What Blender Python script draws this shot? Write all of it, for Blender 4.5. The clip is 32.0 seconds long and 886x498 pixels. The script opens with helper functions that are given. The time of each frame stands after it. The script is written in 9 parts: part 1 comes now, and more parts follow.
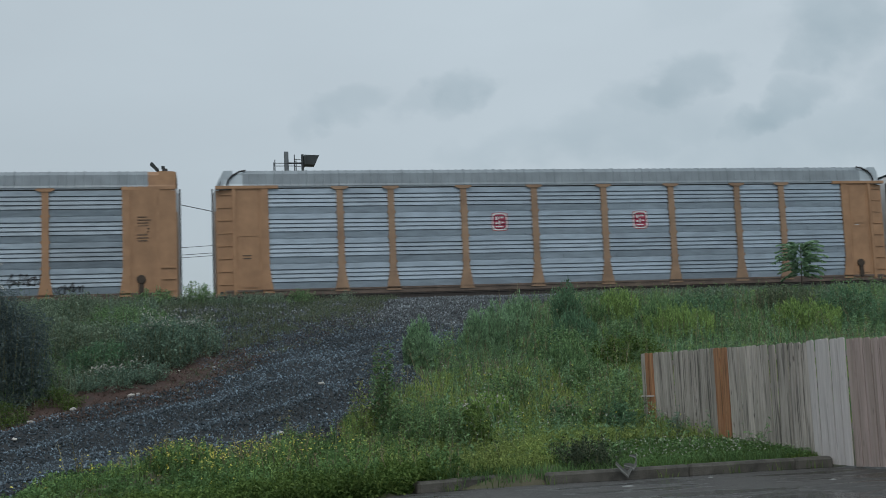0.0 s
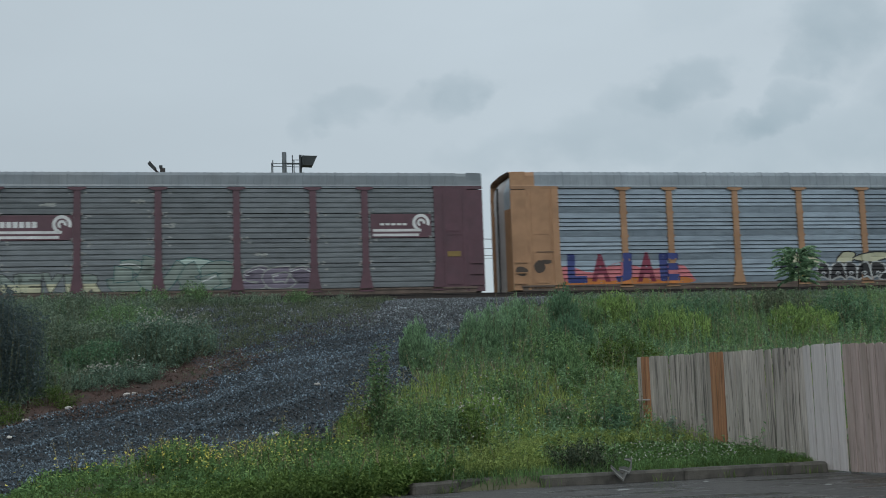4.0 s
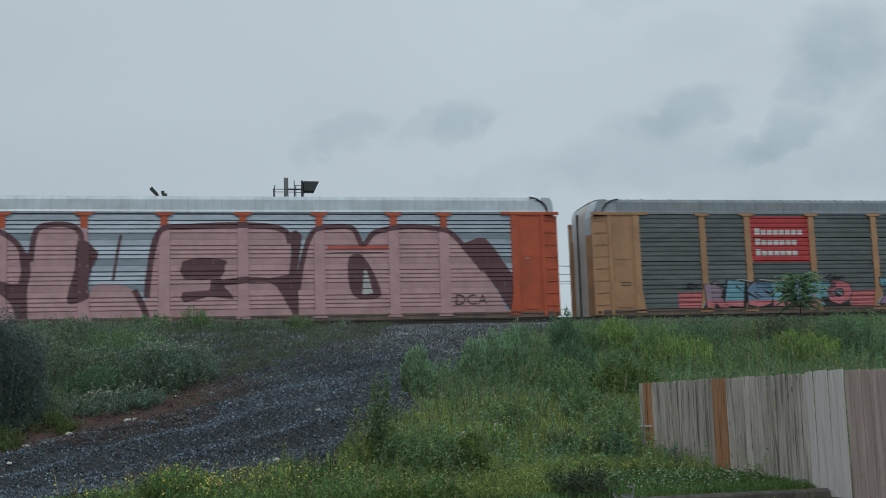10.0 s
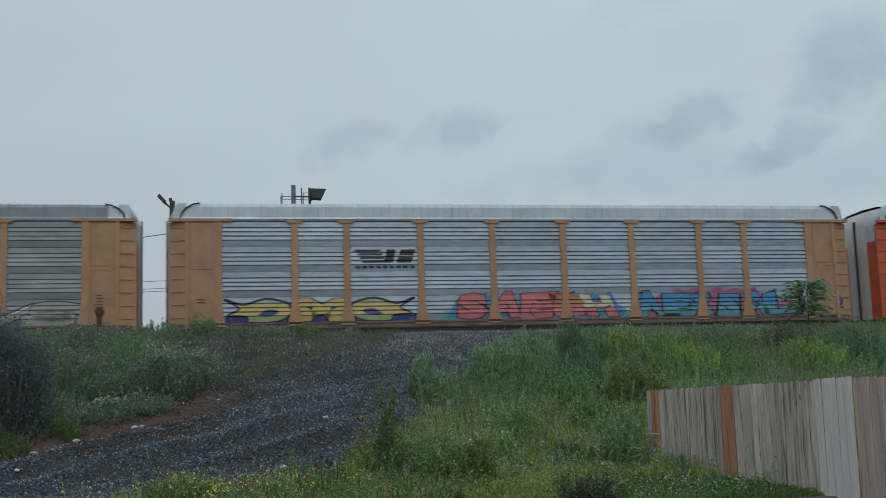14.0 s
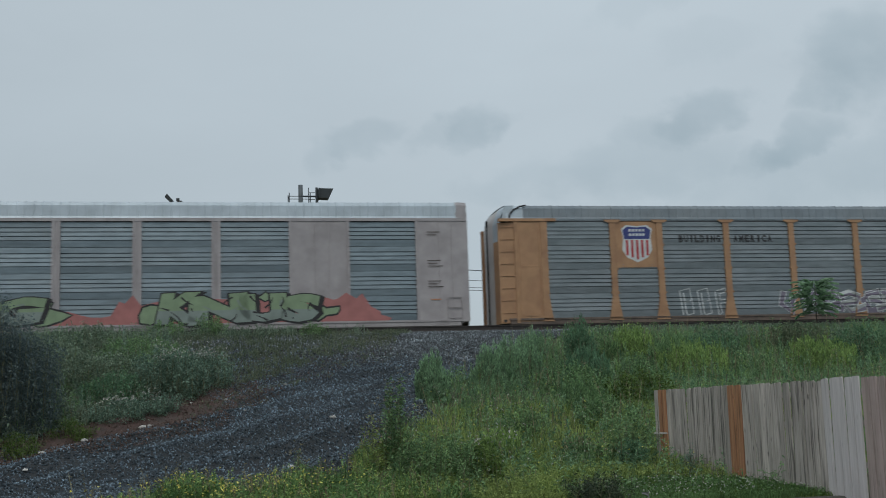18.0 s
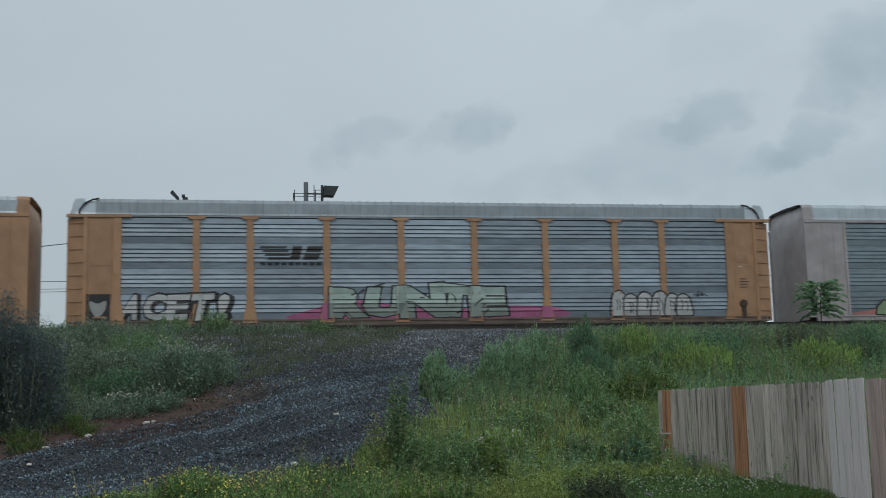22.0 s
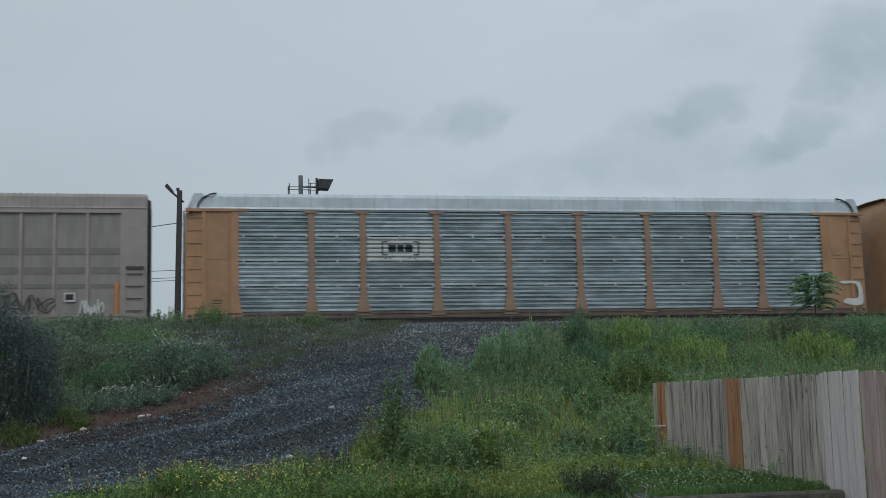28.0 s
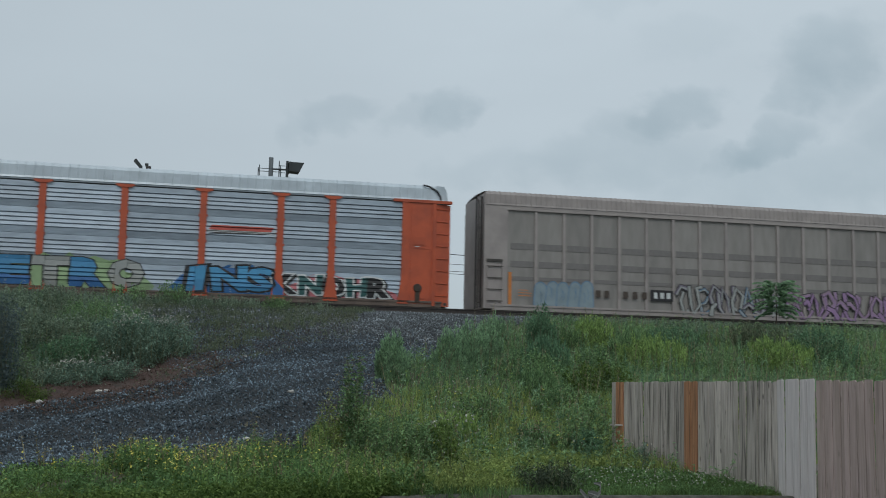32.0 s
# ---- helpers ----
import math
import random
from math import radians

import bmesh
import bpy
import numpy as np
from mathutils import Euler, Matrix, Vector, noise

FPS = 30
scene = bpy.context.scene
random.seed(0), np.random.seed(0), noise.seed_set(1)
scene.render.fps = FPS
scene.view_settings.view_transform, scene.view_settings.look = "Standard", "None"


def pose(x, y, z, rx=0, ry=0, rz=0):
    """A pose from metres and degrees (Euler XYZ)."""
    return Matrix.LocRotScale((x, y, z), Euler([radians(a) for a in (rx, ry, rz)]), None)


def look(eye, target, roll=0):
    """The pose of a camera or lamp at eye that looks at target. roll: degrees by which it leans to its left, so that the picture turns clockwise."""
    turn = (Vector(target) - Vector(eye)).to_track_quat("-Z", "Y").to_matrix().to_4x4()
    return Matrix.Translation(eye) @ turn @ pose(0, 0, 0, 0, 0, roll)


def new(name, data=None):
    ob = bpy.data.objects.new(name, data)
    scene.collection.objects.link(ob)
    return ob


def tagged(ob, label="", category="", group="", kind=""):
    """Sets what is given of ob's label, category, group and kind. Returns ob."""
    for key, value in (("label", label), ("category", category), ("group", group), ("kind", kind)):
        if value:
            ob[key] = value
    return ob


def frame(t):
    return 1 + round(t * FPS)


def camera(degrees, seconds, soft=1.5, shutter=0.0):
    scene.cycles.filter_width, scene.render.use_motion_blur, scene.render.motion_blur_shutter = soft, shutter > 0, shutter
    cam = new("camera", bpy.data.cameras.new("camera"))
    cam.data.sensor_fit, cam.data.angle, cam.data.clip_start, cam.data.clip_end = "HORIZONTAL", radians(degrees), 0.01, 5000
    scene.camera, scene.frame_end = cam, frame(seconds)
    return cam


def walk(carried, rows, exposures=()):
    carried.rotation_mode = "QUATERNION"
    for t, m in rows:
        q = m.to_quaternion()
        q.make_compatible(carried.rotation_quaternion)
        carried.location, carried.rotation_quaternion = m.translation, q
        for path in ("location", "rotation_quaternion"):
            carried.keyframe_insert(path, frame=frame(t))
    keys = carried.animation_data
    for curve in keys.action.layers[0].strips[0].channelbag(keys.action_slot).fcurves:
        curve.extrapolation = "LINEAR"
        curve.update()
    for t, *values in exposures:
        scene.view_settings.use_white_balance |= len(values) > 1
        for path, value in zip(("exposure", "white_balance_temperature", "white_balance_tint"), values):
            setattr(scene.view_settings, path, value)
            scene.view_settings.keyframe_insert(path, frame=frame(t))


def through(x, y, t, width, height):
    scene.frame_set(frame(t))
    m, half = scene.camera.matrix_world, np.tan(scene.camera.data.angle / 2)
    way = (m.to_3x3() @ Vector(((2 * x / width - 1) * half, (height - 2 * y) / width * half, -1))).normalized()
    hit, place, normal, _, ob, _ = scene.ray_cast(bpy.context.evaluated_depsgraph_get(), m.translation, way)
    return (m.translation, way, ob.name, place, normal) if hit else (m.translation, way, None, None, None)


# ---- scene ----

# ---------------------------------------------------------------- camera
EYE = Vector((0.0, 0.0, 1.45))
cam = camera(41.11, 32.0, soft=0.95, shutter=0.25)


def aim(yaw, pitch, roll):
    y, p = radians(yaw), radians(pitch)
    way = Vector((math.sin(y) * math.cos(p), math.cos(y) * math.cos(p), math.sin(p)))
    return look(EYE, EYE + way, roll)


walk(cam, [
    (0, aim(12.33, 6.48, -2.44)),
    (0.5, aim(12.33, 6.47, -2.39)),
    (1, aim(12.34, 6.49, -2.43)),
    (1.5, aim(12.36, 6.48, -2.43)),
    (2, aim(12.36, 6.49, -2.36)),
    (2.5, aim(12.35, 6.48, -2.33)),
    (3, aim(12.37, 6.52, -2.28)),
    (3.5, aim(12.41, 6.54, -2.10)),
    (5.5, aim(12.61, 6.65, -1.73)),
    (6, aim(12.61, 6.68, -1.85)),
    (6.5, aim(12.53, 6.71, -1.96)),
    (7, aim(12.49, 6.69, -2.00)),
    (7.5, aim(12.46, 6.72, -2.01)),
    (8, aim(12.44, 6.95, -1.91)),
    (8.5, aim(12.46, 7.23, -1.93)),
    (9, aim(12.48, 7.44, -1.93)),
    (9.5, aim(12.47, 7.61, -1.88)),
    (10, aim(12.44, 7.81, -1.88)),
    (10.5, aim(12.40, 7.97, -1.85)),
    (11, aim(12.36, 8.07, -1.81)),
    (11.5, aim(12.33, 8.18, -1.80)),
    (12, aim(12.28, 8.22, -1.81)),
    (12.5, aim(12.23, 8.24, -1.76)),
    (13, aim(12.19, 8.20, -1.77)),
    (13.5, aim(12.15, 8.18, -1.81)),
    (14, aim(12.10, 8.17, -1.83)),
    (14.5, aim(12.04, 8.17, -1.87)),
    (16.5, aim(11.85, 8.15, -1.84)),
    (17, aim(11.81, 8.15, -1.85)),
    (17.5, aim(11.76, 8.15, -1.84)),
    (18, aim(11.75, 8.16, -1.86)),
    (18.5, aim(11.70, 8.15, -1.78)),
    (19, aim(11.65, 8.14, -1.73)),
    (19.5, aim(11.60, 8.11, -1.68)),
    (20, aim(11.55, 8.10, -1.63)),
    (20.5, aim(11.53, 8.08, -1.55)),
    (21, aim(11.52, 8.08, -1.47)),
    (21.5, aim(11.51, 8.10, -1.40)),
    (22, aim(11.51, 8.09, -1.37)),
    (22.5, aim(11.49, 8.06, -1.26)),
    (23, aim(11.49, 8.06, -1.26)),
    (23.5, aim(11.49, 8.03, -1.22)),
    (24, aim(11.52, 8.02, -1.27)),
    (24.5, aim(11.54, 8.00, -1.33)),
    (25, aim(11.54, 7.98, -1.26)),
    (25.5, aim(11.57, 7.98, -1.26)),
    (27.5, aim(11.74, 7.81, -1.41)),
    (28, aim(11.75, 7.75, -1.48)),
    (28.5, aim(11.80, 7.70, -1.54)),
    (29, aim(11.94, 7.67, -1.52)),
    (29.5, aim(12.13, 7.43, -1.26)),
    (30, aim(12.35, 7.14, -0.81)),
    (30.5, aim(12.73, 6.79, -0.15)),
    (31, aim(12.93, 6.81, 0.46)),
    (31.5, aim(13.18, 6.98, 0.94)),
    (32, aim(13.35, 7.27, 1.21)),
], exposures=[(0, 0.05), (3, 0.07), (7, 0.09), (8, 0.03), (10, 0.0), (12, 0.0), (25, -0.02), (28, -0.02), (29.5, 0.04), (31, 0.06), (32, 0.03)])

# ---------------------------------------------------------------- world and light
# darker cloud banks on the overcast: x/y and z/y of their centres, half sizes, tilt and depth
CLOUDS = ((0.140, 0.246, 0.030, 0.013, 0.1, 0.20), (0.108, 0.229, 0.016, 0.011, 0.7, 0.13), (0.236, 0.255, 0.024, 0.015, 0.3, 0.27), (0.204, 0.244, 0.022, 0.009, 0.4, 0.16),
          (0.458, 0.272, 0.040, 0.017, 0.35, 0.29), (0.415, 0.250, 0.034, 0.016, 0.2, 0.19), (0.556, 0.247, 0.040, 0.016, 0.4, 0.30), (0.518, 0.229, 0.032, 0.014, 0.4, 0.17),
          (0.620, 0.334, 0.048, 0.036, 0.5, 0.30), (0.588, 0.303, 0.034, 0.016, 0.5, 0.25), (0.400, 0.222, 0.085, 0.022, 0.1, 0.19), (0.300, 0.208, 0.060, 0.012, 0.1, 0.13),
          (0.580, 0.212, 0.110, 0.028, 0.1, 0.19), (0.468, 0.344, 0.040, 0.016, 0.2, 0.06), (0.402, 0.381, 0.034, 0.014, 0.4, 0.09), (0.70, 0.27, 0.06, 0.03, 0.5, 0.2))


def make_world():
    world = bpy.data.worlds.new("overcast_sky")
    scene.world = world
    world.use_nodes = True
    nt = world.node_tree
    nt.nodes.clear()
    N, L = nt.nodes.new, nt.links.new

    def math_node(op, a, b=None, c=None):
        n = N("ShaderNodeMath")
        n.operation = op
        for i, q in enumerate((a, b, c)):
            if q is None:
                continue
            if isinstance(q, (int, float)):
                n.inputs[i].default_value = q
            else:
                L(q, n.inputs[i])
        return n.outputs[0]

    coord = N("ShaderNodeTexCoord").outputs["Generated"]
    sep = N("ShaderNodeSeparateXYZ")
    L(coord, sep.inputs[0])
    sky = N("ShaderNodeTexSky")
    sky.sky_type, sky.sun_disc = "NISHITA", False
    sky.sun_elevation, sky.sun_rotation = radians(52), radians(200)
    skyc = N("ShaderNodeVectorMath")
    skyc.operation = "SCALE"
    L(sky.outputs[0], skyc.inputs[0])
    skyc.inputs["Scale"].default_value = 0.10
    # broad cloud tone
    mapping = N("ShaderNodeMapping")
    mapping.inputs["Scale"].default_value = (1.0, 1.0, 2.6)
    L(coord, mapping.inputs[0])
    broad = N("ShaderNodeTexNoise")
    broad.inputs["Scale"].default_value, broad.inputs["Detail"].default_value = 2.2, 5.0
    L(mapping.outputs[0], broad.inputs["Vector"])
    ydir = math_node("MAXIMUM", sep.outputs[1], 0.05)
    px, pz = math_node("DIVIDE", sep.outputs[0], ydir), math_node("DIVIDE", sep.outputs[2], ydir)
    plane = N("ShaderNodeCombineXYZ")
    L(px, plane.inputs[0]), L(math_node("MULTIPLY", pz, 1.25), plane.inputs[1])
    fine = N("ShaderNodeTexNoise")
    fine.inputs["Scale"].default_value, fine.inputs["Detail"].default_value = 26.0, 4.0
    L(plane.outputs[0], fine.inputs["Vector"])
    turn = N("ShaderNodeTexNoise")
    turn.inputs["Scale"].default_value, turn.inputs["Detail"].default_value = 22.0, 4.0
    L(plane.outputs[0], turn.inputs["Vector"])
    px = math_node("ADD", px, math_node("MULTIPLY_ADD", fine.outputs[0], 0.075, -0.0375))
    pz = math_node("ADD", pz, math_node("MULTIPLY_ADD", turn.outputs[0], 0.045, -0.0225))
    dark = None
    for cx, cz, sx, sz, tilt, depth in CLOUDS:
        ox, oz = math_node("SUBTRACT", px, cx), math_node("SUBTRACT", pz, cz)
        c, s = math.cos(tilt), math.sin(tilt)
        dx = math_node("ADD", math_node("MULTIPLY", ox, c / sx), math_node("MULTIPLY", oz, s / sx))
        dz = math_node("SUBTRACT", math_node("MULTIPLY", oz, c / sz), math_node("MULTIPLY", ox, s / sz))
        r2 = math_node("ADD", math_node("MULTIPLY", dx, dx), math_node("MULTIPLY", dz, dz))
        edge = N("ShaderNodeMapRange")
        edge.interpolation_type = "SMOOTHSTEP"
        edge.inputs["From Min"].default_value, edge.inputs["From Max"].default_value = 2.9, 0.0
        edge.inputs["To Max"].default_value = depth
        L(r2, edge.inputs["Value"])
        dark = edge.outputs[0] if dark is None else math_node("MAXIMUM", math_node("MULTIPLY_ADD", edge.outputs[0], 0.35, dark), edge.outputs[0])
    dark = math_node("MULTIPLY", dark, math_node("MULTIPLY_ADD", turn.outputs[0], 0.75, 0.32))
    front = math_node("GREATER_THAN", sep.outputs[1], 0.3)
    dark = math_node("MULTIPLY", dark, front)
    tone = math_node("MULTIPLY_ADD", broad.outputs[0], 0.30, 0.85)
    high = math_node("MULTIPLY_ADD", math_node("MAXIMUM", sep.outputs[2], 0.0), 0.55, 0.92)
    side = N("ShaderNodeMapRange")
    side.inputs["From Min"].default_value, side.inputs["From Max"].default_value = -0.6, 0.5
    side.inputs["To Min"].default_value, side.inputs["To Max"].default_value = 0.80, 1.01
    L(sep.outputs[0], side.inputs["Value"])
    tone = math_node("MULTIPLY", math_node("MULTIPLY", tone, high), side.outputs[0])
    # the banks are slightly bluer than the veil before which they hang
    shade = N("ShaderNodeCombineXYZ")
    for k, (full, loss) in enumerate(((0.495, 0.93), (0.570, 0.76), (0.617, 0.70))):
        L(math_node("MULTIPLY", math_node("MULTIPLY_ADD", dark, -loss, 1.0), full), shade.inputs[k])
    cloud = N("ShaderNodeVectorMath")
    cloud.operation = "SCALE"
    L(shade.outputs[0], cloud.inputs[0])
    L(tone, cloud.inputs["Scale"])
    mix = N("ShaderNodeMix")
    mix.data_type = "RGBA"
    mix.inputs["Factor"].default_value = 0.90
    L(skyc.outputs[0], mix.inputs["A"])
    L(cloud.outputs[0], mix.inputs["B"])
    bg = N("ShaderNodeBackground")
    bg.inputs["Strength"].default_value = 1.0
    L(mix.outputs["Result"], bg.inputs["Color"])
    out = N("ShaderNodeOutputWorld")
    L(bg.outputs[0], out.inputs["Surface"])


make_world()
sun = new("sun", bpy.data.lights.new("sun", "SUN"))
sun.data.energy, sun.data.angle, sun.data.color = 0.8, radians(25), (1.0, 0.96, 0.90)
sun.matrix_world = look((-14, -30, 60), (0, 20, 0))


# ---------------------------------------------------------------- materials
def mat(name, base, rough=0.6, metal=0.0, vary=0.12, scale=6.0, bump=0.0, bump_scale=40.0, second=None, second_scale=0.8,
        second_amount=0.5, island=0.0, thing=0.0, translucent=0.0, stretch=(1, 1, 1), spec=0.5, coat=0.0, wet=None, sparkle=0.0, turn=0.0, cracks=0.0):
    """A noise-varied principled material: two scales of variation, optional stain colour, per-island or per-object change."""
    m = bpy.data.materials.new(name)
    m.use_nodes = True
    nt = m.node_tree
    N, L = nt.nodes.new, nt.links.new
    p = nt.nodes["Principled BSDF"]
    p.inputs["Roughness"].default_value, p.inputs["Metallic"].default_value = rough, metal
    p.inputs["Specular IOR Level"].default_value = spec
    p.inputs["Coat Weight"].default_value = coat
    coord = N("ShaderNodeTexCoord")
    mp = N("ShaderNodeMapping")
    mp.inputs["Scale"].default_value = stretch
    source = coord.outputs["Object"]
    if turn:
        spin = N("ShaderNodeVectorRotate")
        spin.rotation_type = "Z_AXIS"
        spin.inputs["Angle"].default_value = radians(turn)
        L(source, spin.inputs["Vector"])
        source = spin.outputs[0]
    L(source, mp.inputs[0])
    vec = mp.outputs[0]
    if thing:
        move = N("ShaderNodeVectorMath")
        move.operation = "MULTIPLY_ADD"
        L(N("ShaderNodeObjectInfo").outputs["Random"], move.inputs[0])
        move.inputs[1].default_value = (37.0, 23.0, 41.0)
        L(vec, move.inputs[2])
        vec = move.outputs[0]
    n1 = N("ShaderNodeTexNoise")
    n1.inputs["Scale"].default_value, n1.inputs["Detail"].default_value = scale, 6
    L(vec, n1.inputs["Vector"])
    r1 = N("ShaderNodeMapRange")
    r1.inputs["From Min"].default_value, r1.inputs["From Max"].default_value = 0.3, 0.7
    r1.inputs["To Min"].default_value, r1.inputs["To Max"].default_value = 1 - vary, 1 + vary
    L(n1.outputs[0], r1.inputs["Value"])
    value = r1.outputs[0]

    def times(a, b):
        q = N("ShaderNodeMath")
        q.operation = "MULTIPLY"
        L(a, q.inputs[0]), L(b, q.inputs[1])
        return q.outputs[0]

    def spread(source, amount):
        q = N("ShaderNodeMapRange")
        q.inputs["To Min"].default_value, q.inputs["To Max"].default_value = 1 - amount, 1 + amount
        L(source, q.inputs["Value"])
        return q.outputs[0]

    if island:
        value = times(value, spread(N("ShaderNodeNewGeometry").outputs["Random Per Island"], island))
    if sparkle:
        pw = N("ShaderNodeMath")
        pw.operation = "POWER"
        L(N("ShaderNodeNewGeometry").outputs["Random Per Island"], pw.inputs[0])
        pw.inputs[1].default_value = 5.0
        sp = N("ShaderNodeMapRange")
        sp.inputs["To Min"].default_value, sp.inputs["To Max"].default_value = 0.75, 0.75 + sparkle
        L(pw.outputs[0], sp.inputs["Value"])
        value = times(value, sp.outputs[0])
    if thing:
        value = times(value, spread(N("ShaderNodeObjectInfo").outputs["Random"], thing))
    if cracks:
        # long dark splits along the grain, and a few round knots
        cm = N("ShaderNodeMapping")
        cm.inputs["Scale"].default_value = (30, 30, 1.6)
        L(coord.outputs["Object"], cm.inputs[0])
        ca = N("ShaderNodeVectorMath")
        ca.operation = "MULTIPLY_ADD"
        L(N("ShaderNodeObjectInfo").outputs["Random"], ca.inputs[0])
        ca.inputs[1].default_value = (91.0, 57.0, 33.0)
        L(cm.outputs[0], ca.inputs[2])
        cn = N("ShaderNodeTexNoise")
        cn.inputs["Scale"].default_value, cn.inputs["Detail"].default_value = 1.0, 4
        L(ca.outputs[0], cn.inputs["Vector"])
        cr = N("ShaderNodeMapRange")
        cr.inputs["From Min"].default_value, cr.inputs["From Max"].default_value = 0.34, 0.47
        cr.inputs["To Min"].default_value, cr.inputs["To Max"].default_value = 1 - cracks, 1.0
        L(cn.outputs[0], cr.inputs["Value"])
        value = times(value, cr.outputs[0])
        km = N("ShaderNodeVectorMath")
        km.operation = "MULTIPLY"
        km.inputs[1].default_value = (0.35, 0.35, 3.2)
        L(ca.outputs[0], km.inputs[0])
        kv = N("ShaderNodeTexVoronoi")
        kv.inputs["Scale"].default_value = 0.9
        L(km.outputs[0], kv.inputs["Vector"])
        kr = N("ShaderNodeMapRange")
        kr.inputs["From Min"].default_value, kr.inputs["From Max"].default_value = 0.07, 0.16
        kr.inputs["To Min"].default_value, kr.inputs["To Max"].default_value = 1 - cracks, 1.0
        L(kv.outputs["Distance"], kr.inputs["Value"])
        value = times(value, kr.outputs[0])
    col = None
    if second:
        n2 = N("ShaderNodeTexNoise")
        n2.inputs["Scale"].default_value, n2.inputs["Detail"].default_value = second_scale, 5
        L(vec, n2.inputs["Vector"])
        r2 = N("ShaderNodeMapRange")
        r2.inputs["From Min"].default_value, r2.inputs["From Max"].default_value = 0.42, 0.68
        r2.inputs["To Max"].default_value = second_amount
        L(n2.outputs[0], r2.inputs["Value"])
        mx = N("ShaderNodeMix")
        mx.data_type = "RGBA"
        mx.inputs["A"].default_value, mx.inputs["B"].default_value = (*base, 1), (*second, 1)
        fac = r2.outputs[0]
        if island:
            q = N("ShaderNodeMath")
            q.operation = "MULTIPLY"
            L(N("ShaderNodeNewGeometry").outputs["Random Per Island"], q.inputs[0])
            q.inputs[1].default_value = second_amount
            add = N("ShaderNodeMath")
            add.operation = "MAXIMUM"
            L(fac, add.inputs[0]), L(q.outputs[0], add.inputs[1])
            fac = add.outputs[0]
        L(fac, mx.inputs["Factor"])
        if wet is not None:
            rr = N("ShaderNodeMapRange")
            rr.inputs["From Min"].default_value, rr.inputs["From Max"].default_value = 0.30 * second_amount, 0.55 * second_amount
            rr.inputs["To Min"].default_value, rr.inputs["To Max"].default_value = rough, wet
            L(r2.outputs[0], rr.inputs["Value"])
            L(rr.outputs[0], p.inputs["Roughness"])
        col = mx.outputs["Result"]
    sc = N("ShaderNodeVectorMath")
    sc.operation = "SCALE"
    if col is None:
        sc.inputs[0].default_value = base
    else:
        L(col, sc.inputs[0])
    L(value, sc.inputs["Scale"])
    L(sc.outputs[0], p.inputs["Base Color"])
    if bump:
        n3 = N("ShaderNodeTexNoise")
        n3.inputs["Scale"].default_value, n3.inputs["Detail"].default_value = bump_scale, 4
        L(vec, n3.inputs["Vector"])
        b = N("ShaderNodeBump")
        b.inputs["Strength"].default_value, b.inputs["Distance"].default_value = bump, 0.02
        L(n3.outputs[0], b.inputs["Height"])
        L(b.outputs[0], p.inputs["Normal"])
    if translucent:
        tr = N("ShaderNodeBsdfTranslucent")
        L(sc.outputs[0], tr.inputs["Color"])
        ms = N("ShaderNodeMixShader")
        ms.inputs[0].default_value = translucent
        out = nt.nodes["Material Output"]
        L(p.outputs[0], ms.inputs[1]), L(tr.outputs[0], ms.inputs[2]), L(ms.outputs[0], out.inputs["Surface"])
    return m


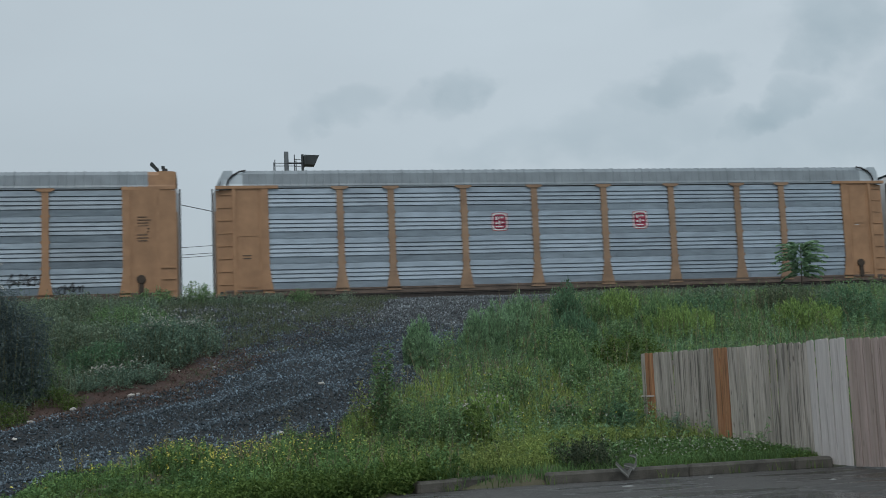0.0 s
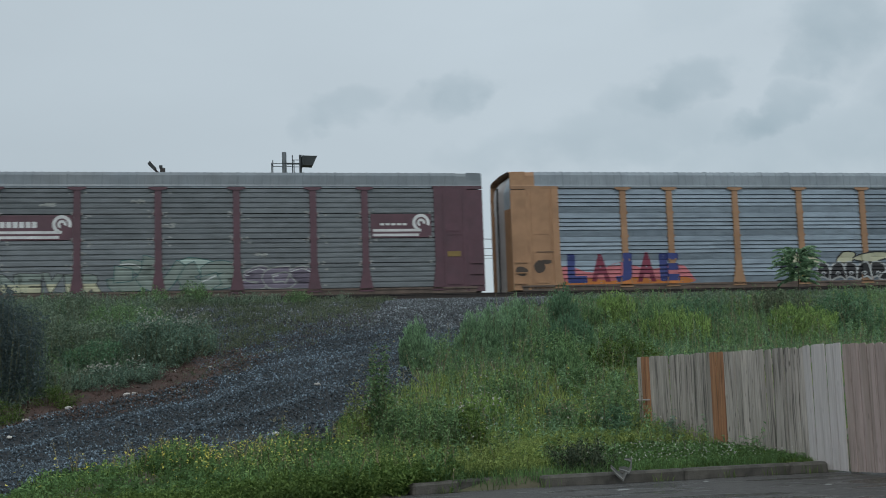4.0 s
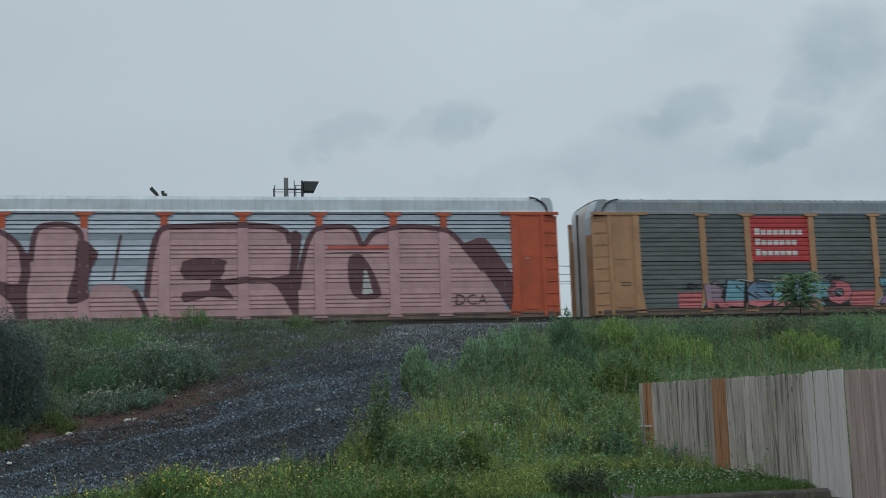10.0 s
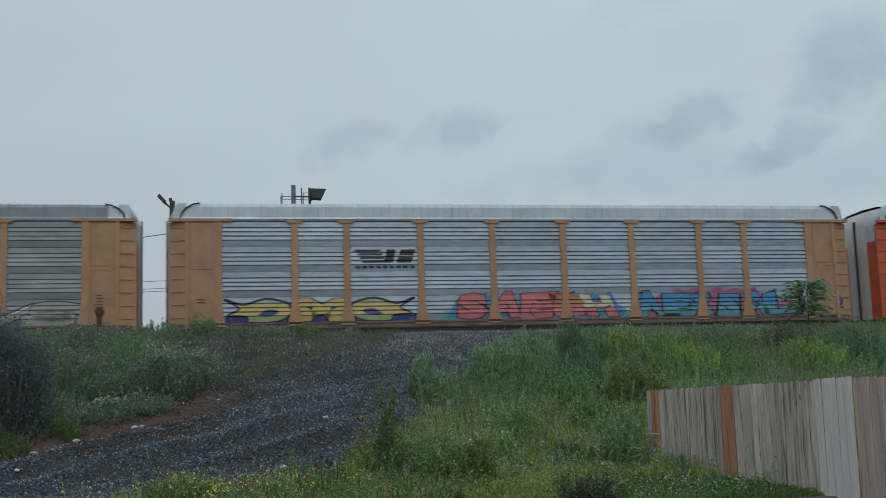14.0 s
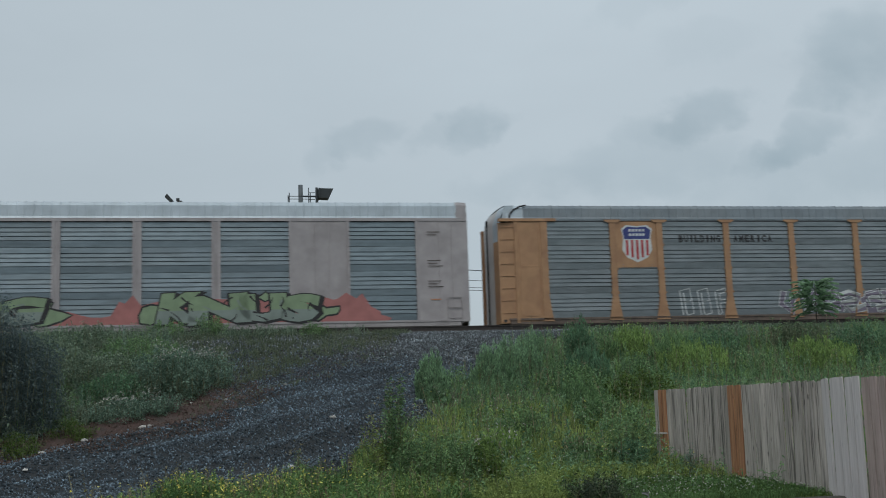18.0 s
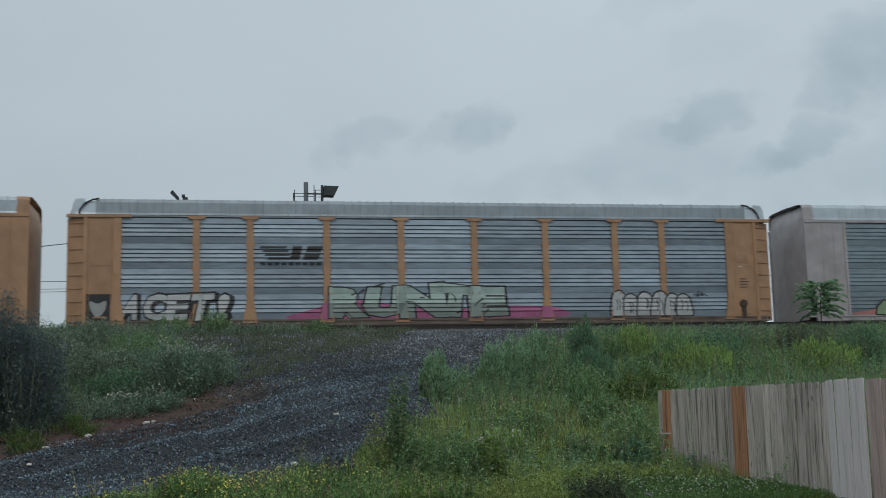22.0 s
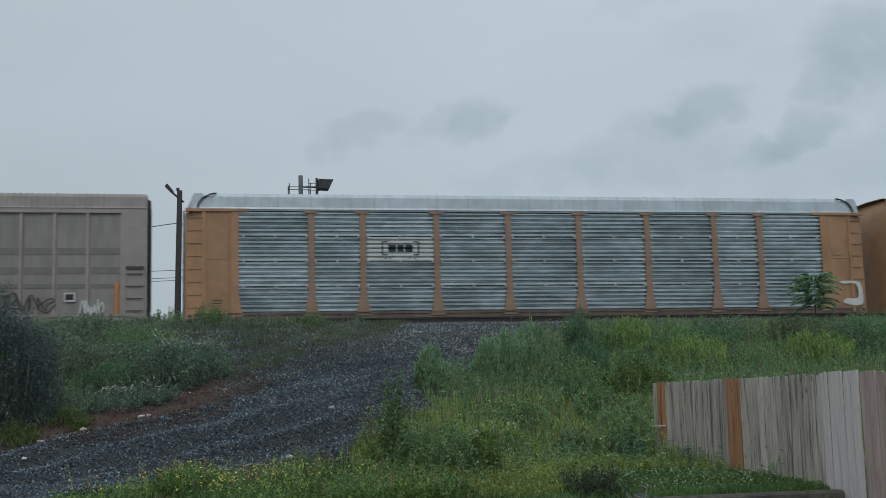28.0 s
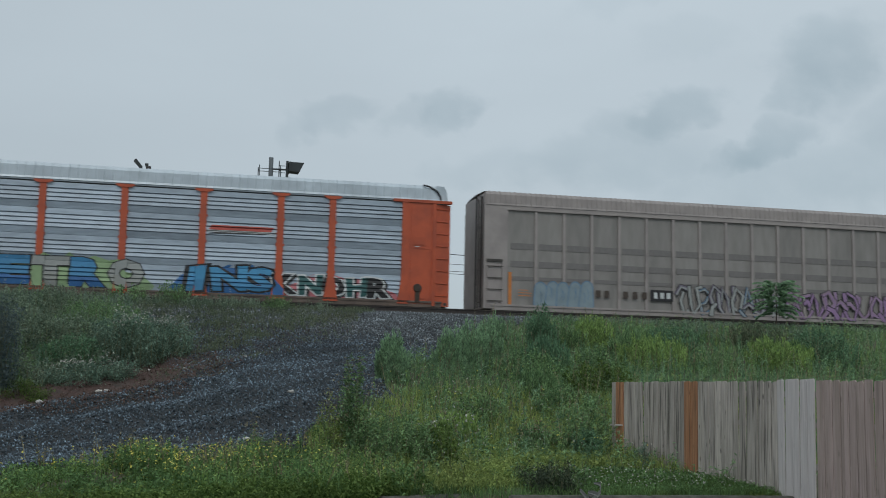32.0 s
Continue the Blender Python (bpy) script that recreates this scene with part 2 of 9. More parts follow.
M = dict(
    silver=mat("galvanised_silver", (0.321, 0.383, 0.444), 0.5, 0.35, 0.14, 3.0, thing=0.15, second=(0.256, 0.311, 0.370), second_scale=1.3, second_amount=0.4, stretch=(0.5, 1, 2)),
    weathered=mat("galvanised_weathered", (0.310, 0.377, 0.443), 0.5, 0.35, 0.14, 3.0, thing=0.12, second=(0.244, 0.304, 0.360), second_scale=1.2, second_amount=0.45, stretch=(0.5, 1, 2)),
    tarnished=mat("galvanised_tarnished", (0.252, 0.309, 0.360), 0.5, 0.35, 0.16, 3.0, thing=0.2, second=(0.189, 0.237, 0.280), second_scale=1.1, second_amount=0.5, stretch=(0.5, 1, 2)),
    dull=mat("galvanised_dull", (0.165, 0.21, 0.235), 0.45, 0.4, 0.16, 3.0, thing=0.12, second=(0.20, 0.24, 0.26), second_scale=1.0, second_amount=0.5, stretch=(0.5, 1, 2)),
    dark=mat("galvanised_dark", (0.110, 0.128, 0.131), 0.5, 0.3, 0.14, 3.0, thing=0.10, second=(0.176, 0.205, 0.211), second_scale=1.0, second_amount=0.4, stretch=(0.5, 1, 2)),
    slate=mat("galvanised_slate", (0.165, 0.195, 0.207), 0.45, 0.35, 0.14, 3.0, thing=0.10, second=(0.27, 0.295, 0.31), second_scale=1.0, second_amount=0.4, stretch=(0.5, 1, 2)),
    olive=mat("weathered_dark_panel", (0.155, 0.175, 0.187), 0.5, 0.3, 0.16, 3.0, thing=0.14, second=(0.205, 0.228, 0.24), second_scale=1.4, second_amount=0.5, stretch=(0.5, 1, 2)),
    tan=mat("tan_paint", (0.375, 0.215, 0.117), 0.55, 0, 0.10, 2.5, second=(0.25, 0.14, 0.075), second_scale=1.3, second_amount=0.55, thing=0.06),
    tan_faded=mat("faded_tan_paint", (0.315, 0.205, 0.13), 0.6, 0, 0.12, 2.5, second=(0.20, 0.125, 0.08), second_scale=1.6, second_amount=0.6, thing=0.06),
    yellow=mat("yellow_paint", (0.375, 0.215, 0.112), 0.5, 0, 0.10, 2.5, second=(0.25, 0.125, 0.07), second_scale=1.5, second_amount=0.5, thing=0.05),
    sill=mat("grimy_brown_sill", (0.145, 0.108, 0.088), 0.7, 0, 0.2, 2.5, second=(0.075, 0.062, 0.055), second_scale=1.6, second_amount=0.7, thing=0.06),
    brown=mat("brown_paint", (0.25, 0.145, 0.085), 0.6, 0, 0.12, 2.5, second=(0.12, 0.07, 0.045), second_scale=1.6, second_amount=0.6, thing=0.06),
    orange=mat("orange_paint", (0.46, 0.085, 0.032), 0.5, 0, 0.08, 2.5, second=(0.22, 0.05, 0.03), second_scale=1.4, second_amount=0.45, thing=0.05),
    maroon=mat("maroon_paint", (0.108, 0.052, 0.068), 0.55, 0, 0.12, 2.5, second=(0.08, 0.05, 0.062), second_scale=1.5, second_amount=0.5, thing=0.05),
    pale=mat("pale_grey_paint", (0.36, 0.335, 0.34), 0.55, 0, 0.08, 2.5, second=(0.24, 0.22, 0.22), second_scale=1.2, second_amount=0.5, thing=0.04),
    taupe=mat("taupe_paint", (0.315, 0.285, 0.272), 0.6, 0, 0.08, 2.5, second=(0.215, 0.195, 0.19), second_scale=1.0, second_amount=0.5, thing=0.03),
    screen_grey=mat("grey_screen", (0.262, 0.25, 0.235), 0.65, 0.1, 0.10, 2.0, second=(0.20, 0.192, 0.182), second_scale=0.9, second_amount=0.6, thing=0.08, stretch=(2, 1, 0.5)),
    taupe_dark=mat("taupe_mesh", (0.175, 0.166, 0.162), 0.7, 0, 0.08, 5),
    steel_teal=mat("galvanised_teal_grey", (0.43, 0.505, 0.535), 0.36, 0.65, 0.2, 3.0, thing=0.12, second=(0.22, 0.27, 0.295), second_scale=0.9, second_amount=0.75, stretch=(0.6, 1, 1.6)),
    post_brown=mat("faded_brown_post", (0.275, 0.185, 0.135), 0.6, 0, 0.1, 2.5, second=(0.20, 0.125, 0.095), second_scale=1.4, second_amount=0.5),
    mauve_door=mat("mauve_grey_door", (0.15, 0.125, 0.145), 0.6, 0, 0.15, 2.0, second=(0.10, 0.07, 0.085), second_scale=1.0, second_amount=0.6),
    roof_white=mat("roof_pale", (0.475, 0.54, 0.585), 0.45, 0.35, 0.10, 2.0, second=(0.335, 0.385, 0.42), second_scale=0.6, second_amount=0.5, thing=0.05),
    roof_mid=mat("roof_mid_grey", (0.37, 0.425, 0.46), 0.45, 0.35, 0.10, 2.0, second=(0.27, 0.31, 0.34), second_scale=0.6, second_amount=0.5, thing=0.05),
    roof_grey=mat("roof_grey", (0.265, 0.305, 0.335), 0.5, 0.3, 0.12, 2.0, second=(0.20, 0.235, 0.26), second_scale=0.6, second_amount=0.5, thing=0.06),
    roof_dark=mat("roof_dark", (0.19, 0.222, 0.245), 0.5, 0.25, 0.12, 2.0, second=(0.21, 0.23, 0.24), second_scale=0.6, second_amount=0.5, thing=0.06),
    door=mat("end_door_grey", (0.50, 0.48, 0.47), 0.55, 0.0, 0.12, 2.0, second=(0.34, 0.31, 0.30), second_scale=1.0, second_amount=0.6),
    grime_metal=mat("grimy_metal", (0.055, 0.04, 0.03), 0.75, 0.1, 0.3, 8),
    black=mat("black_rubber", (0.02, 0.02, 0.022), 0.7, 0, 0.2, 6),
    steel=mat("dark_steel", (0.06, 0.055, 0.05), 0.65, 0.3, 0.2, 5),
    rail=mat("rail_steel", (0.045, 0.038, 0.035), 0.6, 0.4, 0.2, 8),
    wood_tie=mat("tie_wood", (0.06, 0.05, 0.045), 0.85, 0, 0.25, 6),
    mast=mat("grey_mast", (0.17, 0.19, 0.20), 0.55, 0.3, 0.1, 4),
    mast_dark=mat("dark_mast", (0.05, 0.06, 0.065), 0.6, 0.2, 0.15, 4),
    signal=mat("signal_black", (0.025, 0.032, 0.033), 0.55, 0, 0.15, 4),
    pole=mat("pole_wood", (0.055, 0.05, 0.05), 0.8, 0, 0.2, 5),
)


def flat(name, colour, rough=0.6):
    if name not in M:
        M[name] = mat(name, colour, rough, 0, 0.10, 3.0, second=tuple(c * 0.7 for c in colour), second_scale=1.2, second_amount=0.45)
    return M[name]


# ---------------------------------------------------------------- mesh helpers
class Geo:
    """Collects faces and makes one mesh of them."""

    def __init__(self):
        self.v, self.f = [], []

    def add(self, verts, faces):
        n = len(self.v)
        self.v += [tuple(p) for p in verts]
        self.f += [tuple(n + i for i in face) for face in faces]
        return self

    def box(self, x0, x1, y0, y1, z0, z1):
        return self.add([(x0, y0, z0), (x1, y0, z0), (x1, y1, z0), (x0, y1, z0), (x0, y0, z1), (x1, y0, z1), (x1, y1, z1), (x0, y1, z1)],
                        [(0, 3, 2, 1), (4, 5, 6, 7), (0, 1, 5, 4), (1, 2, 6, 5), (2, 3, 7, 6), (3, 0, 4, 7)])

    def rounded(self, x0, x1, y0, y1, z0, z1, b=0.006):
        bm = bmesh.new()
        bmesh.ops.create_cube(bm, size=1)
        for q in bm.verts:
            q.co = Vector(((x0 + x1) / 2 + q.co.x * (x1 - x0), (y0 + y1) / 2 + q.co.y * (y1 - y0), (z0 + z1) / 2 + q.co.z * (z1 - z0)))
        bmesh.ops.bevel(bm, geom=bm.edges[:], offset=b, segments=1, affect="EDGES")
        bm.verts.index_update()
        self.add([q.co for q in bm.verts], [[q.index for q in face.verts] for face in bm.faces])
        bm.free()
        return self

    def prism(self, outline, y0, y1):
        """A plate with an outline in x and z, from y0 (front) to y1."""
        n = len(outline)
        area = sum(outline[i][0] * outline[(i + 1) % n][1] - outline[(i + 1) % n][0] * outline[i][1] for i in range(n))
        if area < 0:
            outline = outline[::-1]
        return self.add([(x, y0, z) for x, z in outline] + [(x, y1, z) for x, z in outline],
                        [tuple(range(n)), tuple(range(2 * n - 1, n - 1, -1))] + [(i, n + i, n + (i + 1) % n, (i + 1) % n) for i in range(n)])

    def tube(self, a, b, r, r2=None, n=8):
        a, b = Vector(a), Vector(b)
        q = (b - a).to_track_quat("Z", "Y")
        ring = [(math.cos(2 * math.pi * i / n), math.sin(2 * math.pi * i / n)) for i in range(n)]
        r2 = r if r2 is None else r2
        verts = [a + q @ Vector((c * r, s * r, 0)) for c, s in ring] + [b + q @ Vector((c * r2, s * r2, 0)) for c, s in ring]
        return self.add(verts, [(i, (i + 1) % n, n + (i + 1) % n, n + i) for i in range(n)] + [tuple(range(n - 1, -1, -1)), tuple(range(n, 2 * n))])

    def sheet(self, rows):
        """A grid of points, row by row."""
        n, m = len(rows), len(rows[0])
        return self.add([p for row in rows for p in row],
                        [(i * m + j, i * m + j + 1, (i + 1) * m + j + 1, (i + 1) * m + j) for i in range(n - 1) for j in range(m - 1)])

    def mesh(self, name, material, smooth=False):
        me = bpy.data.meshes.new(name)
        me.from_pydata(self.v, [], self.f)
        me.materials.append(material)
        if smooth:
            me.polygons.foreach_set("use_smooth", [True] * len(me.polygons))
        me.update()
        return me


def array_mesh(name, verts, faces, material, smooth=False):
    """A mesh from numpy arrays; all faces have the same number of corners."""
    me = bpy.data.meshes.new(name)
    n, k = faces.shape
    me.vertices.add(len(verts))
    me.vertices.foreach_set("co", np.ascontiguousarray(verts, dtype=np.float32).ravel())
    me.loops.add(n * k)
    me.loops.foreach_set("vertex_index", np.ascontiguousarray(faces, dtype=np.int32).ravel())
    me.polygons.add(n)
    me.polygons.foreach_set("loop_start", np.arange(0, n * k, k, dtype=np.int32))
    me.polygons.foreach_set("loop_total", np.full(n, k, dtype=np.int32))
    if smooth:
        me.polygons.foreach_set("use_smooth", np.ones(n, dtype=bool))
    me.materials.append(material)
    me.update(calc_edges=True)
    return me


def part(name, geo, material, parent, label="", at=None):
    me = geo if isinstance(geo, bpy.types.Mesh) else geo.mesh(name, material)
    ob = new(name, me)
    ob.parent = parent
    if at is not None:
        ob.matrix_basis = at if isinstance(at, Matrix) else Matrix.Translation(at)
    return tagged(ob, label)


# ---------------------------------------------------------------- ground
PROFILE = np.array([(-60, 0), (16.02, 0), (16.25, 0.13), (20.5, 0.55), (24, 1.45), (31, 2.9), (36.3, 4.06), (37.4, 4.16), (38.3, 4.26), (41.2, 4.26), (43, 3.84), (49, 3.84), (55, 2.4),
                    (90, 1.2), (4000, 1.2)])


def soft_noise(x, y, s):
    return (np.sin(x * s + 1.3 * np.sin(y * s * 0.7)) + np.sin(y * s * 1.1 + 1.7 * np.sin(x * s * 0.6 + 2.0))) * 0.5


def height(x, y):
    x, y = np.asarray(x, float), np.asarray(y, float)
    y = y + np.clip(3.0 - x, 0, 4) * 0.9 * np.clip((19.5 - y) / 3.5, 0, 1)
    h = np.interp(y, PROFILE[:, 0], PROFILE[:, 1])
    rough = np.clip((y - 16.4) / 3, 0, 1) * np.clip((36.5 - y) / 3, 0, 1)
    # wheel ruts run up the ramp
    across = 0.74 * y - 0.67 * x
    ruts = np.clip((30.5 - y) / 4, 0, 1) * np.clip((x + 8) / 3, 0, 1) * np.clip((6.5 - x) / 2, 0, 1)
    h = h + rough * ruts * 0.065 * np.sin(across * 4.6 + 0.9 * soft_noise(x, y, 0.8))
    return h + rough * (0.10 * soft_noise(x, y, 0.55) + 0.04 * soft_noise(x + 9, y, 1.7))


GRAVEL = [(-9, 20.6), (-3.3, 22.7), (-1.1, 23.5), (-0.1, 24.4), (0.5, 27.6), (0.0, 29.5), (-0.6, 33), (-1.2, 36.0), (-30, 36.6), (-30, 42), (60, 42), (60, 36.9),
          (20, 36.6), (11.4, 35.6), (9.3, 33.8), (6.6, 28.5), (4.9, 26.5), (4.6, 23.8), (3.9, 22.6), (2.8, 20.4), (2.1, 19.2), (1.0, 18.6), (-0.1, 17.4), (-0.9, 16.2), (-2.2, 14.6), (-9, 11.0)]
SOIL = [(-5, 21.5), (-2.9, 23.2), (-1.7, 25.4), (-0.6, 28.6), (0.9, 29.4), (1.1, 27.4), (0.35, 24.9), (-0.7, 23.4), (-3.2, 22.2)]


def inside(poly, x, y):
    ins = np.zeros(x.shape, bool)
    n = len(poly)
    for i in range(n):
        (x0, y0), (x1, y1) = poly[i], poly[(i + 1) % n]
        if y0 == y1:
            continue
        cross = ((y0 > y) != (y1 > y)) & (x < (x1 - x0) * (y - y0) / (y1 - y0) + x0)
        ins ^= cross
    return ins


def scatter(rng, count, x0, x1, y0, y1, test):
    x, y = rng.uniform(x0, x1, count), rng.uniform(y0, y1, count)
    wx, wy = x + 0.35 * soft_noise(x, y, 2.3), y + 0.35 * soft_noise(y, x, 2.1)
    keep = test(wx, wy)
    return x[keep], y[keep]


def ground_sheet():
    xs = np.concatenate([[-3000, -400, -120, -60], np.arange(-30, 50.1, 0.25), [80, 140, 420, 3000]])
    ys = np.concatenate([[-60, -20, 0, 8], np.arange(11.75, 44, 0.25), [46, 49, 52, 55, 65, 90, 200, 800, 3500]])
    gx, gy = np.meshgrid(xs, ys)
    gz = height(gx, gy)
    gz = np.where(gz < 0.03, -0.02, gz)
    verts = np.stack([gx, gy, gz], -1).reshape(-1, 3)
    m = len(xs)
    i, j = np.meshgrid(np.arange(len(ys) - 1), np.arange(m - 1), indexing="ij")
    a = (i * m + j).ravel()
    faces = np.stack([a, a + 1, a + m + 1, a + m], -1)
    me = array_mesh("ground", verts, faces, M["earth"], True)
    tagged(new("ground", me), "brown and green overgrown earth bank rising to the tracks", "ground", kind="structure")


def sheet_in(name, poly, lift, cell, material, label, category):
    x0, x1 = max(min(p[0] for p in poly), -30), min(max(p[0] for p in poly), 50)
    y0, y1 = min(p[1] for p in poly), max(p[1] for p in poly)
    xs, ys = np.arange(x0, x1 + cell, cell), np.arange(y0, y1 + cell, cell)
    gx, gy = np.meshgrid(xs, ys)
    wx, wy = gx + 0.3 * soft_noise(gx, gy, 2.3), gy + 0.3 * soft_noise(gy, gx, 2.1)
    ins = inside(poly, wx, wy)
    gz = height(gx, gy) + lift
    m = len(xs)
    i, j = np.meshgrid(np.arange(len(ys) - 1), np.arange(m - 1), indexing="ij")
    ok = ins[:-1, :-1] & ins[1:, :-1] & ins[:-1, 1:] & ins[1:, 1:]
    a = (i * m + j)[ok]
    me = array_mesh(name, np.stack([gx, gy, gz], -1).reshape(-1, 3), np.stack([a, a + 1, a + m + 1, a + m], -1), material, True)
    return tagged(new(name, me), label, category, kind="structure")


M["earth"] = mat("earth", (0.085, 0.085, 0.048), 0.95, 0, 0.3, 3.0, 0.6, 30, second=(0.085, 0.068, 0.048), second_scale=0.7, second_amount=0.8)
M["gravel"] = mat("gravel_bed", (0.022, 0.026, 0.029), 0.95, 0, 0.35, 20.0, 0.8, 30, second=(0.04, 0.04, 0.042), second_scale=1.0, second_amount=0.6)
M["soil"] = mat("red_soil", (0.062, 0.034, 0.028), 0.95, 0, 0.3, 6.0, 0.7, 25, second=(0.05, 0.042, 0.036), second_scale=2.2, second_amount=0.8)
M["asphalt"] = mat("wet_asphalt", (0.074, 0.071, 0.067), 0.65, 0, 0.4, 12.0, 0.6, 90, second=(0.024, 0.024, 0.024), second_scale=0.75, second_amount=0.9, wet=0.08, stretch=(0.5, 1.6, 1), spec=0.35)
M["stone"] = mat("ballast_stone", (0.040, 0.061, 0.079), 0.7, 0, 0.55, 0.8, island=0.5, sparkle=1.25, second=(0.105, 0.14, 0.168), second_scale=0.6, second_amount=0.65, stretch=(0.35, 1.9, 1), turn=-42)
M["stone_light"] = mat("older_ballast_stone", (0.112, 0.132, 0.146), 0.75, 0, 0.35, 1.2, island=0.45, sparkle=1.4, second=(0.13, 0.14, 0.145), second_scale=0.8, second_amount=0.5)
M["concrete"] = mat("kerb_concrete", (0.075, 0.070, 0.060), 0.9, 0, 0.45, 5.0, 0.7, 40, second=(0.085, 0.082, 0.074), second_scale=1.4, second_amount=0.7)

ground_sheet()
sheet_in("gravel_road", GRAVEL, 0.02, 0.25, M["gravel"], "grey crushed-stone access ramp and track ballast", "gravel")
sheet_in("bare_soil", SOIL, 0.035, 0.2, M["soil"], "reddish-brown bare soil beside the gravel ramp", "soil")
lot = Geo().sheet([[(x, y, 0.0) for x in (-40, -10, 0, 10, 20, 60)] for y in (-50, -10, 5, 10, 14, 15.95)])
tagged(new("parking_lot", lot.mesh("parking_lot", M["asphalt"])), "wet dark asphalt parking lot with shallow puddles", "asphalt", kind="structure")

# ---------------------------------------------------------------- lettering for signs and graffiti
LETTERS = {}


def make_letters(chars, offsets):
    made = []
    for ch in chars:
        for off in offsets:
            cu = bpy.data.curves.new("letter", "FONT")
            cu.body, cu.offset, cu.resolution_u = ch, off, 2
            made.append((ch, off, new("letter", cu)))
    bpy.context.view_layer.update()
    dg = bpy.context.evaluated_depsgraph_get()
    for ch, off, ob in made:
        me = bpy.data.meshes.new_from_object(ob.evaluated_get(dg))
        LETTERS[ch, off] = ([(q.co.x, q.co.y) for q in me.vertices], [tuple(p.vertices) for p in me.polygons])
        bpy.data.meshes.remove(me)
    for ch, off, ob in made:
        cu = ob.data
        bpy.data.objects.remove(ob)
        bpy.data.curves.remove(cu)


THIN, FAT, FATTER, HEAVY, RIM = 0.0, 0.05, 0.10, 0.078, 0.108
make_letters(sorted(set("LAJESDRUNTCKGOWMPHXIB!VYZF")), (THIN, FAT, FATTER, HEAVY, RIM))

# ---------------------------------------------------------------- freight train
CAR_LENGTH, CAR_PITCH, RAIL_TOP = 27.4, 28.74, 4.05
SIDE = -1.60                    # outer face of the side panels
ROWS = (4.93, 3.98, 3.03, 2.08, 1.13)
BAYS = (1.93, 4.62, 6.58, 9.43, 12.27, 15.13, 17.97, 20.82, 22.78, 25.47)
MESHES = {}


def cached(key, make):
    if key not in MESHES:
        MESHES[key] = make()
    return MESHES[key]


def groove_profile(style):
    """Heights below a panel's top and depths behind its face, for one of the stacked panels 0.95 high."""
    if style == "fine":
        pts = [(0.0, 0.03), (0.018, 0.0)]
        for s in [0.06 + 0.165 * i for i in range(5)]:
            pts += [(s, 0.0), (s + 0.012, 0.10), (s + 0.046, 0.10), (s + 0.10, 0.0)]
        return pts + [(0.898, 0.0), (0.904, 0.22), (0.946, 0.22), (0.95, 0.03)]
    if style == "soft":
        pts = [(0.0, 0.03), (0.012, 0.0)]
        for s in [0.12 + 0.19 * i for i in range(4)]:
            pts += [(s, 0.0), (s + 0.014, 0.030), (s + 0.05, 0.034), (s + 0.085, 0.0)]
        return pts + [(0.916, 0.0), (0.920, 0.18), (0.946, 0.18), (0.95, 0.03)]
    # four deep grooves with sloping ribs between them, then a broad flat strip that leans in below
    deep, high, slope, tuck = (0.095, 0.037, 0.026, 0.030) if style == "band" else (0.06, 0.028, 0.022, 0.012)
    pts = [(0.0, 0.05), (0.010, 0.020)]
    for s in [0.205 + 0.158 * i for i in range(4)]:
        pts += [(s, 0.0), (s + 0.006, deep), (s + high, deep), (s + high + 0.006, slope)]
    pts[-1] = (pts[-1][0], 0.0)
    return pts + [(0.944, tuck), (0.95, 0.05)]


PROFILES = {s: groove_profile(s) for s in ("band", "even", "fine", "soft")}


def panel_mesh(width, style, material):
    def make():
        g = Geo()
        pts = PROFILES[style]
        g.sheet([[(0.0, d, -z), (width, d, -z)] for z, d in pts][::-1])
        if style in ("band", "even"):
            n = max(3, round(width / 0.62))
            for i in range(n):
                x = (i + 0.5) * width / n
                for z in (0.79, 0.885):
                    g.box(x - 0.014, x + 0.014, -0.012, 0.04, -z - 0.016, -z + 0.016)
        g.add([(0, 0.24, -0.95), (width, 0.24, -0.95), (width, 0.24, 0), (0, 0.24, 0)], [(0, 1, 2, 3)])
        return g.mesh("side_panel", material)
    return cached(("panel", round(width, 3), style, material.name), make)


def depth_at(z, style):
    for top, low in zip(ROWS, ROWS[1:]):
        if low <= z <= top:
            pts = PROFILES[style]
            return float(np.interp(top - z, [p[0] for p in pts], [p[1] for p in pts]))
    return 0.0


OVER_POSTS = []


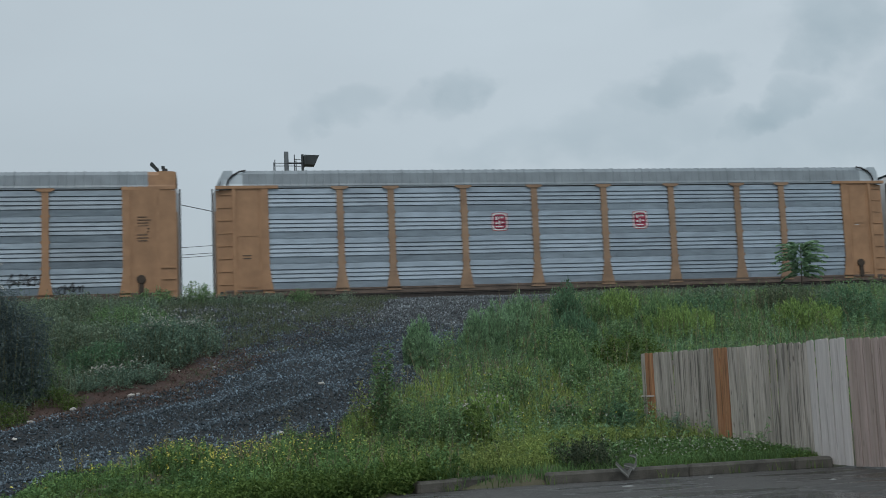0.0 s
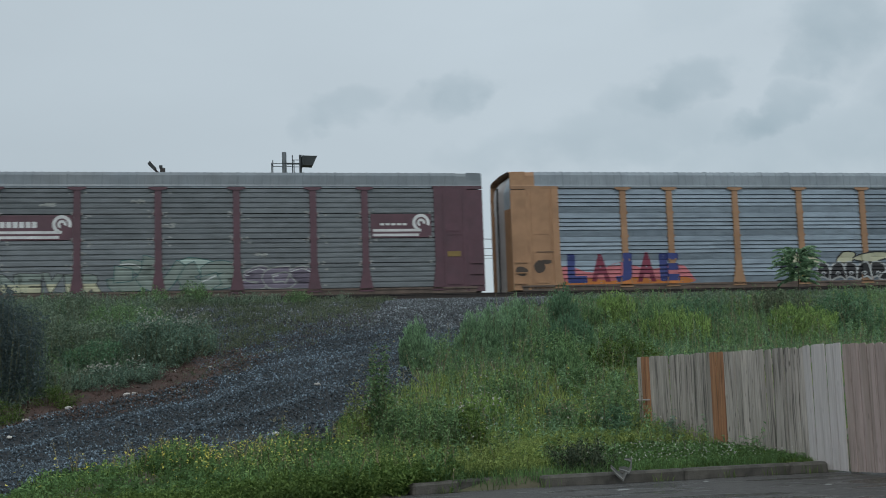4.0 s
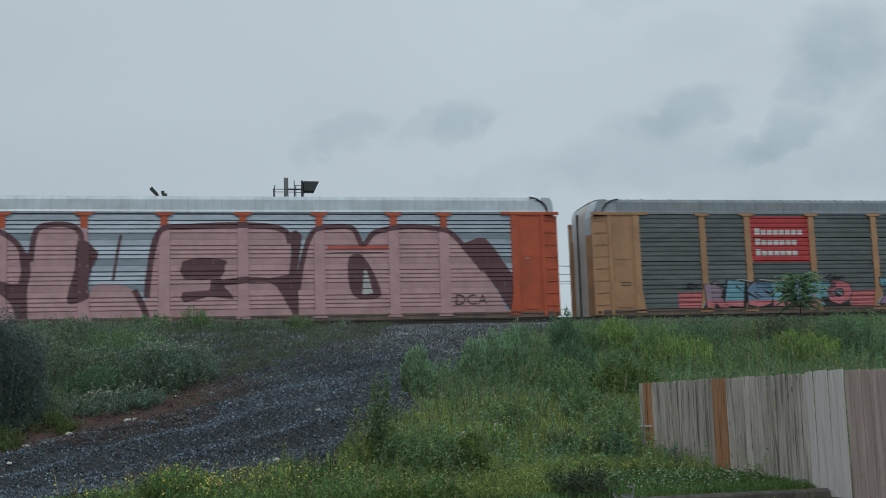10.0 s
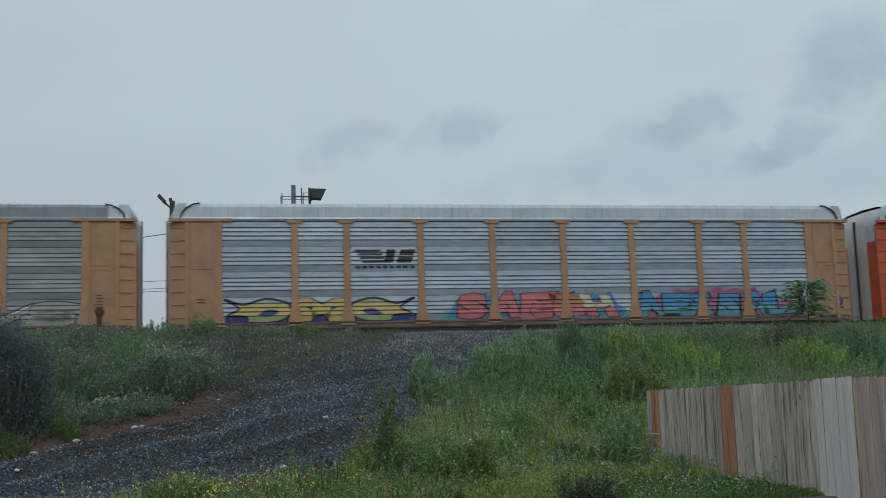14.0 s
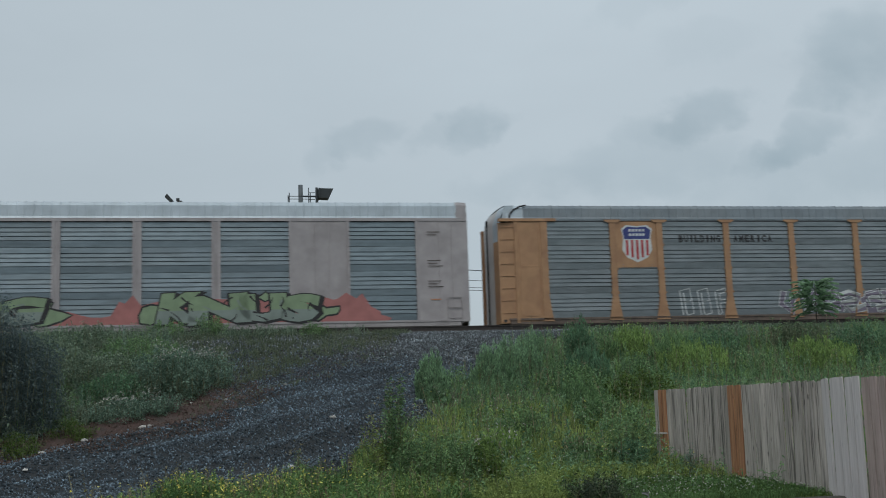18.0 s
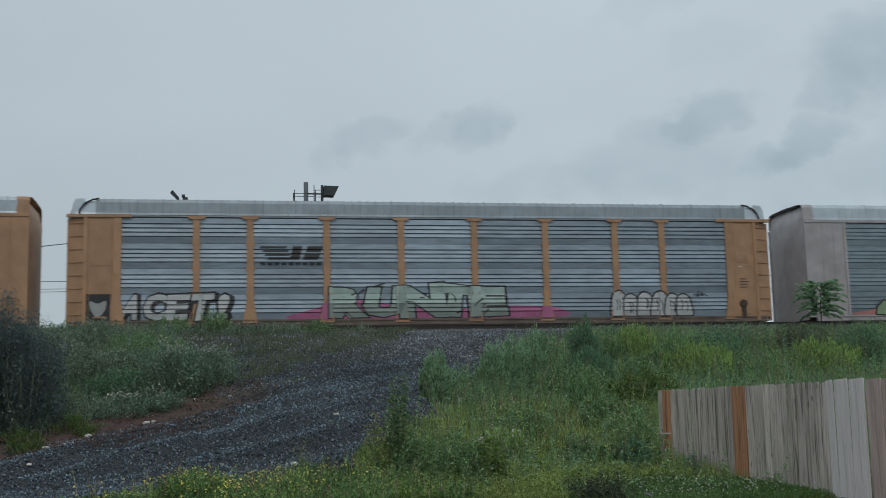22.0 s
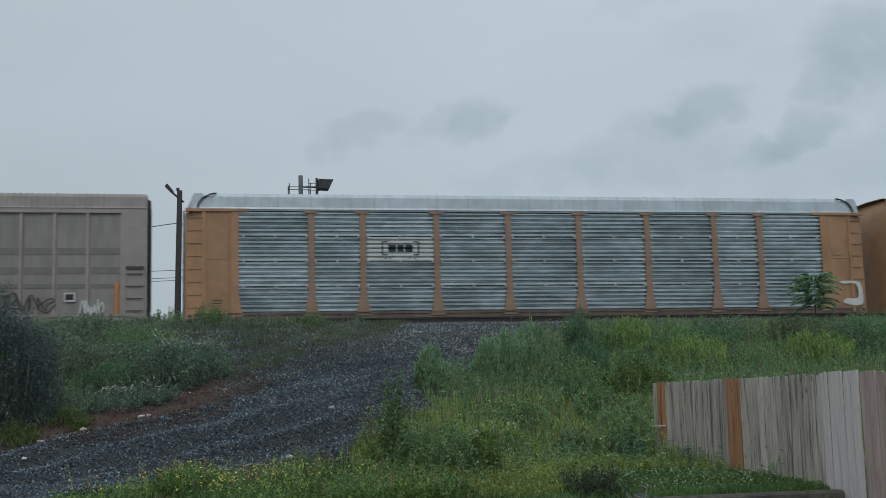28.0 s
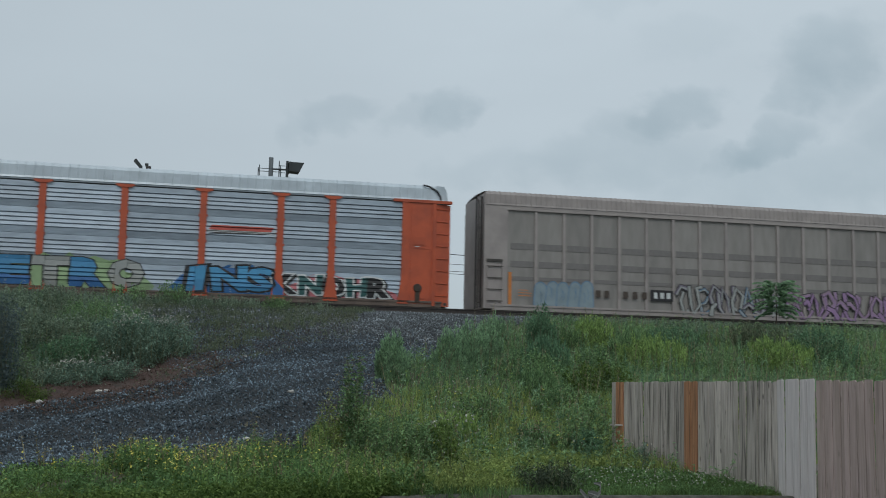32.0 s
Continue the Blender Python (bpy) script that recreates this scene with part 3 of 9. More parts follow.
def wrap(geo, style, lift, sink=0.9):
    """Presses a flat x-z drawing onto the ribbed side of a car, and over its posts where the paint covers them."""
    bm = bmesh.new()
    vs = [bm.verts.new((x, y, z)) for x, y, z in geo.v]
    for face in geo.f:
        if len(set(face)) == len(face):
            try:
                bm.faces.new([vs[i] for i in face])
            except ValueError:
                pass
    if style:
        zs = [q.co.z for q in bm.verts]
        low, top = min(zs), max(zs)
        for row in ROWS[:-1]:
            for dz, _ in PROFILES[style]:
                z = row - dz
                if low + 0.004 < z < top - 0.004:
                    bmesh.ops.bisect_plane(bm, geom=bm.verts[:] + bm.edges[:] + bm.faces[:], dist=0.0005, plane_co=(0, 0, z), plane_no=(0, 0, 1))
    xs = [q.co.x for q in bm.verts]
    for p in OVER_POSTS:
        for x in (p - 0.215, p - 0.20, p + 0.20, p + 0.215):
            if min(xs) + 0.002 < x < max(xs) - 0.002:
                bmesh.ops.bisect_plane(bm, geom=bm.verts[:] + bm.edges[:] + bm.faces[:], dist=0.0005, plane_co=(x, 0, 0), plane_no=(1, 0, 0))
    for q in bm.verts:
        proud = any(abs(q.co.x - p) < 0.206 for p in OVER_POSTS)
        q.co.y = SIDE - lift - q.co.y + (-0.052 if proud else sink * depth_at(q.co.z, style) if style else 0.0)
    for face in bm.faces:
        face.normal_update()
        if face.normal.y > 0:
            face.normal_flip()
    me = bpy.data.meshes.new("decal")
    bm.to_mesh(me)
    bm.free()
    return me


def decal(name, geo, colour, car, style, lift=0.006, label="", parent=None, sink=0.9):
    me = wrap(geo, style, lift, sink)
    me.materials.append(colour)
    return part(name, me, None, parent or car, label)


def curve_through(pts, n=3):
    """An open rounded line through a few points."""
    out, k = [], len(pts)
    for i in range(k - 1):
        p0, p1, p2, p3 = (Vector(pts[min(max(i + j - 1, 0), k - 1)]) for j in range(4))
        for s in range(n):
            t = s / n
            out.append(0.5 * ((2 * p1) + (p2 - p0) * t + (2 * p0 - 5 * p1 + 4 * p2 - p3) * t * t + (3 * p1 - p0 - 3 * p2 + p3) * t ** 3))
    return out + [Vector(pts[-1])]


def ribbon(g, pts, w0, w1, low, level=0.0, ext=0.0):
    """A broad brush stroke along a line, its width going from w0 to w1."""
    pts = [Vector(p) for p in pts]
    if ext:
        pts[0] = pts[0] + (pts[0] - pts[1]).normalized() * ext
        pts[-1] = pts[-1] + (pts[-1] - pts[-2]).normalized() * ext
    side = []
    for i, p in enumerate(pts):
        t = (pts[min(i + 1, len(pts) - 1)] - pts[max(i - 1, 0)])
        n = Vector((-t.y, t.x)).normalized() * (w0 + (w1 - w0) * i / (len(pts) - 1)) / 2
        side.append((p - n, p + n))
    return g.add([(q.x, level, max(q.y, low)) for pair in side for q in pair], [(2 * i, 2 * i + 2, 2 * i + 3, 2 * i + 1) for i in range(len(side) - 1)])


def plate(g, x0, x1, z0, z1):
    return g.add([(x0, 0, z0), (x1, 0, z0), (x1, 0, z1), (x0, 0, z1)], [(0, 1, 2, 3)])


def shape(g, pts):
    return g.add([(x, 0, z) for x, z in pts], [tuple(range(len(pts)))])


def smooth_loop(pts, n=4):
    """A closed rounded outline through a few points."""
    out, k = [], len(pts)
    for i in range(k):
        p0, p1, p2, p3 = (Vector(pts[(i + j - 1) % k]) for j in range(4))
        for s in range(n):
            t = s / n
            q = 0.5 * ((2 * p1) + (p2 - p0) * t + (2 * p0 - 5 * p1 + 4 * p2 - p3) * t * t + (3 * p1 - p0 - 3 * p2 + p3) * t ** 3)
            out.append((q.x, q.y))
    return out


def word(g, text, off, x0, x1, z0, z1, seed=0, jitter=0.0, slant=0.0, ref=FAT, overlap=1.0, warp=0.0):
    """Adds a word of single letters, each fitted into its own cell; warp pulls the corners of the cells about."""
    rng = random.Random(seed)
    bend = random.Random(seed + 50)
    cell = (x1 - x0) / len(text)
    for i, ch in enumerate(text):
        a = [rng.uniform(-1, 1) for _ in range(5)]
        corner = [bend.uniform(-1, 1) * warp for _ in range(8)]
        if ch == " ":
            continue
        base, _ = LETTERS[ch, ref]
        verts, faces = LETTERS[ch, off]
        lx, hx = min(p[0] for p in base), max(p[0] for p in base)
        lz, hz = min(p[1] for p in base), max(p[1] for p in base)
        span = max(hx - lx, 0.42)
        w, h = cell * overlap * (1 + 0.12 * jitter * a[0]), (z1 - z0) * (1 + 0.10 * jitter * a[1])
        cx, cz = x0 + (i + 0.5) * cell, (z0 + z1) / 2 + jitter * 0.05 * a[2] * (z1 - z0)
        turn, lean = 0.12 * jitter * a[3], slant + 0.15 * jitter * a[4]
        new_pts = []
        for px, pz in verts:
            u, v = (px - (lx + hx) / 2) / span * w, (pz - (lz + hz) / 2) / (hz - lz) * h
            u += v * lean
            fu, fv = (px - lx) / span, (pz - lz) / (hz - lz)
            share = ((1 - fu) * (1 - fv), fu * (1 - fv), (1 - fu) * fv, fu * fv)
            u += w * sum(q * c for q, c in zip(share, corner[:4]))
            v += h * 0.6 * sum(q * c for q, c in zip(share[2:], corner[6:]))
            new_pts.append((cx + u * math.cos(turn) - v * math.sin(turn), 0, cz + u * math.sin(turn) + v * math.cos(turn)))
        g.add(new_pts, faces)
    return g


def below(geo, z):
    """The part of a flat drawing that lies below a height."""
    bm = bmesh.new()
    vs = [bm.verts.new(p) for p in geo.v]
    for face in geo.f:
        try:
            bm.faces.new([vs[i] for i in face])
        except ValueError:
            pass
    bmesh.ops.bisect_plane(bm, geom=bm.verts[:] + bm.edges[:] + bm.faces[:], dist=0.0005, plane_co=(0, 0, z), plane_no=(0, 0, 1), clear_outer=True)
    bm.verts.index_update()
    out = Geo().add([q.co for q in bm.verts], [[q.index for q in face.verts] for face in bm.faces])
    bm.free()
    return out


def spray_cloud(car, style, x0, x1, z0, z1, colour, seed, lift=0.004, spike=0.25, step=0.3, label=""):
    """A jagged sprayed backing, its top edge running up and down."""
    rng = random.Random(seed)
    loop = [(x0, z0), (x1, z0)]
    n = max(3, round((x1 - x0) / step))
    for i in range(n, -1, -1):
        edge = min(1.0, 3.0 * min(i, n - i) / n + 0.25)
        loop.append((x0 + i * (x1 - x0) / n + rng.uniform(-0.3, 0.3) * step, z0 + (z1 - z0) * edge + (rng.uniform(0.3, 1.0) if i % 2 else rng.uniform(-1.0, -0.3)) * spike))
    return decal("spray_cloud", shape(Geo(), loop), colour, car, style, lift, label)


def graffiti(car, style, text, x0, x1, z0, z1, fill, line, seed=0, glow=None, second=None, slant=0.0, jitter=1.0, label="", warp=0.0, bold=False, overlap=0.96, push=0.0, shade=None, cut=0.45, busy=0, rimmed=False):
    """A sprayed word: a cloud behind, then letter by letter a thrown shadow, an outline, its fill and a second colour in the lower part of the fill."""
    lift = 0.004 + push
    n = len(text)
    rim, core, ref = (RIM, FAT if rimmed else HEAVY, RIM) if bold else (FATTER, FAT, FAT)
    fills = fill if isinstance(fill, tuple) else (fill,)
    bits = random.Random(seed + 11)
    if glow:
        w = (x1 - x0) / n
        spray_cloud(car, style, x0 - 0.2 * w, x1 + 0.2 * w, max(z0 - 0.05, 1.14), z1, glow, seed + 7, lift, 0.16, 0.4, label)
        lift += 0.003
    for i, ch in enumerate(text):
        if ch == " ":
            continue
        one = " " * i + ch + " " * (n - 1 - i)

        def drawn(off, dx=0.0, dz=0.0):
            return word(Geo(), one, off, x0 + dx, x1 + dx, z0 + dz, z1 + dz, seed, jitter, slant, ref, overlap, warp)
        out = decal("graffiti_letter", drawn(rim), line, car, style, lift + 0.0015 * (i % 2) + 0.002, label)
        if shade:
            decal("thrown_shadow", drawn(rim, 0.10, -0.05), shade, car, style, lift + 0.0005 * (i % 2), "", out)
        if fill:
            body = drawn(core)
            decal("fill", body, fills[i % len(fills)], car, style, lift + 0.006, "", out)
            for k in range(busy):
                # short inner shading lines and pointed offshoots of the letter
                u, v = x0 + (i + bits.uniform(0.1, 0.9)) * (x1 - x0) / n, z0 + bits.uniform(0.15, 0.8) * (z1 - z0)
                d, e = bits.uniform(-0.22, 0.22), bits.uniform(-0.22, 0.22)
                decal("inner_line", ribbon(Geo(), curve_through([(u - d, v - e), (u + e * 0.4, v), (u + d, v + e)], 3), 0.075, 0.02, z0 - 0.03), bits.choice((line, line, second or line)), car, style, lift + 0.010 + 0.0004 * k, "", out)
            if busy:
                u, up = x0 + (i + bits.uniform(0.0, 1.0)) * (x1 - x0) / n, bits.choice((-1, 1))
                v = z1 - 0.16 if up > 0 else z0 + 0.2
                tip = [(u - 0.28, v), (u + bits.uniform(-0.1, 0.5), v + up * 0.22), (u + 0.26, v - 0.02), (u, v - up * 0.16)]
                tip = [(p, max(q, z0 - 0.02)) for p, q in tip]
                horn = decal("offshoot", shape(Geo(), tip), fills[i % len(fills)], car, style, lift + 0.0015, label)
                decal("rim", ribbon(Geo(), tip + [tip[0]], 0.06, 0.06, z0 - 0.03), line, car, style, lift + 0.003, "", horn)
            if second:
                low = below(body, z0 + (z1 - z0) * cut)
                if low.f:
                    decal("fill_base", low, second, car, style, lift + 0.008, "", out)


def bubbles(car, style, x0, x1, z0, z1, n, fill, line, seed, width=0.06, label="", push=0.0):
    """Tall rounded letter bodies pressed side by side, which cannot be read."""
    rng = random.Random(seed)
    w = (x1 - x0) / n
    for i in range(n):
        a, b = x0 + i * w - 0.06 * w, x0 + (i + 1) * w + 0.10 * w
        top, m = z1 + rng.uniform(-0.10, 0.06), (a + b) / 2
        lean = rng.uniform(-0.12, 0.12) * w
        loop = smooth_loop([(a, z0), (a + lean * 0.5, (z0 + top) / 2), (a + 0.12 * w + lean, top - 0.14), (m + lean, top), (b - 0.12 * w + lean, top - 0.14), (b + lean * 0.5, (z0 + top) / 2), (b, z0)], 3)
        loop = [(x, max(z, z0)) for x, z in loop]
        body = decal("graffiti_letter", shape(Geo(), loop), fill, car, style, push + 0.005 + 0.003 * i, label)
        decal("rim", ribbon(Geo(), list(loop) + [loop[0]], width, width, z0 - 0.03), line, car, style, push + 0.0065 + 0.003 * i, "", body)
        for k in range(2):
            u = m + rng.uniform(-0.22, 0.22) * w
            v = z0 + (top - z0) * rng.uniform(0.35, 0.6)
            decal("inner_line", ribbon(Geo(), curve_through([(u - 0.05 * w, v + 0.22), (u + 0.06 * w, v + 0.05), (u - 0.02 * w, v - 0.2)], 3), width * 0.7, width * 0.5, z0), line, car, style, push + 0.0070 + 0.003 * i, "", body)


def spell(name, text, off, x0, x1, z0, z1, seed, jitter, colour, car, style, lift, label, overlap=0.8):
    """Plain lettering, each letter a part."""
    for i, ch in enumerate(text):
        decal(name, word(Geo(), " " * i + ch + " " * (len(text) - 1 - i), off, x0, x1, z0, z1, seed, jitter, overlap=overlap), colour, car, style, lift, label)


def tag_marks(car, style, x0, x1, z0, z1, colour, seed, strokes=9, width=0.035, label="scrawled paint tag"):
    """Illegible thin scrawl of short curved strokes."""
    rng = random.Random(seed)
    pts = []
    for i in range(strokes):
        cx, w = x0 + (i + 0.5) * (x1 - x0) / strokes, (x1 - x0) / strokes
        flip, k = rng.random() < 0.45, rng.uniform(0.5, 1.1)
        for u, v in rng.choice((((-0.45, 0.35), (-0.1, 1.0), (0.25, 0.7), (-0.05, 0.1), (0.4, 0.2)), ((-0.5, 0.9), (0.3, 0.95), (-0.4, 0.1), (0.5, 0.05)), ((-0.4, 0.1), (-0.3, 0.95), (0.2, 0.2), (0.3, 0.9), (0.5, 0.3)), ((-0.2, 0.5), (0.4, 0.8), (0.0, 1.0), (-0.4, 0.5), (0.0, 0.05), (0.5, 0.3)))):
            v = (1 - v if flip else v) * k
            pts.append((cx + (u + rng.uniform(-0.25, 0.25)) * w * 1.2, z0 + (z1 - z0) * min(max(v + rng.uniform(-0.25, 0.2), 0), 1.05)))
    g = ribbon(Geo(), curve_through(pts, 4), width, width, 0.9)
    return decal("paint_tag", g, colour, car, style, 0.012, label)


def roof_mesh(material, x0, x1, pitch=0.305):
    def make():
        prof = [(-1.62, 5.03), (-1.60, 5.10), (-1.585, 5.45), (-1.50, 5.57), (-1.2, 5.62), (0, 5.66), (1.2, 5.62), (1.50, 5.57), (1.585, 5.45), (1.60, 5.10), (1.62, 5.03)]
        xs = []
        x = x0
        k = 0
        while x < x1 - pitch - 0.01:
            k += 1
            rise = 0.020 if pitch < 0.25 else 0.018 if k % 4 == 0 else 0.010
            xs += [(x, 0.0), (x + pitch - 0.06, 0.0), (x + pitch - 0.045, rise), (x + pitch - 0.015, rise), (x + pitch - 0.01, 0.0)]
            x += pitch
        xs.append((x1, 0.0))
        rows = [[(x, y * (1 + b * 0.6) if abs(y) > 1.4 else y, z + (b if abs(y) < 1.59 else 0)) for x, b in xs] for y, z in prof]
        g = Geo().sheet([r for r in rows])
        return g.mesh("roof", material)
    return cached(("roof", material.name, x0, x1, pitch), make)


def post_mesh(material, slim=False):
    def make():
        w = 0.10 if slim else 0.125
        g = Geo().prism([(-w, 1.9), (w, 1.9), (w, 4.93), (-w, 4.93)], SIDE - 0.05, SIDE + 0.06)
        g.prism([(-w - 0.16, 1.0), (w + 0.16, 1.0), (w + 0.09, 1.35), (w, 1.9), (-w, 1.9), (-w - 0.09, 1.35)], SIDE - 0.05, SIDE + 0.06)
        if not slim:
            g.prism([(-0.33, 4.995), (-0.33, 4.935), (-0.17, 4.875), (0.17, 4.875), (0.33, 4.935), (0.33, 4.995)], SIDE - 0.075, SIDE - 0.045)
            for z in (2.08, 3.03, 3.98):
                for s in (-1, 1):
                    g.box(s * (w + 0.01) - 0.025, s * (w + 0.01) + 0.025, SIDE - 0.065, SIDE - 0.02, z - 0.05, z + 0.05)
        return g.mesh("post", material)
    return cached(("post", material.name, slim), make)


def end_parts(car, left, frame_mat, cap_mat, door_mat, plain=False):
    """The plated end of one side of a car: flat panel, ladder corner, rungs, end door, roof cap with its black seal."""
    s, o = (1, 0.0) if left else (-1, CAR_LENGTH)
    X = lambda v: o + s * v
    key = (left, frame_mat.name, plain)

    def flat_panel():
        g = Geo().prism([(X(0.72), 1.0), (X(1.66), 1.0), (X(1.66), 4.93), (X(0.72), 4.93)], SIDE - 0.02, SIDE + 0.06)
        for z0, z1 in ((1.05, 1.75), (1.85, 3.1), (3.2, 4.85)):
            for a, b in ((0.80, 0.815), (1.56, 1.575)):
                g.box(min(X(a), X(b)), max(X(a), X(b)), SIDE - 0.032, SIDE - 0.02, z0, z1)
        g.box(min(X(0.85), X(1.5)), max(X(0.85), X(1.5)), SIDE - 0.035, SIDE - 0.02, 3.14, 3.17)
        g.box(min(X(0.95), X(1.45)), max(X(0.95), X(1.45)), SIDE - 0.05, SIDE - 0.02, 1.22, 1.28)
        return g.mesh("end_panel", frame_mat)
    part("end_panel", cached(("endp", *key), flat_panel), None, car)

    def corner():
        pts = [(X(0.0), SIDE - 0.015 if plain else SIDE + 0.16), (X(0.60), SIDE - 0.015 if plain else SIDE + 0.0)]
        g = Geo()
        (xa, ya), (xb, yb) = pts
        g.add([(xa, ya, 0.95), (xb, yb, 0.95), (xb, yb, 4.9), (xa, ya, 4.9), (xa, ya + 0.1, 0.95), (xb, yb + 0.1, 0.95), (xb, yb + 0.1, 4.9), (xa, ya + 0.1, 4.9)],
              [(0, 1, 2, 3), (7, 6, 5, 4), (0, 4, 5, 1), (3, 2, 6, 7), (0, 3, 7, 4), (1, 5, 6, 2)] if left else
              [(3, 2, 1, 0), (4, 5, 6, 7), (1, 5, 4, 0), (7, 6, 2, 3), (4, 7, 3, 0), (2, 6, 5, 1)])
        return g.mesh("corner_panel", frame_mat)
    ladder = part("corner_panel", cached(("corner", *key), corner), None, car)
    for z in np.arange(1.2, 2.1, 0.42) if plain else np.arange(1.35, 4.8, 0.48):
        def rung():
            if plain:
                return Geo().box(min(X(0.06), X(0.56)), max(X(0.06), X(0.56)), SIDE - 0.06, SIDE - 0.012, -0.02, 0.02).mesh("rung", frame_mat)
            return Geo().tube((X(0.08), SIDE + 0.115, 0), (X(0.56), SIDE - 0.015, 0), 0.013, n=5).add([], []).mesh("rung", frame_mat)
        part("rung", cached(("rung", *key), rung), None, ladder, at=(0, 0, float(z)))

    def jamb():
        g = Geo().box(min(X(0.6), X(0.72)), max(X(0.6), X(0.72)), SIDE - (0.022 if plain else 0.06), SIDE + 0.08, 0.95, 4.93)
        g.prism([(X(1.66), 1.0), (X(2.08), 1.0), (X(2.0), 1.4), (X(1.93), 1.95), (X(1.93), 4.93), (X(1.66), 4.93)], SIDE - 0.05, SIDE + 0.06)
        return g.mesh("jamb", frame_mat)
    part("jamb", cached(("jamb", *key), jamb), None, car)

    def header():
        if plain:
            return Geo().box(min(X(0), X(1.95)), max(X(0), X(1.95)), SIDE - 0.02, SIDE + 0.1, 4.93, 5.05).mesh("header", frame_mat)
        return Geo().box(min(X(-0.02), X(2.3)), max(X(-0.02), X(2.3)), SIDE - 0.075, SIDE + 0.1, 4.93, 5.04).mesh("header", frame_mat)
    part("header", cached(("header", *key), header), None, car)

    def far_corner():
        return Geo().box(min(X(0.0), X(0.3)), max(X(0.0), X(0.3)), 1.42, 1.60, 0.95, 4.85).mesh("far_corner_post", frame_mat)
    part("far_corner_post", cached(("farc", *key), far_corner), None, car)

    def door(half, a0, a1, low, hi):
        cols = []
        steps = [low + (hi - low) * i / 3 for i in range(4)]
        for i in range(4):
            a = half * (a0 + (a1 - a0) * i / 3.0)
            y = a * 1.40
            bulge = 0.20 * (1 - abs(a) ** 2.2)
            col = [(X(0.10 - bulge), y, z) for z in steps]
            if hi > 4.5:
                col += [(X(0.16 - bulge * 0.8), a * 1.56, 5.22), (X(0.24 - bulge * 0.6), a * 1.53, 5.46), (X(0.36 - bulge * 0.3), a * 1.48, 5.60 - 0.02 * a * a)]
            cols.append(col)
        return Geo().sheet(cols if (half < 0) == left else cols[::-1])
    for half in (-1, 1):
        d = part("end_door", cached(("door", left, half, door_mat.name), lambda: door(half, 0, 0.55, 0.95, 4.9).mesh("end_door", door_mat, True)), None, car)
        part("door_wing", cached(("wing", left, half, frame_mat.name), lambda: door(half, 0.55, 1.0, 0.95, 4.2).mesh("door_wing", frame_mat, True)), None, d)
        hood = door_mat if door_mat is M["mauve_door"] else M["roof_white"]
        part("door_hood", cached(("hood", left, half, hood.name), lambda: door(half, 0.55, 1.0, 4.2, 4.9).mesh("door_hood", hood)), None, d)
    part("door_seal", cached(("seal", left), lambda: Geo().box(min(X(-0.14), X(-0.08)), max(X(-0.14), X(-0.08)), -0.06, 0.06, 0.95, 5.2).mesh("door_seal", M["black"])), None, car)

    def cap():
        prof = [(-1.61, 5.03), (-1.59, 5.10), (-1.57, 5.43), (-1.49, 5.56), (-1.2, 5.61), (0, 5.65), (1.2, 5.61), (1.49, 5.56), (1.57, 5.43), (1.59, 5.10), (1.61, 5.03)]
        rows = [[(X(x), y, z) for x in (((0.0, 0.6, 1.15) if plain else (0.30, 0.75, 1.15)) if left else ((1.15, 0.6, 0.0) if plain else (1.15, 0.75, 0.30)))] for y, z in prof]
        return Geo().sheet(rows).mesh("roof_cap", cap_mat)
    part("roof_cap", cached(("cap", left, cap_mat.name, plain), cap), None, car)

    def cheek(y):
        pts = [(X(0.0), 4.95), (X(0.62), 4.95), (X(0.62), 5.57), (X(0.06), 5.56), (X(0.0), 5.50)] if plain else [(X(0.14), 4.93), (X(0.62), 4.93), (X(0.62), 5.57), (X(0.30), 5.56), (X(0.20), 5.40)]
        return Geo().prism(pts, y, y + 0.03).mesh("hood_cheek", cap_mat)
    for y in (SIDE + 0.02, 1.55):
        part("hood_cheek", cached(("cheek", left, y, cap_mat.name, plain), lambda: cheek(y)), None, car)

    def seal():
        g = Geo()
        arc = [(0.42, 5.06), (0.46, 5.22), (0.62, 5.40), (0.86, 5.52), (1.12, 5.575)]
        for a, b in zip(arc, arc[1:]):
            g.tube((X(a[0]), SIDE - 0.035, a[1]), (X(b[0]), SIDE - 0.035 + (0.06 if b[1] > 5.5 else 0), b[1]), 0.032, n=6)
        return g.mesh("roof_seal", M["black"])
    if not plain:
        part("roof_seal", cached(("rseal", left), seal), None, car)


def truck_meshes():
    def frame_mesh():
        g = Geo()
        for y in (-1.0, 1.0):
            g.prism([(-1.25, 0.40), (-0.95, 0.62), (0.95, 0.62), (1.25, 0.40), (1.2, 0.30), (0.5, 0.2), (-0.5, 0.2), (-1.2, 0.30)], y - 0.08, y + 0.08)
        g.box(-0.22, 0.22, -0.95, 0.95, 0.42, 0.75)
        return g.mesh("truck_frame", M["steel"])

    def wheel_mesh():
        g = Geo().tube((0, -0.79, 0), (0, -0.67, 0), 0.42, n=18).tube((0, 0.67, 0), (0, 0.79, 0), 0.42, n=18).tube((0, -0.67, 0), (0, 0.67, 0), 0.09, n=8)
        return g.mesh("wheelset", M["steel"])
    return cached("truck", frame_mesh), cached("wheels", wheel_mesh)


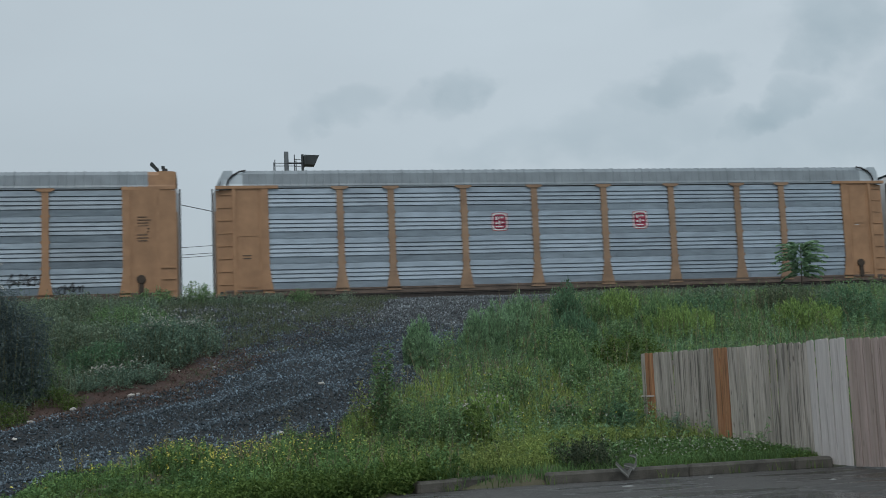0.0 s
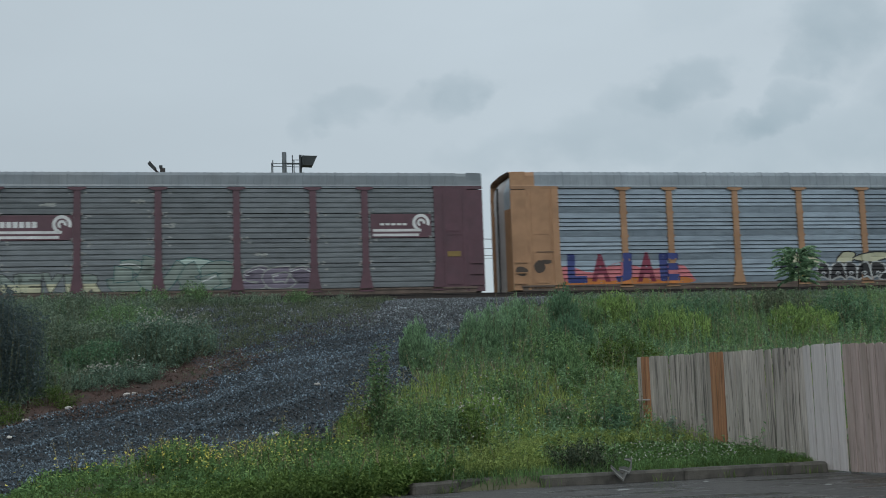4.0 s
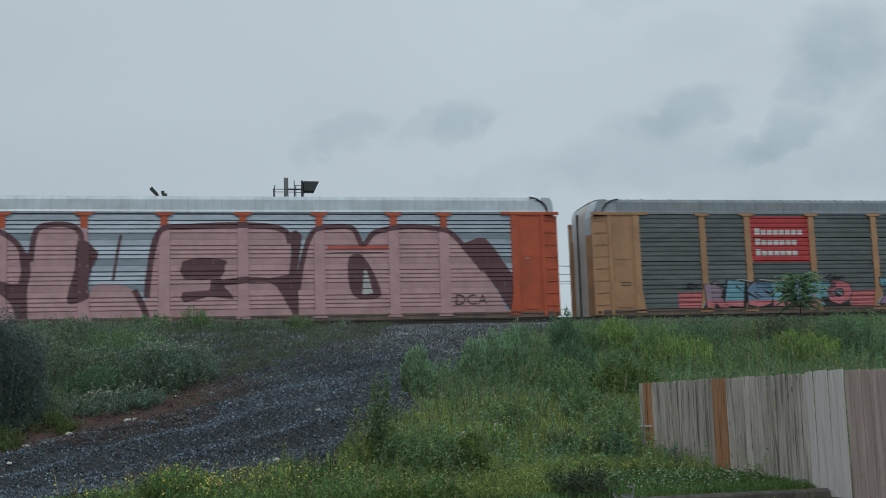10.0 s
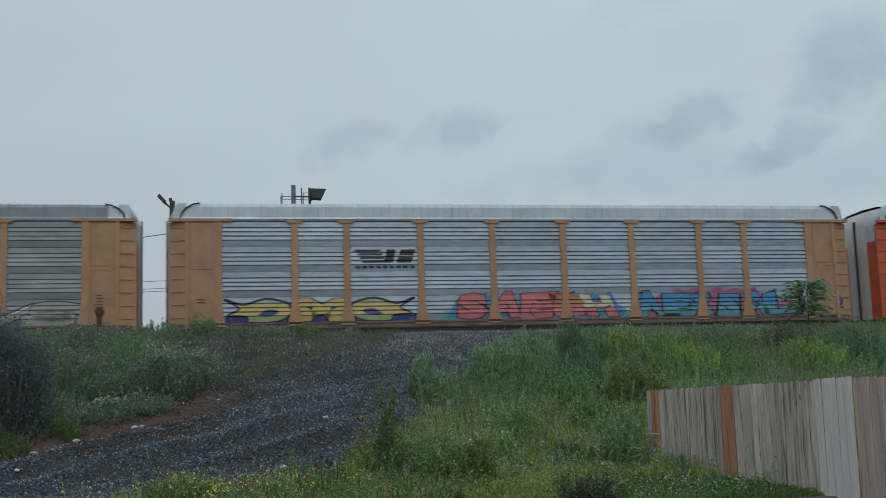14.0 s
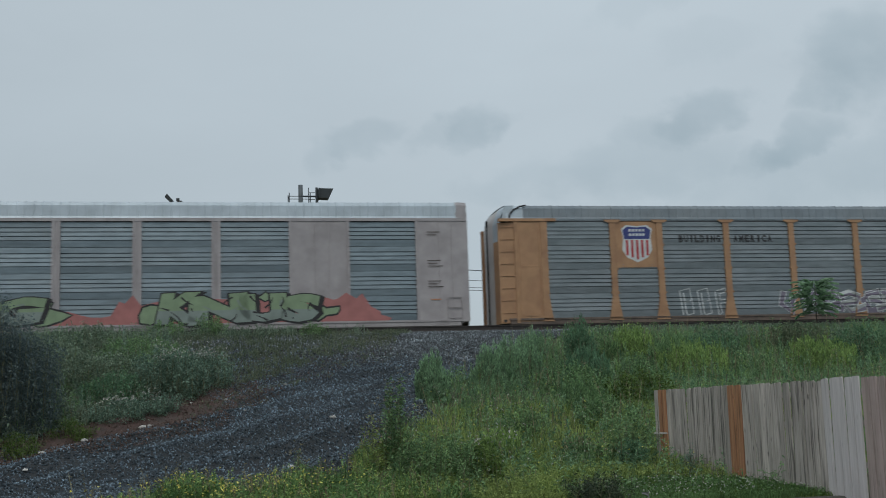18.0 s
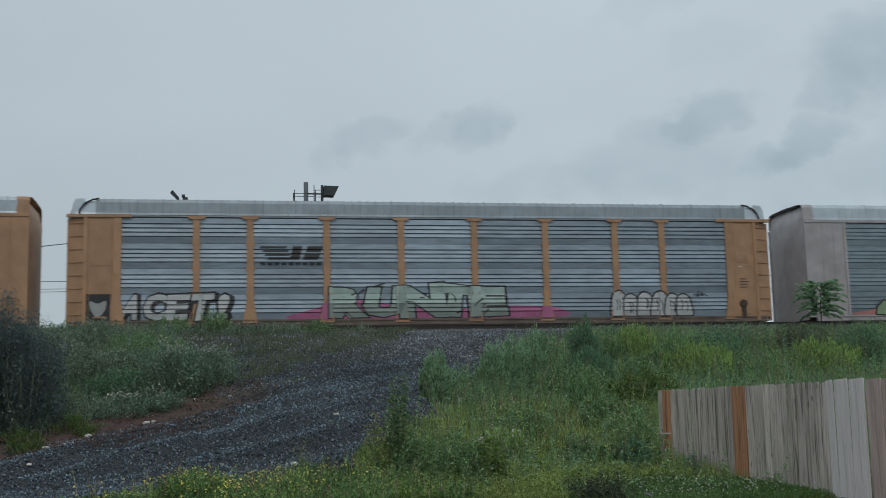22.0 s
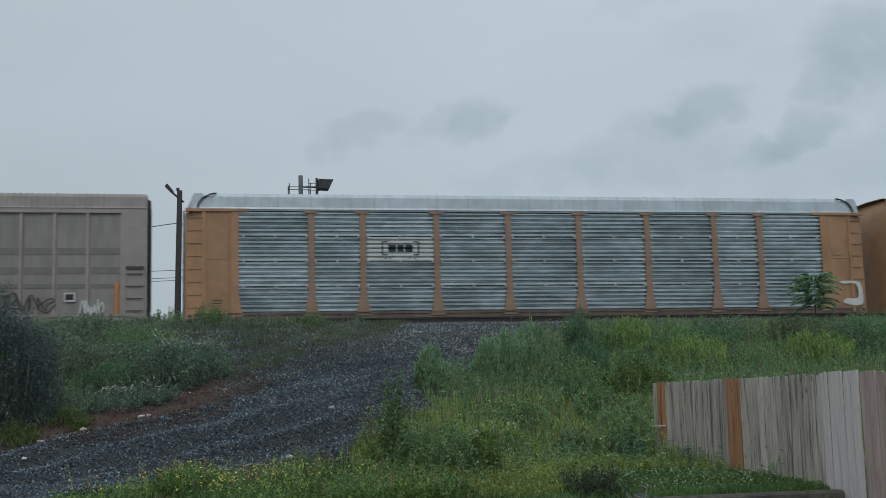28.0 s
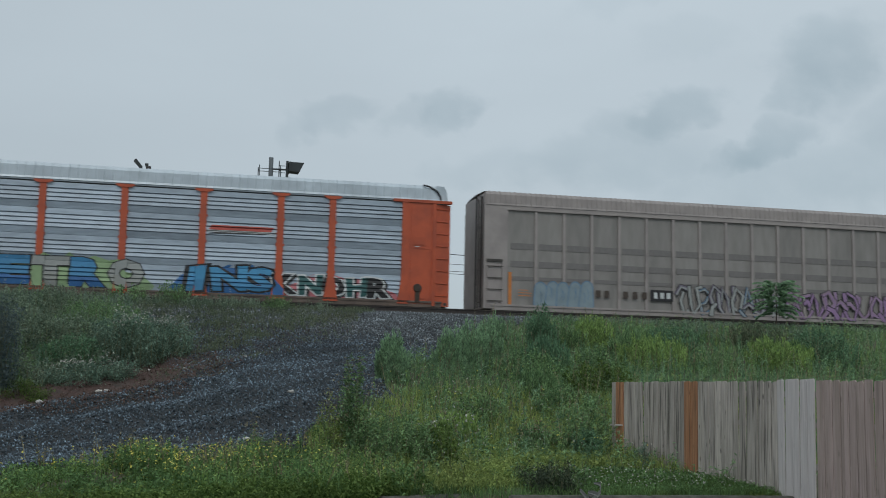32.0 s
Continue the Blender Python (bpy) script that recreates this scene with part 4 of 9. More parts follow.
def chassis(car, sill_mat):
    part("side_sill", cached(("sill", sill_mat.name), lambda: Geo().box(0.35, CAR_LENGTH - 0.35, SIDE - 0.02, SIDE + 0.12, 0.90, 1.12)
                             .box(0.3, CAR_LENGTH - 0.3, SIDE - 0.05, SIDE + 0.05, 1.06, 1.13).mesh("side_sill", sill_mat)), None, car)
    part("far_side_sill", cached(("sill2", sill_mat.name), lambda: Geo().box(0.35, CAR_LENGTH - 0.35, 1.48, 1.62, 0.90, 1.12).mesh("far_side_sill", sill_mat)), None, car)
    part("underframe", cached("under", lambda: Geo().box(0.3, CAR_LENGTH - 0.3, -0.3, 0.3, 0.65, 1.0).box(0.1, CAR_LENGTH - 0.1, -1.5, 1.5, 1.0, 1.1).mesh("underframe", M["steel"])), None, car)
    frame_me, wheel_me = truck_meshes()
    for x in (3.7, CAR_LENGTH - 3.7):
        truck = part("truck", frame_me, None, car, at=(x, 0, 0))
        for dx in (-0.88, 0.88):
            part("wheelset", wheel_me, None, truck, at=(dx, 0, 0.42))
    for x, s in ((0.0, -1), (CAR_LENGTH, 1)):
        part("coupler", cached("coup", lambda: Geo().box(-0.2, 0.67, -0.09, 0.09, 0.72, 0.92).box(0.5, 0.70, -0.17, 0.17, 0.66, 0.98).mesh("coupler", M["steel"])), None, car,
             at=Matrix.Translation((x, 0, 0)) @ Matrix.Rotation(0 if s > 0 else math.pi, 4, "Z"))


def far_side(car, material, frame_mat):
    def make():
        g = Geo()
        for a, b in zip(BAYS, BAYS[1:]):
            for row in ROWS[:-1]:
                g.sheet([[(b - 0.1, 1.60 - d, row - z), (a + 0.1, 1.60 - d, row - z)] for z, d in PROFILES["even"]][::-1])
        return g.mesh("far_side_panels", material)
    part("far_side_panels", cached(("far", material.name), make), None, car)

    def frame_make():
        g = Geo()
        for x in BAYS[1:-1]:
            g.box(x - 0.12, x + 0.12, 1.54, 1.66, 1.0, 4.93)
        g.box(0, BAYS[0], 1.54, 1.62, 0.95, 4.93).box(BAYS[-1], CAR_LENGTH, 1.54, 1.62, 0.95, 4.93).box(0, CAR_LENGTH, 1.5, 1.66, 4.93, 5.04)
        return g.mesh("far_side_frame", frame_mat)
    part("far_side_frame", cached(("farf", frame_mat.name), frame_make), None, car)


def car_base(label):
    car = new("autorack_car")
    return tagged(car, label, "freight car", "autorack cars of the freight train")


def ribbed_car(label, frame_mat, panel_mat, roof_mat, style, sill_mat, post_mat=None, cap_mat=None, door_mat=None, brake=True, plain=False):
    """An autorack with proud posts and stacked ribbed panels."""
    car = car_base(label)
    post_mat = post_mat or frame_mat
    part("roof", roof_mesh(roof_mat, 1.0, CAR_LENGTH - 1.0), None, car)
    for left in (True, False):
        end_parts(car, left, frame_mat, cap_mat or M["roof_white"], door_mat or M["door"], plain)
    part("top_chord", cached("chord", lambda: Geo().box(2.0, CAR_LENGTH - 2.0, SIDE + 0.0, SIDE + 0.10, 4.968, 5.04).mesh("top_chord", M["roof_grey"])), None, car)
    # a solid dark bar behind the slot; its colour stands in for the shade
    part("top_gap", cached("chord_gap", lambda: Geo().box(2.0, CAR_LENGTH - 2.0, SIDE + 0.10, SIDE + 0.16, 4.90, 4.99).mesh("top_gap", M["steel"])), None, car, "dark bar that gives the slot below the roof rail its shade")
    for x in BAYS[1:-1]:
        part("post", post_mesh(post_mat), None, car, at=(x, 0, 0))
    for i, (a, b) in enumerate(zip(BAYS, BAYS[1:])):
        for j, row in enumerate(ROWS[:-1]):
            mm = panel_mat
            lo, hi = (0.0 if i == 0 else 0.08), (0.0 if i == len(BAYS) - 2 else 0.08)
            part("side_panel", panel_mesh(b - a - lo - hi, style, mm), None, car, at=(a + lo, SIDE, row))
    if roof_mat in (M["roof_white"], M["roof_grey"]):
        # the pale roofs are a little taller
        for ob in car.children:
            if ob.name.split(".")[0] in ("roof", "roof_cap", "roof_seal", "hood_cheek"):
                ob.matrix_basis = Matrix.LocRotScale((0, 0, -5.03 * 0.11), None, (1, 1, 1.11))
    far_side(car, panel_mat, frame_mat)
    chassis(car, sill_mat)
    if brake:
        wheel = part("hand_brake", cached("brake", lambda: Geo().tube((0, -0.02, 0), (0, -0.09, 0), 0.17, 0.15, n=14).mesh("hand_brake", M["grime_metal"])), None, car, "dark round hand brake", at=(CAR_LENGTH - 1.28, SIDE, 1.62))
        part("brake_chain_cover", cached("brakec", lambda: Geo().box(-0.09, 0.09, -0.07, -0.02, -0.55, -0.15).mesh("brake_chain_cover", M["grime_metal"])), None, wheel)
    part("placard_frame", cached(("placard", frame_mat.name), lambda: Geo().box(-0.24, 0.24, -0.035, -0.02, -0.16, 0.16).box(-0.20, 0.20, -0.045, -0.034, -0.12, 0.12).mesh("placard_frame", frame_mat)), None, car,
         at=(CAR_LENGTH - 1.25, SIDE, 3.42))
    return car


FLUSH = ((1.78, 4.39), (6.60, 9.17), (9.43, 12.04), (12.25, 14.88), (15.11, 17.72), (17.96, 20.58), (22.77, 25.40))


def flush_car(label, body_mat, panel_mat, roof_mat, cap_mat, style="band"):
    """An autorack with smooth plated bays between recessed ribbed bays."""
    car = car_base(label)
    lift = Matrix.LocRotScale((0, 0, -0.689), None, (1, 1, 1.143))
    part("roof", roof_mesh(roof_mat, 0.42, CAR_LENGTH - 0.42), None, car, at=lift)
    for left in (True, False):
        s, o = (1, 0.0) if left else (-1, CAR_LENGTH)
        X = lambda v: o + s * v

        def cap():
            prof = [(-1.61, 4.95), (-1.60, 5.10), (-1.575, 5.45), (-1.49, 5.575), (-1.2, 5.625), (0, 5.66), (1.2, 5.625), (1.49, 5.575), (1.575, 5.45), (1.60, 5.10), (1.61, 4.95)]
            return Geo().sheet([[(X(x), y * (0.96 if x < 0.1 else 1), z) for x in ((0.0, 0.2, 0.45) if left else (0.45, 0.2, 0.0))] for y, z in prof]).mesh("roof_cap", cap_mat)
        part("roof_cap", cached(("fcap", left, cap_mat.name), cap), None, car, at=(0, 0, 0.12))

        def door(half):
            rows = [[(X(0.02 - 0.16 * (1 - (i / 6) ** 2)), half * i / 6 * 1.5, z) for z in (0.95, 2.5, 4.0, 5.0)] + [(X(0.10), half * i / 6 * 1.45, 5.55), (X(0.3), half * i / 6 * 1.4, 5.74)] for i in range(7)]
            return Geo().sheet(rows if (half < 0) == left else rows[::-1]).mesh("end_door", cap_mat, True)
        for half in (-1, 1):
            part("end_door", cached(("fdoor", left, half, cap_mat.name), lambda: door(half)), None, car)
        ladder = part("ladder", Geo().box(min(X(0.28), X(0.32)), max(X(0.28), X(0.32)), SIDE - 0.06, SIDE - 0.03, 1.0, 2.0)
                      .box(min(X(0.82), X(0.86)), max(X(0.82), X(0.86)), SIDE - 0.06, SIDE - 0.03, 1.0, 2.0), body_mat, car)
        for z in (1.2, 1.6, 2.0):
            part("rung", Geo().box(min(X(0.28), X(0.86)), max(X(0.28), X(0.86)), SIDE - 0.065, SIDE - 0.04, z - 0.015, z + 0.015), body_mat, ladder)
    edges = [0.0] + [v for pair in FLUSH for v in pair] + [CAR_LENGTH]
    for a, b in zip(edges[0::2], edges[1::2]):
        bay = part("plated_bay" if b - a > 1 else "post", Geo().box(a, b, SIDE, SIDE + 0.1, 1.05, 4.95), body_mat, car)
        if b - a > 1:
            for x in (a + (b - a) * 0.42, a + (b - a) * 0.5 + 0.35):
                part("seam", cached(("bseam", body_mat.name), lambda: Geo().box(0, 0.02, SIDE - 0.014, SIDE - 0.001, 1.1, 4.9).mesh("seam", body_mat)), None, bay, at=(x, 0, 0))
        for x in (a, b):
            if 0.1 < x < CAR_LENGTH - 0.1:
                part("bay_edge", cached(("bedge", body_mat.name), lambda: Geo().box(-0.05, 0.05, SIDE - 0.04, SIDE, 1.05, 4.95).mesh("bay_edge", body_mat)), None, car, at=(x, 0, 0))
    for a, b in FLUSH:
        for row in ROWS[:-1]:
            part("side_panel", panel_mesh(b - a - 0.1, style, panel_mat), None, car, at=(a + 0.05, SIDE + 0.03, row))
    part("top_rail", cached(("trail", body_mat.name), lambda: Geo().box(0.02, CAR_LENGTH - 0.02, SIDE - 0.03, SIDE + 0.1, 4.945, 5.06).mesh("top_rail", body_mat)), None, car)
    far_side(car, panel_mat, body_mat)
    chassis(car, body_mat)
    return car


def joint_clips(car, material, middle=True):
    """Small pale clips on the joints between stacked panels, beside the posts and at mid-width."""
    me = cached(("clip", material.name), lambda: Geo().rounded(-0.035, 0.035, -0.03, 0.03, -0.055, 0.055, 0.008).mesh("joint_clip", material))
    for a, b in zip(BAYS, BAYS[1:]):
        for row in ROWS[1:-1]:
            for x in (a + 0.17, (a + b) / 2, b - 0.17) if middle else (a + 0.17, b - 0.17):
                part("joint_clip", me, None, car, at=(x, SIDE - 0.01, row + 0.02))


def roof_seams(car, pitch, material):
    """Upstanding dark seams across the roof sheets."""
    me = cached(("rseam", material.name), lambda: Geo().prism([(-0.02, 5.10), (0.02, 5.10), (0.02, 5.60), (-0.02, 5.60)], SIDE - 0.022, SIDE + 0.03).mesh("roof_seam", material))
    x = 1.2
    while x < CAR_LENGTH - 1:
        part("roof_seam", me, None, car, at=(x, 0, 0))
        x += pitch


def smooth_car(label):
    """A tall taupe autorack with thin close posts and flush perforated screens."""
    car = car_base(label)
    body, screen = M["taupe"], M["taupe_dark"]
    part("roof", roof_mesh(body, 0.05, CAR_LENGTH - 0.05, 0.21), None, car)
    for left in (True, False):
        s, o = (1, 0.0) if left else (-1, CAR_LENGTH)
        X = lambda v: o + s * v
        part("end_panel", Geo().box(min(X(0), X(0.95)), max(X(0), X(0.95)), SIDE, SIDE + 0.1, 0.95, 5.03), body, car)
        part("end_door", Geo().box(min(X(0.0), X(0.08)), max(X(0.0), X(0.08)), -1.55, 1.55, 0.95, 5.5), body, car)
        part("door_rod", Geo().tube((X(-0.05), -0.5, 1.0), (X(-0.05), -0.5, 5.5), 0.03, n=6).tube((X(-0.03), -1.25, 1.0), (X(-0.03), -1.25, 5.4), 0.04, n=6), M["black"], car)
        ladder = part("ladder", Geo().box(min(X(0.12), X(0.15)), max(X(0.12), X(0.15)), SIDE - 0.05, SIDE - 0.02, 1.0, 2.75)
                      .box(min(X(0.72), X(0.75)), max(X(0.72), X(0.75)), SIDE - 0.05, SIDE - 0.02, 1.0, 2.75), body, car)
        for z in np.arange(1.25, 2.8, 0.45):
            part("rung", Geo().box(min(X(0.12), X(0.75)), max(X(0.12), X(0.75)), SIDE - 0.055, SIDE - 0.03, z - 0.015, z + 0.015), M["steel"], ladder)
        part("step", Geo().box(min(X(0.1), X(0.75)), max(X(0.1), X(0.75)), SIDE - 0.05, SIDE - 0.001, 2.78, 2.88), M["steel"], car)
        eladder = part("end_ladder", Geo().tube((X(-0.08), -1.42, 1.0), (X(-0.08), -1.42, 5.3), 0.022, n=5).tube((X(-0.08), -1.0, 1.0), (X(-0.08), -1.0, 5.3), 0.022, n=5), M["steel"], car)
        for z in np.arange(1.2, 5.2, 0.42):
            part("rung", Geo().tube((X(-0.08), -1.42, float(z)), (X(-0.08), -1.0, float(z)), 0.018, n=5), M["steel"], eladder)
    xs = [0.95 + i * (CAR_LENGTH - 1.9) / 22 for i in range(23)]
    for a, b in zip(xs, xs[1:]):
        def bay():
            g = Geo().box(0, b - a, SIDE + 0.05, SIDE + 0.1, 1.0, 4.86)
            return g.mesh("side_screen", M["screen_grey"])
        screen_ob = part("side_screen", cached("tbay", bay), None, car, at=(a, 0, 0))
        for z0, z1 in ((1.06, 1.12), (2.1, 2.25), (2.62, 2.86), (3.32, 3.56)):
            part("perforated_strip", cached(("strip", z0), lambda: Geo().box(0.14, b - a - 0.02, SIDE + 0.035, SIDE + 0.049, z0, z1).mesh("perforated_strip", screen)), None, screen_ob)
    for x in xs[1:-1]:
        part("post", cached("tpost", lambda: Geo().box(-0.055, 0.055, SIDE - 0.02, SIDE + 0.07, 1.0, 4.84).mesh("post", body)), None, car, at=(x, 0, 0))
    part("side_plate", Geo().box(0.95, CAR_LENGTH - 0.95, SIDE, SIDE + 0.09, 4.84, 5.03), body, car)
    part("top_rail", Geo().box(0.95, CAR_LENGTH - 0.95, SIDE - 0.04, SIDE, 4.85, 4.89), body, car)
    far_side(car, M["taupe"], M["taupe"])
    chassis(car, M["taupe"])
    return car


def marks(car, x, z, rows, colour, w=0.42, label="small stencilled data lines"):
    """Stencilled data that cannot be read: short bars."""
    g = Geo()
    rng = random.Random(int(x * 10))
    for i in range(rows):
        plate(g, x, x + w * rng.uniform(0.6, 1.0), z - 0.11 * i, z - 0.11 * i + 0.03)
    me = wrap(g, None, 0.036)
    me.materials.append(colour)
    part("stencil", me, None, car, label)


def striped_logo(car, style, x0, z0):
    """A black emblem of slanted stripes beside two blocky strokes, with a line of small bars below."""
    ink = flat("ink_black", (0.02, 0.02, 0.022))
    g = Geo()
    for i in range(4):
        z = z0 + 0.42 - i * 0.14
        shape(g, [(x0 + i * 0.1, z), (x0 + 1.0 + i * 0.07, z), (x0 + 1.06 + i * 0.07, z + 0.08), (x0 + 0.08 + i * 0.1, z + 0.08)])
    shape(g, [(x0 + 1.15, z0), (x0 + 1.5, z0), (x0 + 1.62, z0 + 0.5), (x0 + 1.27, z0 + 0.5)])
    shape(g, [(x0 + 1.62, z0), (x0 + 2.2, z0), (x0 + 2.3, z0 + 0.22), (x0 + 1.72, z0 + 0.22)])
    shape(g, [(x0 + 1.74, z0 + 0.28), (x0 + 2.3, z0 + 0.28), (x0 + 2.38, z0 + 0.5), (x0 + 1.82, z0 + 0.5)])
    for i in range(9):
        plate(g, x0 + 0.05 + i * 0.26, x0 + 0.25 + i * 0.26, z0 - 0.22, z0 - 0.12)
    decal("emblem", g, ink, car, style, 0.008, "black striped railway emblem")


def red_stripe(car, style, x0, x1, z, dark=True):
    """A slanted band of red blocks over a pale line and a black wedge."""
    if not dark:
        decal("pale_band", shape(Geo(), [(x0, z - 0.02), (x1, z - 0.02), (x1, z + 0.05), (x0, z + 0.05)]), P["sign_white"], car, style, 0.012, "pale line of a striped emblem")
    w = (x1 - x0) / 4.4
    top = None
    for k in range(4):
        a = x0 + 0.14 + k * w * 1.05
        ob = decal("stripe", shape(Geo(), [(a - 0.10, z + 0.06), (a + w - 0.06, z + 0.06), (a + w + 0.03, z + 0.24), (a, z + 0.24)]), P["stripe_red"], car, style, 0.018, "faded red block of a striped emblem")
        top = top or ob
    decal("underline", shape(Geo(), [(x0 - 0.02, z - 0.09), (x0 + 0.3, z - 0.02), (x1 - 0.1, z - 0.01), (x1 - 0.4, z - 0.05)]), P["ink"], car, style, 0.015, "", top)


STROKES = (
    (((-.52, .05), (-.2, .3), (-.3, .95)), ((-.4, .9), (.1, 1.0), (.5, .7), (.2, .45)), ((-.1, .45), (.3, .35), (.62, .0))),
    (((.58, .8), (.1, .98), (-.45, .72), (-.1, .5), (.42, .34), (.2, .0), (-.55, .14)),),
    (((-.55, .02), (-.3, .5), (.02, .98), (.2, .6), (.58, .04)), ((-.4, .3), (.1, .42), (.55, .25))),
    (((.55, .98), (-.1, .9), (-.5, .5), (-.2, .02), (.3, .08), (.6, .4)), ((-.1, .5), (.2, .62), (.5, .55))),
    (((-.5, .0), (-.2, .4), (-.45, 1.0)), ((.25, -.02), (.5, .5), (.2, 1.02)), ((-.6, .45), (0, .62), (.6, .4))),
    (((-.6, .3), (-.4, .92), (.05, .55), (.3, .05), (.6, .5), (.45, 1.04)),),
    (((-.55, 1.0), (-.3, .3), (.1, .05), (.5, .35), (.3, .9), (.62, 1.0)),),
    (((-.62, .75), (-.1, 1.0), (.62, .8)), ((.1, .85), (-.2, .4), (.2, .0), (.55, .12))),
    (((-.3, .1), (-.5, .6), (-.1, .95), (.4, .7), (.3, .2), (-.35, .32)), ((.2, .3), (.62, .02))),
)


def wild_piece(car, style, x0, x1, z0, z1, fill, line, seed, glow=None, second=None, cell=0.95, label="", width=0.13, push=0.0, sharp=False):
    """A sprayed piece whose strokes cannot be read: interlocked brush strokes with outlines, shading and highlights."""
    rng = random.Random(seed)
    fills = fill if isinstance(fill, tuple) else (fill,)
    n = max(2, round((x1 - x0) / cell))
    w, h = (x1 - x0) / n, z1 - z0
    low = max(z0 - 0.04, 0.98)
    lift = 0.004 + push
    if glow:
        loop = [(x0 - 0.2 * w, low), (x1 + 0.2 * w, low)]
        for i in range(3 * n, -1, -1):
            loop.append((x0 + i * w / 3 + rng.uniform(-0.08, 0.08), z1 + (rng.uniform(0.0, 0.22) if i % 2 else rng.uniform(-0.25, 0.05))))
        decal("spray_cloud", shape(Geo(), loop), glow, car, style, lift, label)
        lift += 0.003
    last = -1
    for i in range(n):
        cx = x0 + (i + 0.5) * w
        lean = rng.uniform(-0.3, 0.3) * w
        flip = rng.choice((-1, 1))
        kind = rng.choice([k for k in range(len(STROKES)) if k != last])
        last = kind
        bw = min(w * 0.40, h * 0.40) * rng.uniform(0.9, 1.15) * (0.62 if sharp else 1.0)
        edge = min(0.10, 0.55 * width * (w + h) * 0.5)
        step = 0.015 * (i % 2)
        for k, line_pts in enumerate(STROKES[kind]):
            pts = [(cx + lean * (v - 0.5) + (u * flip + rng.uniform(-0.10, 0.10)) * w * 1.05, z0 + bw * 0.3 + (v + rng.uniform(-0.10, 0.08)) * (h - bw * 0.6)) for u, v in line_pts]
            path = curve_through(pts, 3) if len(pts) > 2 and not sharp else [Vector(q) for q in pts]
            a, b = bw * rng.uniform(0.7, 1.1), bw * rng.uniform(0.9, 1.6)
            lv = 0.0045 * k
            top = decal("graffiti_stroke", ribbon(Geo(), path, a + 2 * edge, b + 2 * edge, low, lv, edge), line, car, style, lift + step, label)
            decal("fill", ribbon(Geo(), path, a, b, low + edge * 0.4, lv), fills[(i + k) % len(fills)], car, style, lift + 0.0015 + step, "", top)
            if second:
                dropped = [q + Vector((0.12 * bw, -0.22 * bw)) for q in path]
                decal("accent", ribbon(Geo(), dropped, a * 0.45, b * 0.45, low + edge * 0.4, lv), second, car, style, lift + 0.0025 + step, "", top)
            if bw > 0.16 and (i + k) % 2 == 0:
                m = max(2, len(path) // 2)
                decal("highlight", ribbon(Geo(), [q + Vector((-0.2 * bw, 0.2 * bw)) for q in path[:m]], bw * 0.12, bw * 0.10, low + edge, lv), flat("spray_white", (0.55, 0.58, 0.58)), car, style, lift + 0.0035 + step, "", top)


def outlined(car, text, x0, x1, z0, z1, seed):
    """Heavy black interlocked letters with thin pale rims, each letter a part."""
    graffiti(car, None, text, x0, x1, z0, z1, P["ink"], P["bone"], seed, jitter=0.8, warp=0.15, bold=True, rimmed=True, overlap=1.24, push=0.046, busy=1, label="black block letter with a pale rim on red spray")


def bars(items, colour, car, style, lift, parent):
    """Plain bars in place of lettering, each a part."""
    for x0, x1, z0, z1 in items:
        decal("bar", plate(Geo(), x0, x1, z0, z1), colour, car, style, lift, "", parent)


